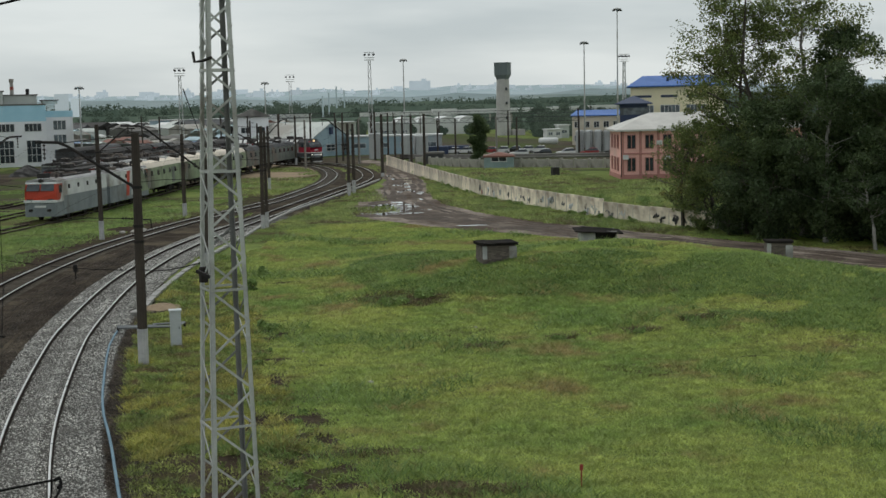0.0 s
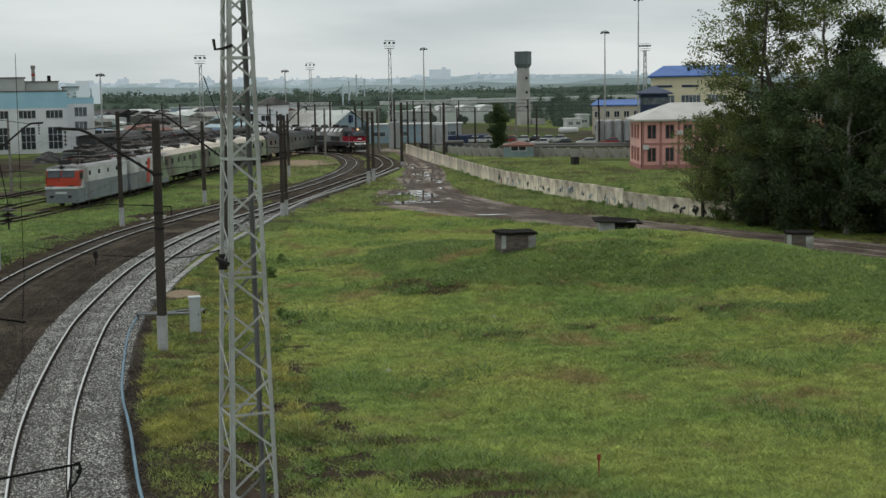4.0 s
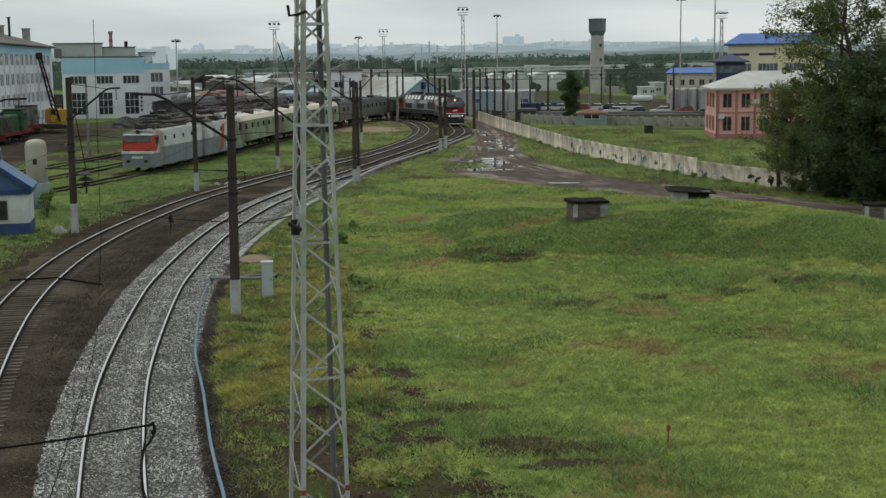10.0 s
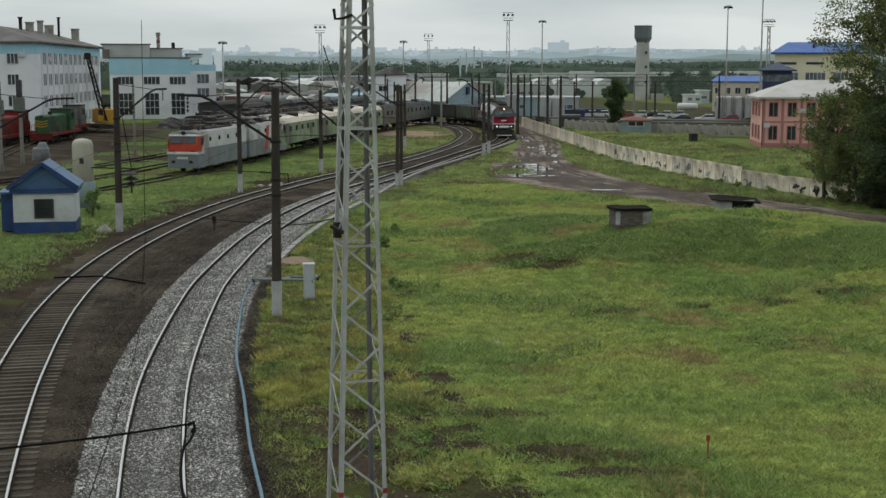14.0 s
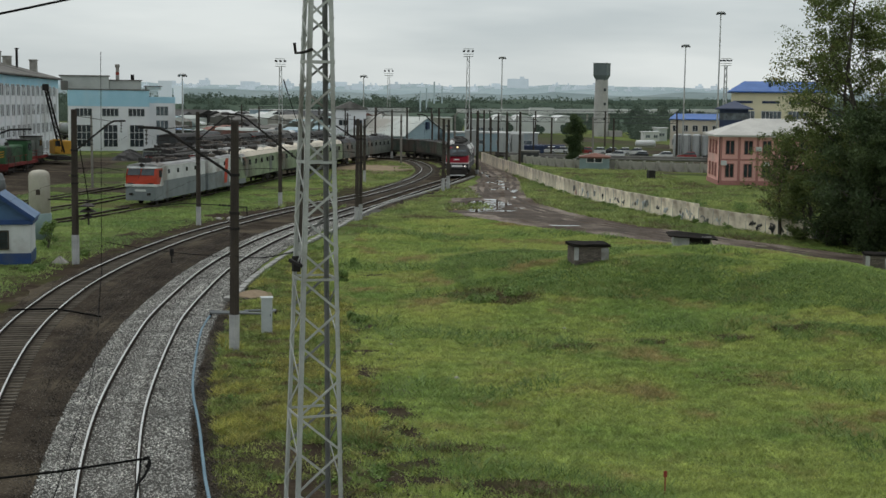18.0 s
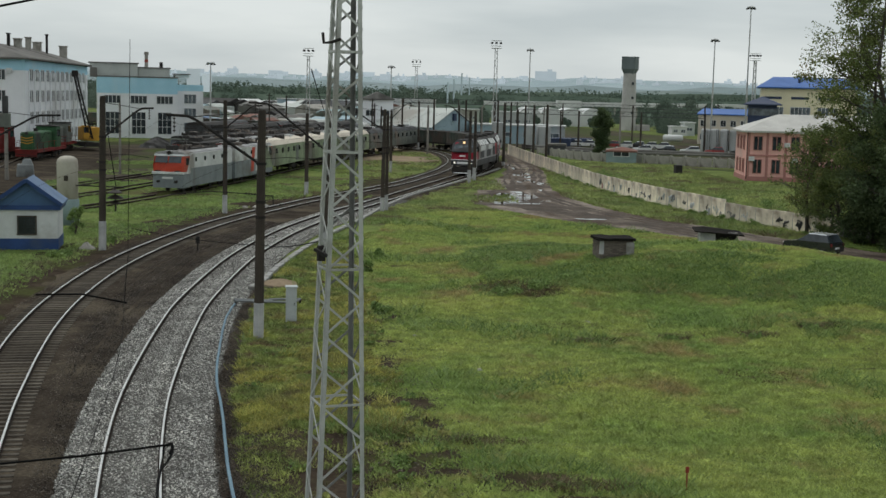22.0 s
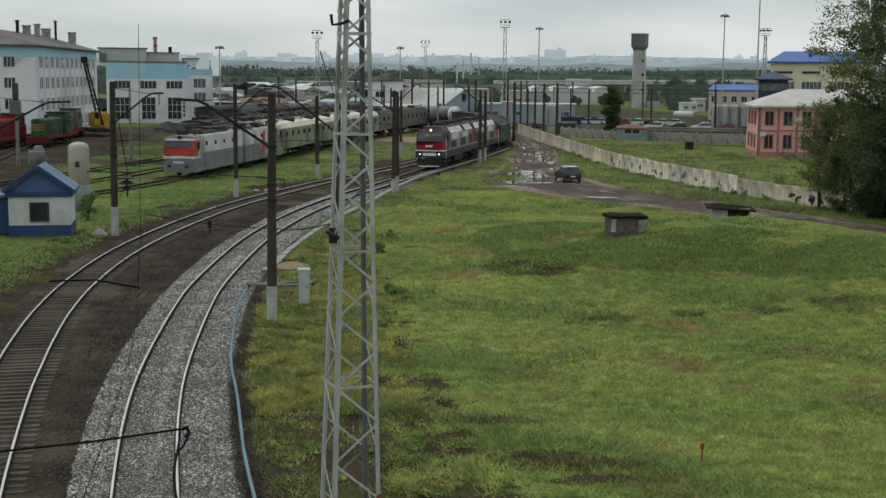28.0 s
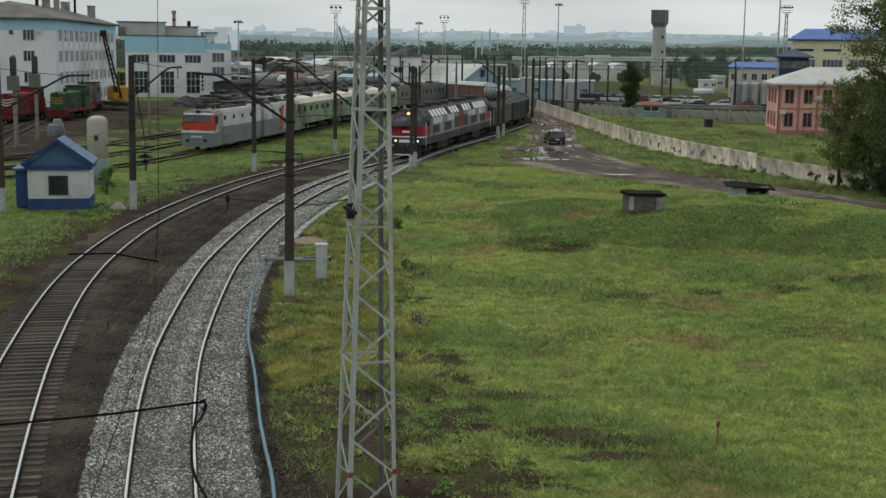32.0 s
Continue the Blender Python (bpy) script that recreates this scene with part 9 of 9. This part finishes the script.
stones("ballast_stones", LINE_A, 150000, 2.3, 0.075, 0.043, M_STONE, "loose light grey crushed stone ballast", 1)
stones("trackside_pebbles", beside(LINE_A, -3.0), 26000, 0.9, 0.035, 0.032, M_OLDSTONE, "small brown pebbles on the dark soil beside the ballast", 3, 44, 150)
stones("trackside_pebbles", beside(LINE_A, 3.6), 60000, 1.7, 0.03, 0.03, M_OLDSTONE, "small brown pebbles on the oily soil between the tracks", 4, 44, 210)
stones("old_ballast_stones", LINE_B, 80000, 3.9, 0.022, 0.04, M_OLDSTONE, "dark oily crushed stone around the older track", 2)

b = Build()
b.loft([[(-1.35, -0.13, -0.06), (1.35, -0.13, -0.06), (1.35, 0.13, -0.06), (-1.35, 0.13, -0.06)], [(-1.34, -0.1, 0.035), (1.34, -0.1, 0.035), (1.34, 0.1, 0.035), (-1.34, 0.1, 0.035)]])
sleeper_mesh = b.mesh("sleeper")
sleeper_mesh.materials.append(M_SLEEPER)
hb = headings(LINE_B)
sb = np.arange(len(LINE_B)) * 0.5
rest_v, rest_f = [], []
rs = random.Random(4)
for k in range(420):
    s = 22.0 + k * 0.545
    x, y = float(np.interp(s, sb, LINE_B[:, 0])), float(np.interp(s, sb, LINE_B[:, 1]))
    i = min(len(hb) - 1, int(s * 2))
    a = math.degrees(math.atan2(hb[i][1], hb[i][0])) - 90 + rs.uniform(-0.8, 0.8)
    m = pose(x, y, 0.052 + rs.uniform(-0.012, 0.008), 0, 0, a)
    if k < 290:
        o = new("sleeper", sleeper_mesh)
        o.parent = track_b
        o.matrix_world = m
    else:
        rest_f += [tuple(j + len(rest_v) for j in f.vertices) for f in sleeper_mesh.polygons]
        rest_v += [m @ v.co for v in sleeper_mesh.vertices]
o = part("far_sleepers", Build().add(rest_v, rest_f), M_SLEEPER, track_b)
o["kind"] = "stuff"


# litter of stones and clods on the bare ground
rr = np.random.RandomState(9)
n = 4500
y = 27 + 40 * rr.uniform(0, 1, n) ** 2
x = np.interp(y, [27, 40, 67], [1.5, -0.2, -2.0]) + rr.normal(0, 1.3, n)
c = np.stack([x, y, land_z(x, y) + 0.03], 1)
v = rr.normal(size=(n, 4, 3)) * 0.03 + c[:, None, :]
f = np.concatenate([np.arange(n)[:, None] * 4 + np.array(t) for t in ((0, 1, 2), (0, 3, 1), (1, 3, 2), (2, 3, 0))])
tagged(new("ground_litter", raw_mesh("ground_litter", v.reshape(-1, 3), f, M_OLDSTONE)), "scattered dark clods and small stones", "litter", kind="stuff")
# ---- what moves ----
def motions():
    """The freight train comes round the curve; a car drives off along the mud road."""
    keys = [(0.0, 255.5), (3.0, 249.5), (6.0, 240.8), (9.0, 226.5), (11.0, 214.8), (13.0, 204.2), (15.0, 197.0), (19.0, 183.3), (23.0, 167.2), (25.5, 156.4), (28.0, 145.2), (30.0, 136.0), (32.0, 126.5)]
    s_all = np.arange(len(LINE_A)) * 0.5

    def at(s):
        return Vector((float(np.interp(s, s_all, LINE_A[:, 0])), float(np.interp(s, s_all, LINE_A[:, 1])), 0.24))
    back = 0.0
    for i, (v, length) in enumerate(TRAIN):
        rows = []
        for t in range(33):
            nose = float(np.interp(t, [k[0] for k in keys], [k[1] for k in keys])) + back
            p, q = at(nose + length * 0.22), at(nose + length * 0.78)
            c, d = (p + q) / 2, p - q
            turn = math.degrees(math.atan2(d.y, d.x)) - 90 + (180 if i == 1 else 0)
            rows.append((float(t), pose(c.x, c.y, c.z, 0, 0, turn)))
        walk(v, rows)
        back += length
    road = [(0.0, 58.0, 55.0), (14.0, 57.4, 55.9), (17.0, 50.5, 65.5), (19.0, 40.0, 77.0), (20.0, 34.8, 82.4), (21.0, 30.8, 86.8), (22.0, 27.9, 89.8), (22.5, 26.6, 91.9), (23.0, 25.1, 94.9), (23.5, 23.6, 98.6), (24.0, 22.0, 102.2), (24.5, 20.7, 105.0), (25.0, 19.4, 108.0), (25.5, 18.3, 112.2), (26.5, 16.4, 119.5), (28.0, 14.1, 129.6), (29.0, 13.6, 134.5), (30.0, 13.5, 139.6), (31.0, 13.2, 144.6), (32.0, 12.6, 149.4)]
    rows = []
    for k, (t, x, y) in enumerate(road):
        a, b_ = road[max(0, k - 1)], road[min(len(road) - 1, k + 1)]
        rows.append((t, pose(x, y, 0.035, 0, 0, math.degrees(math.atan2(b_[2] - a[2], b_[1] - a[1])) - 90)))
    walk(MOVING_CAR, rows)


motions()
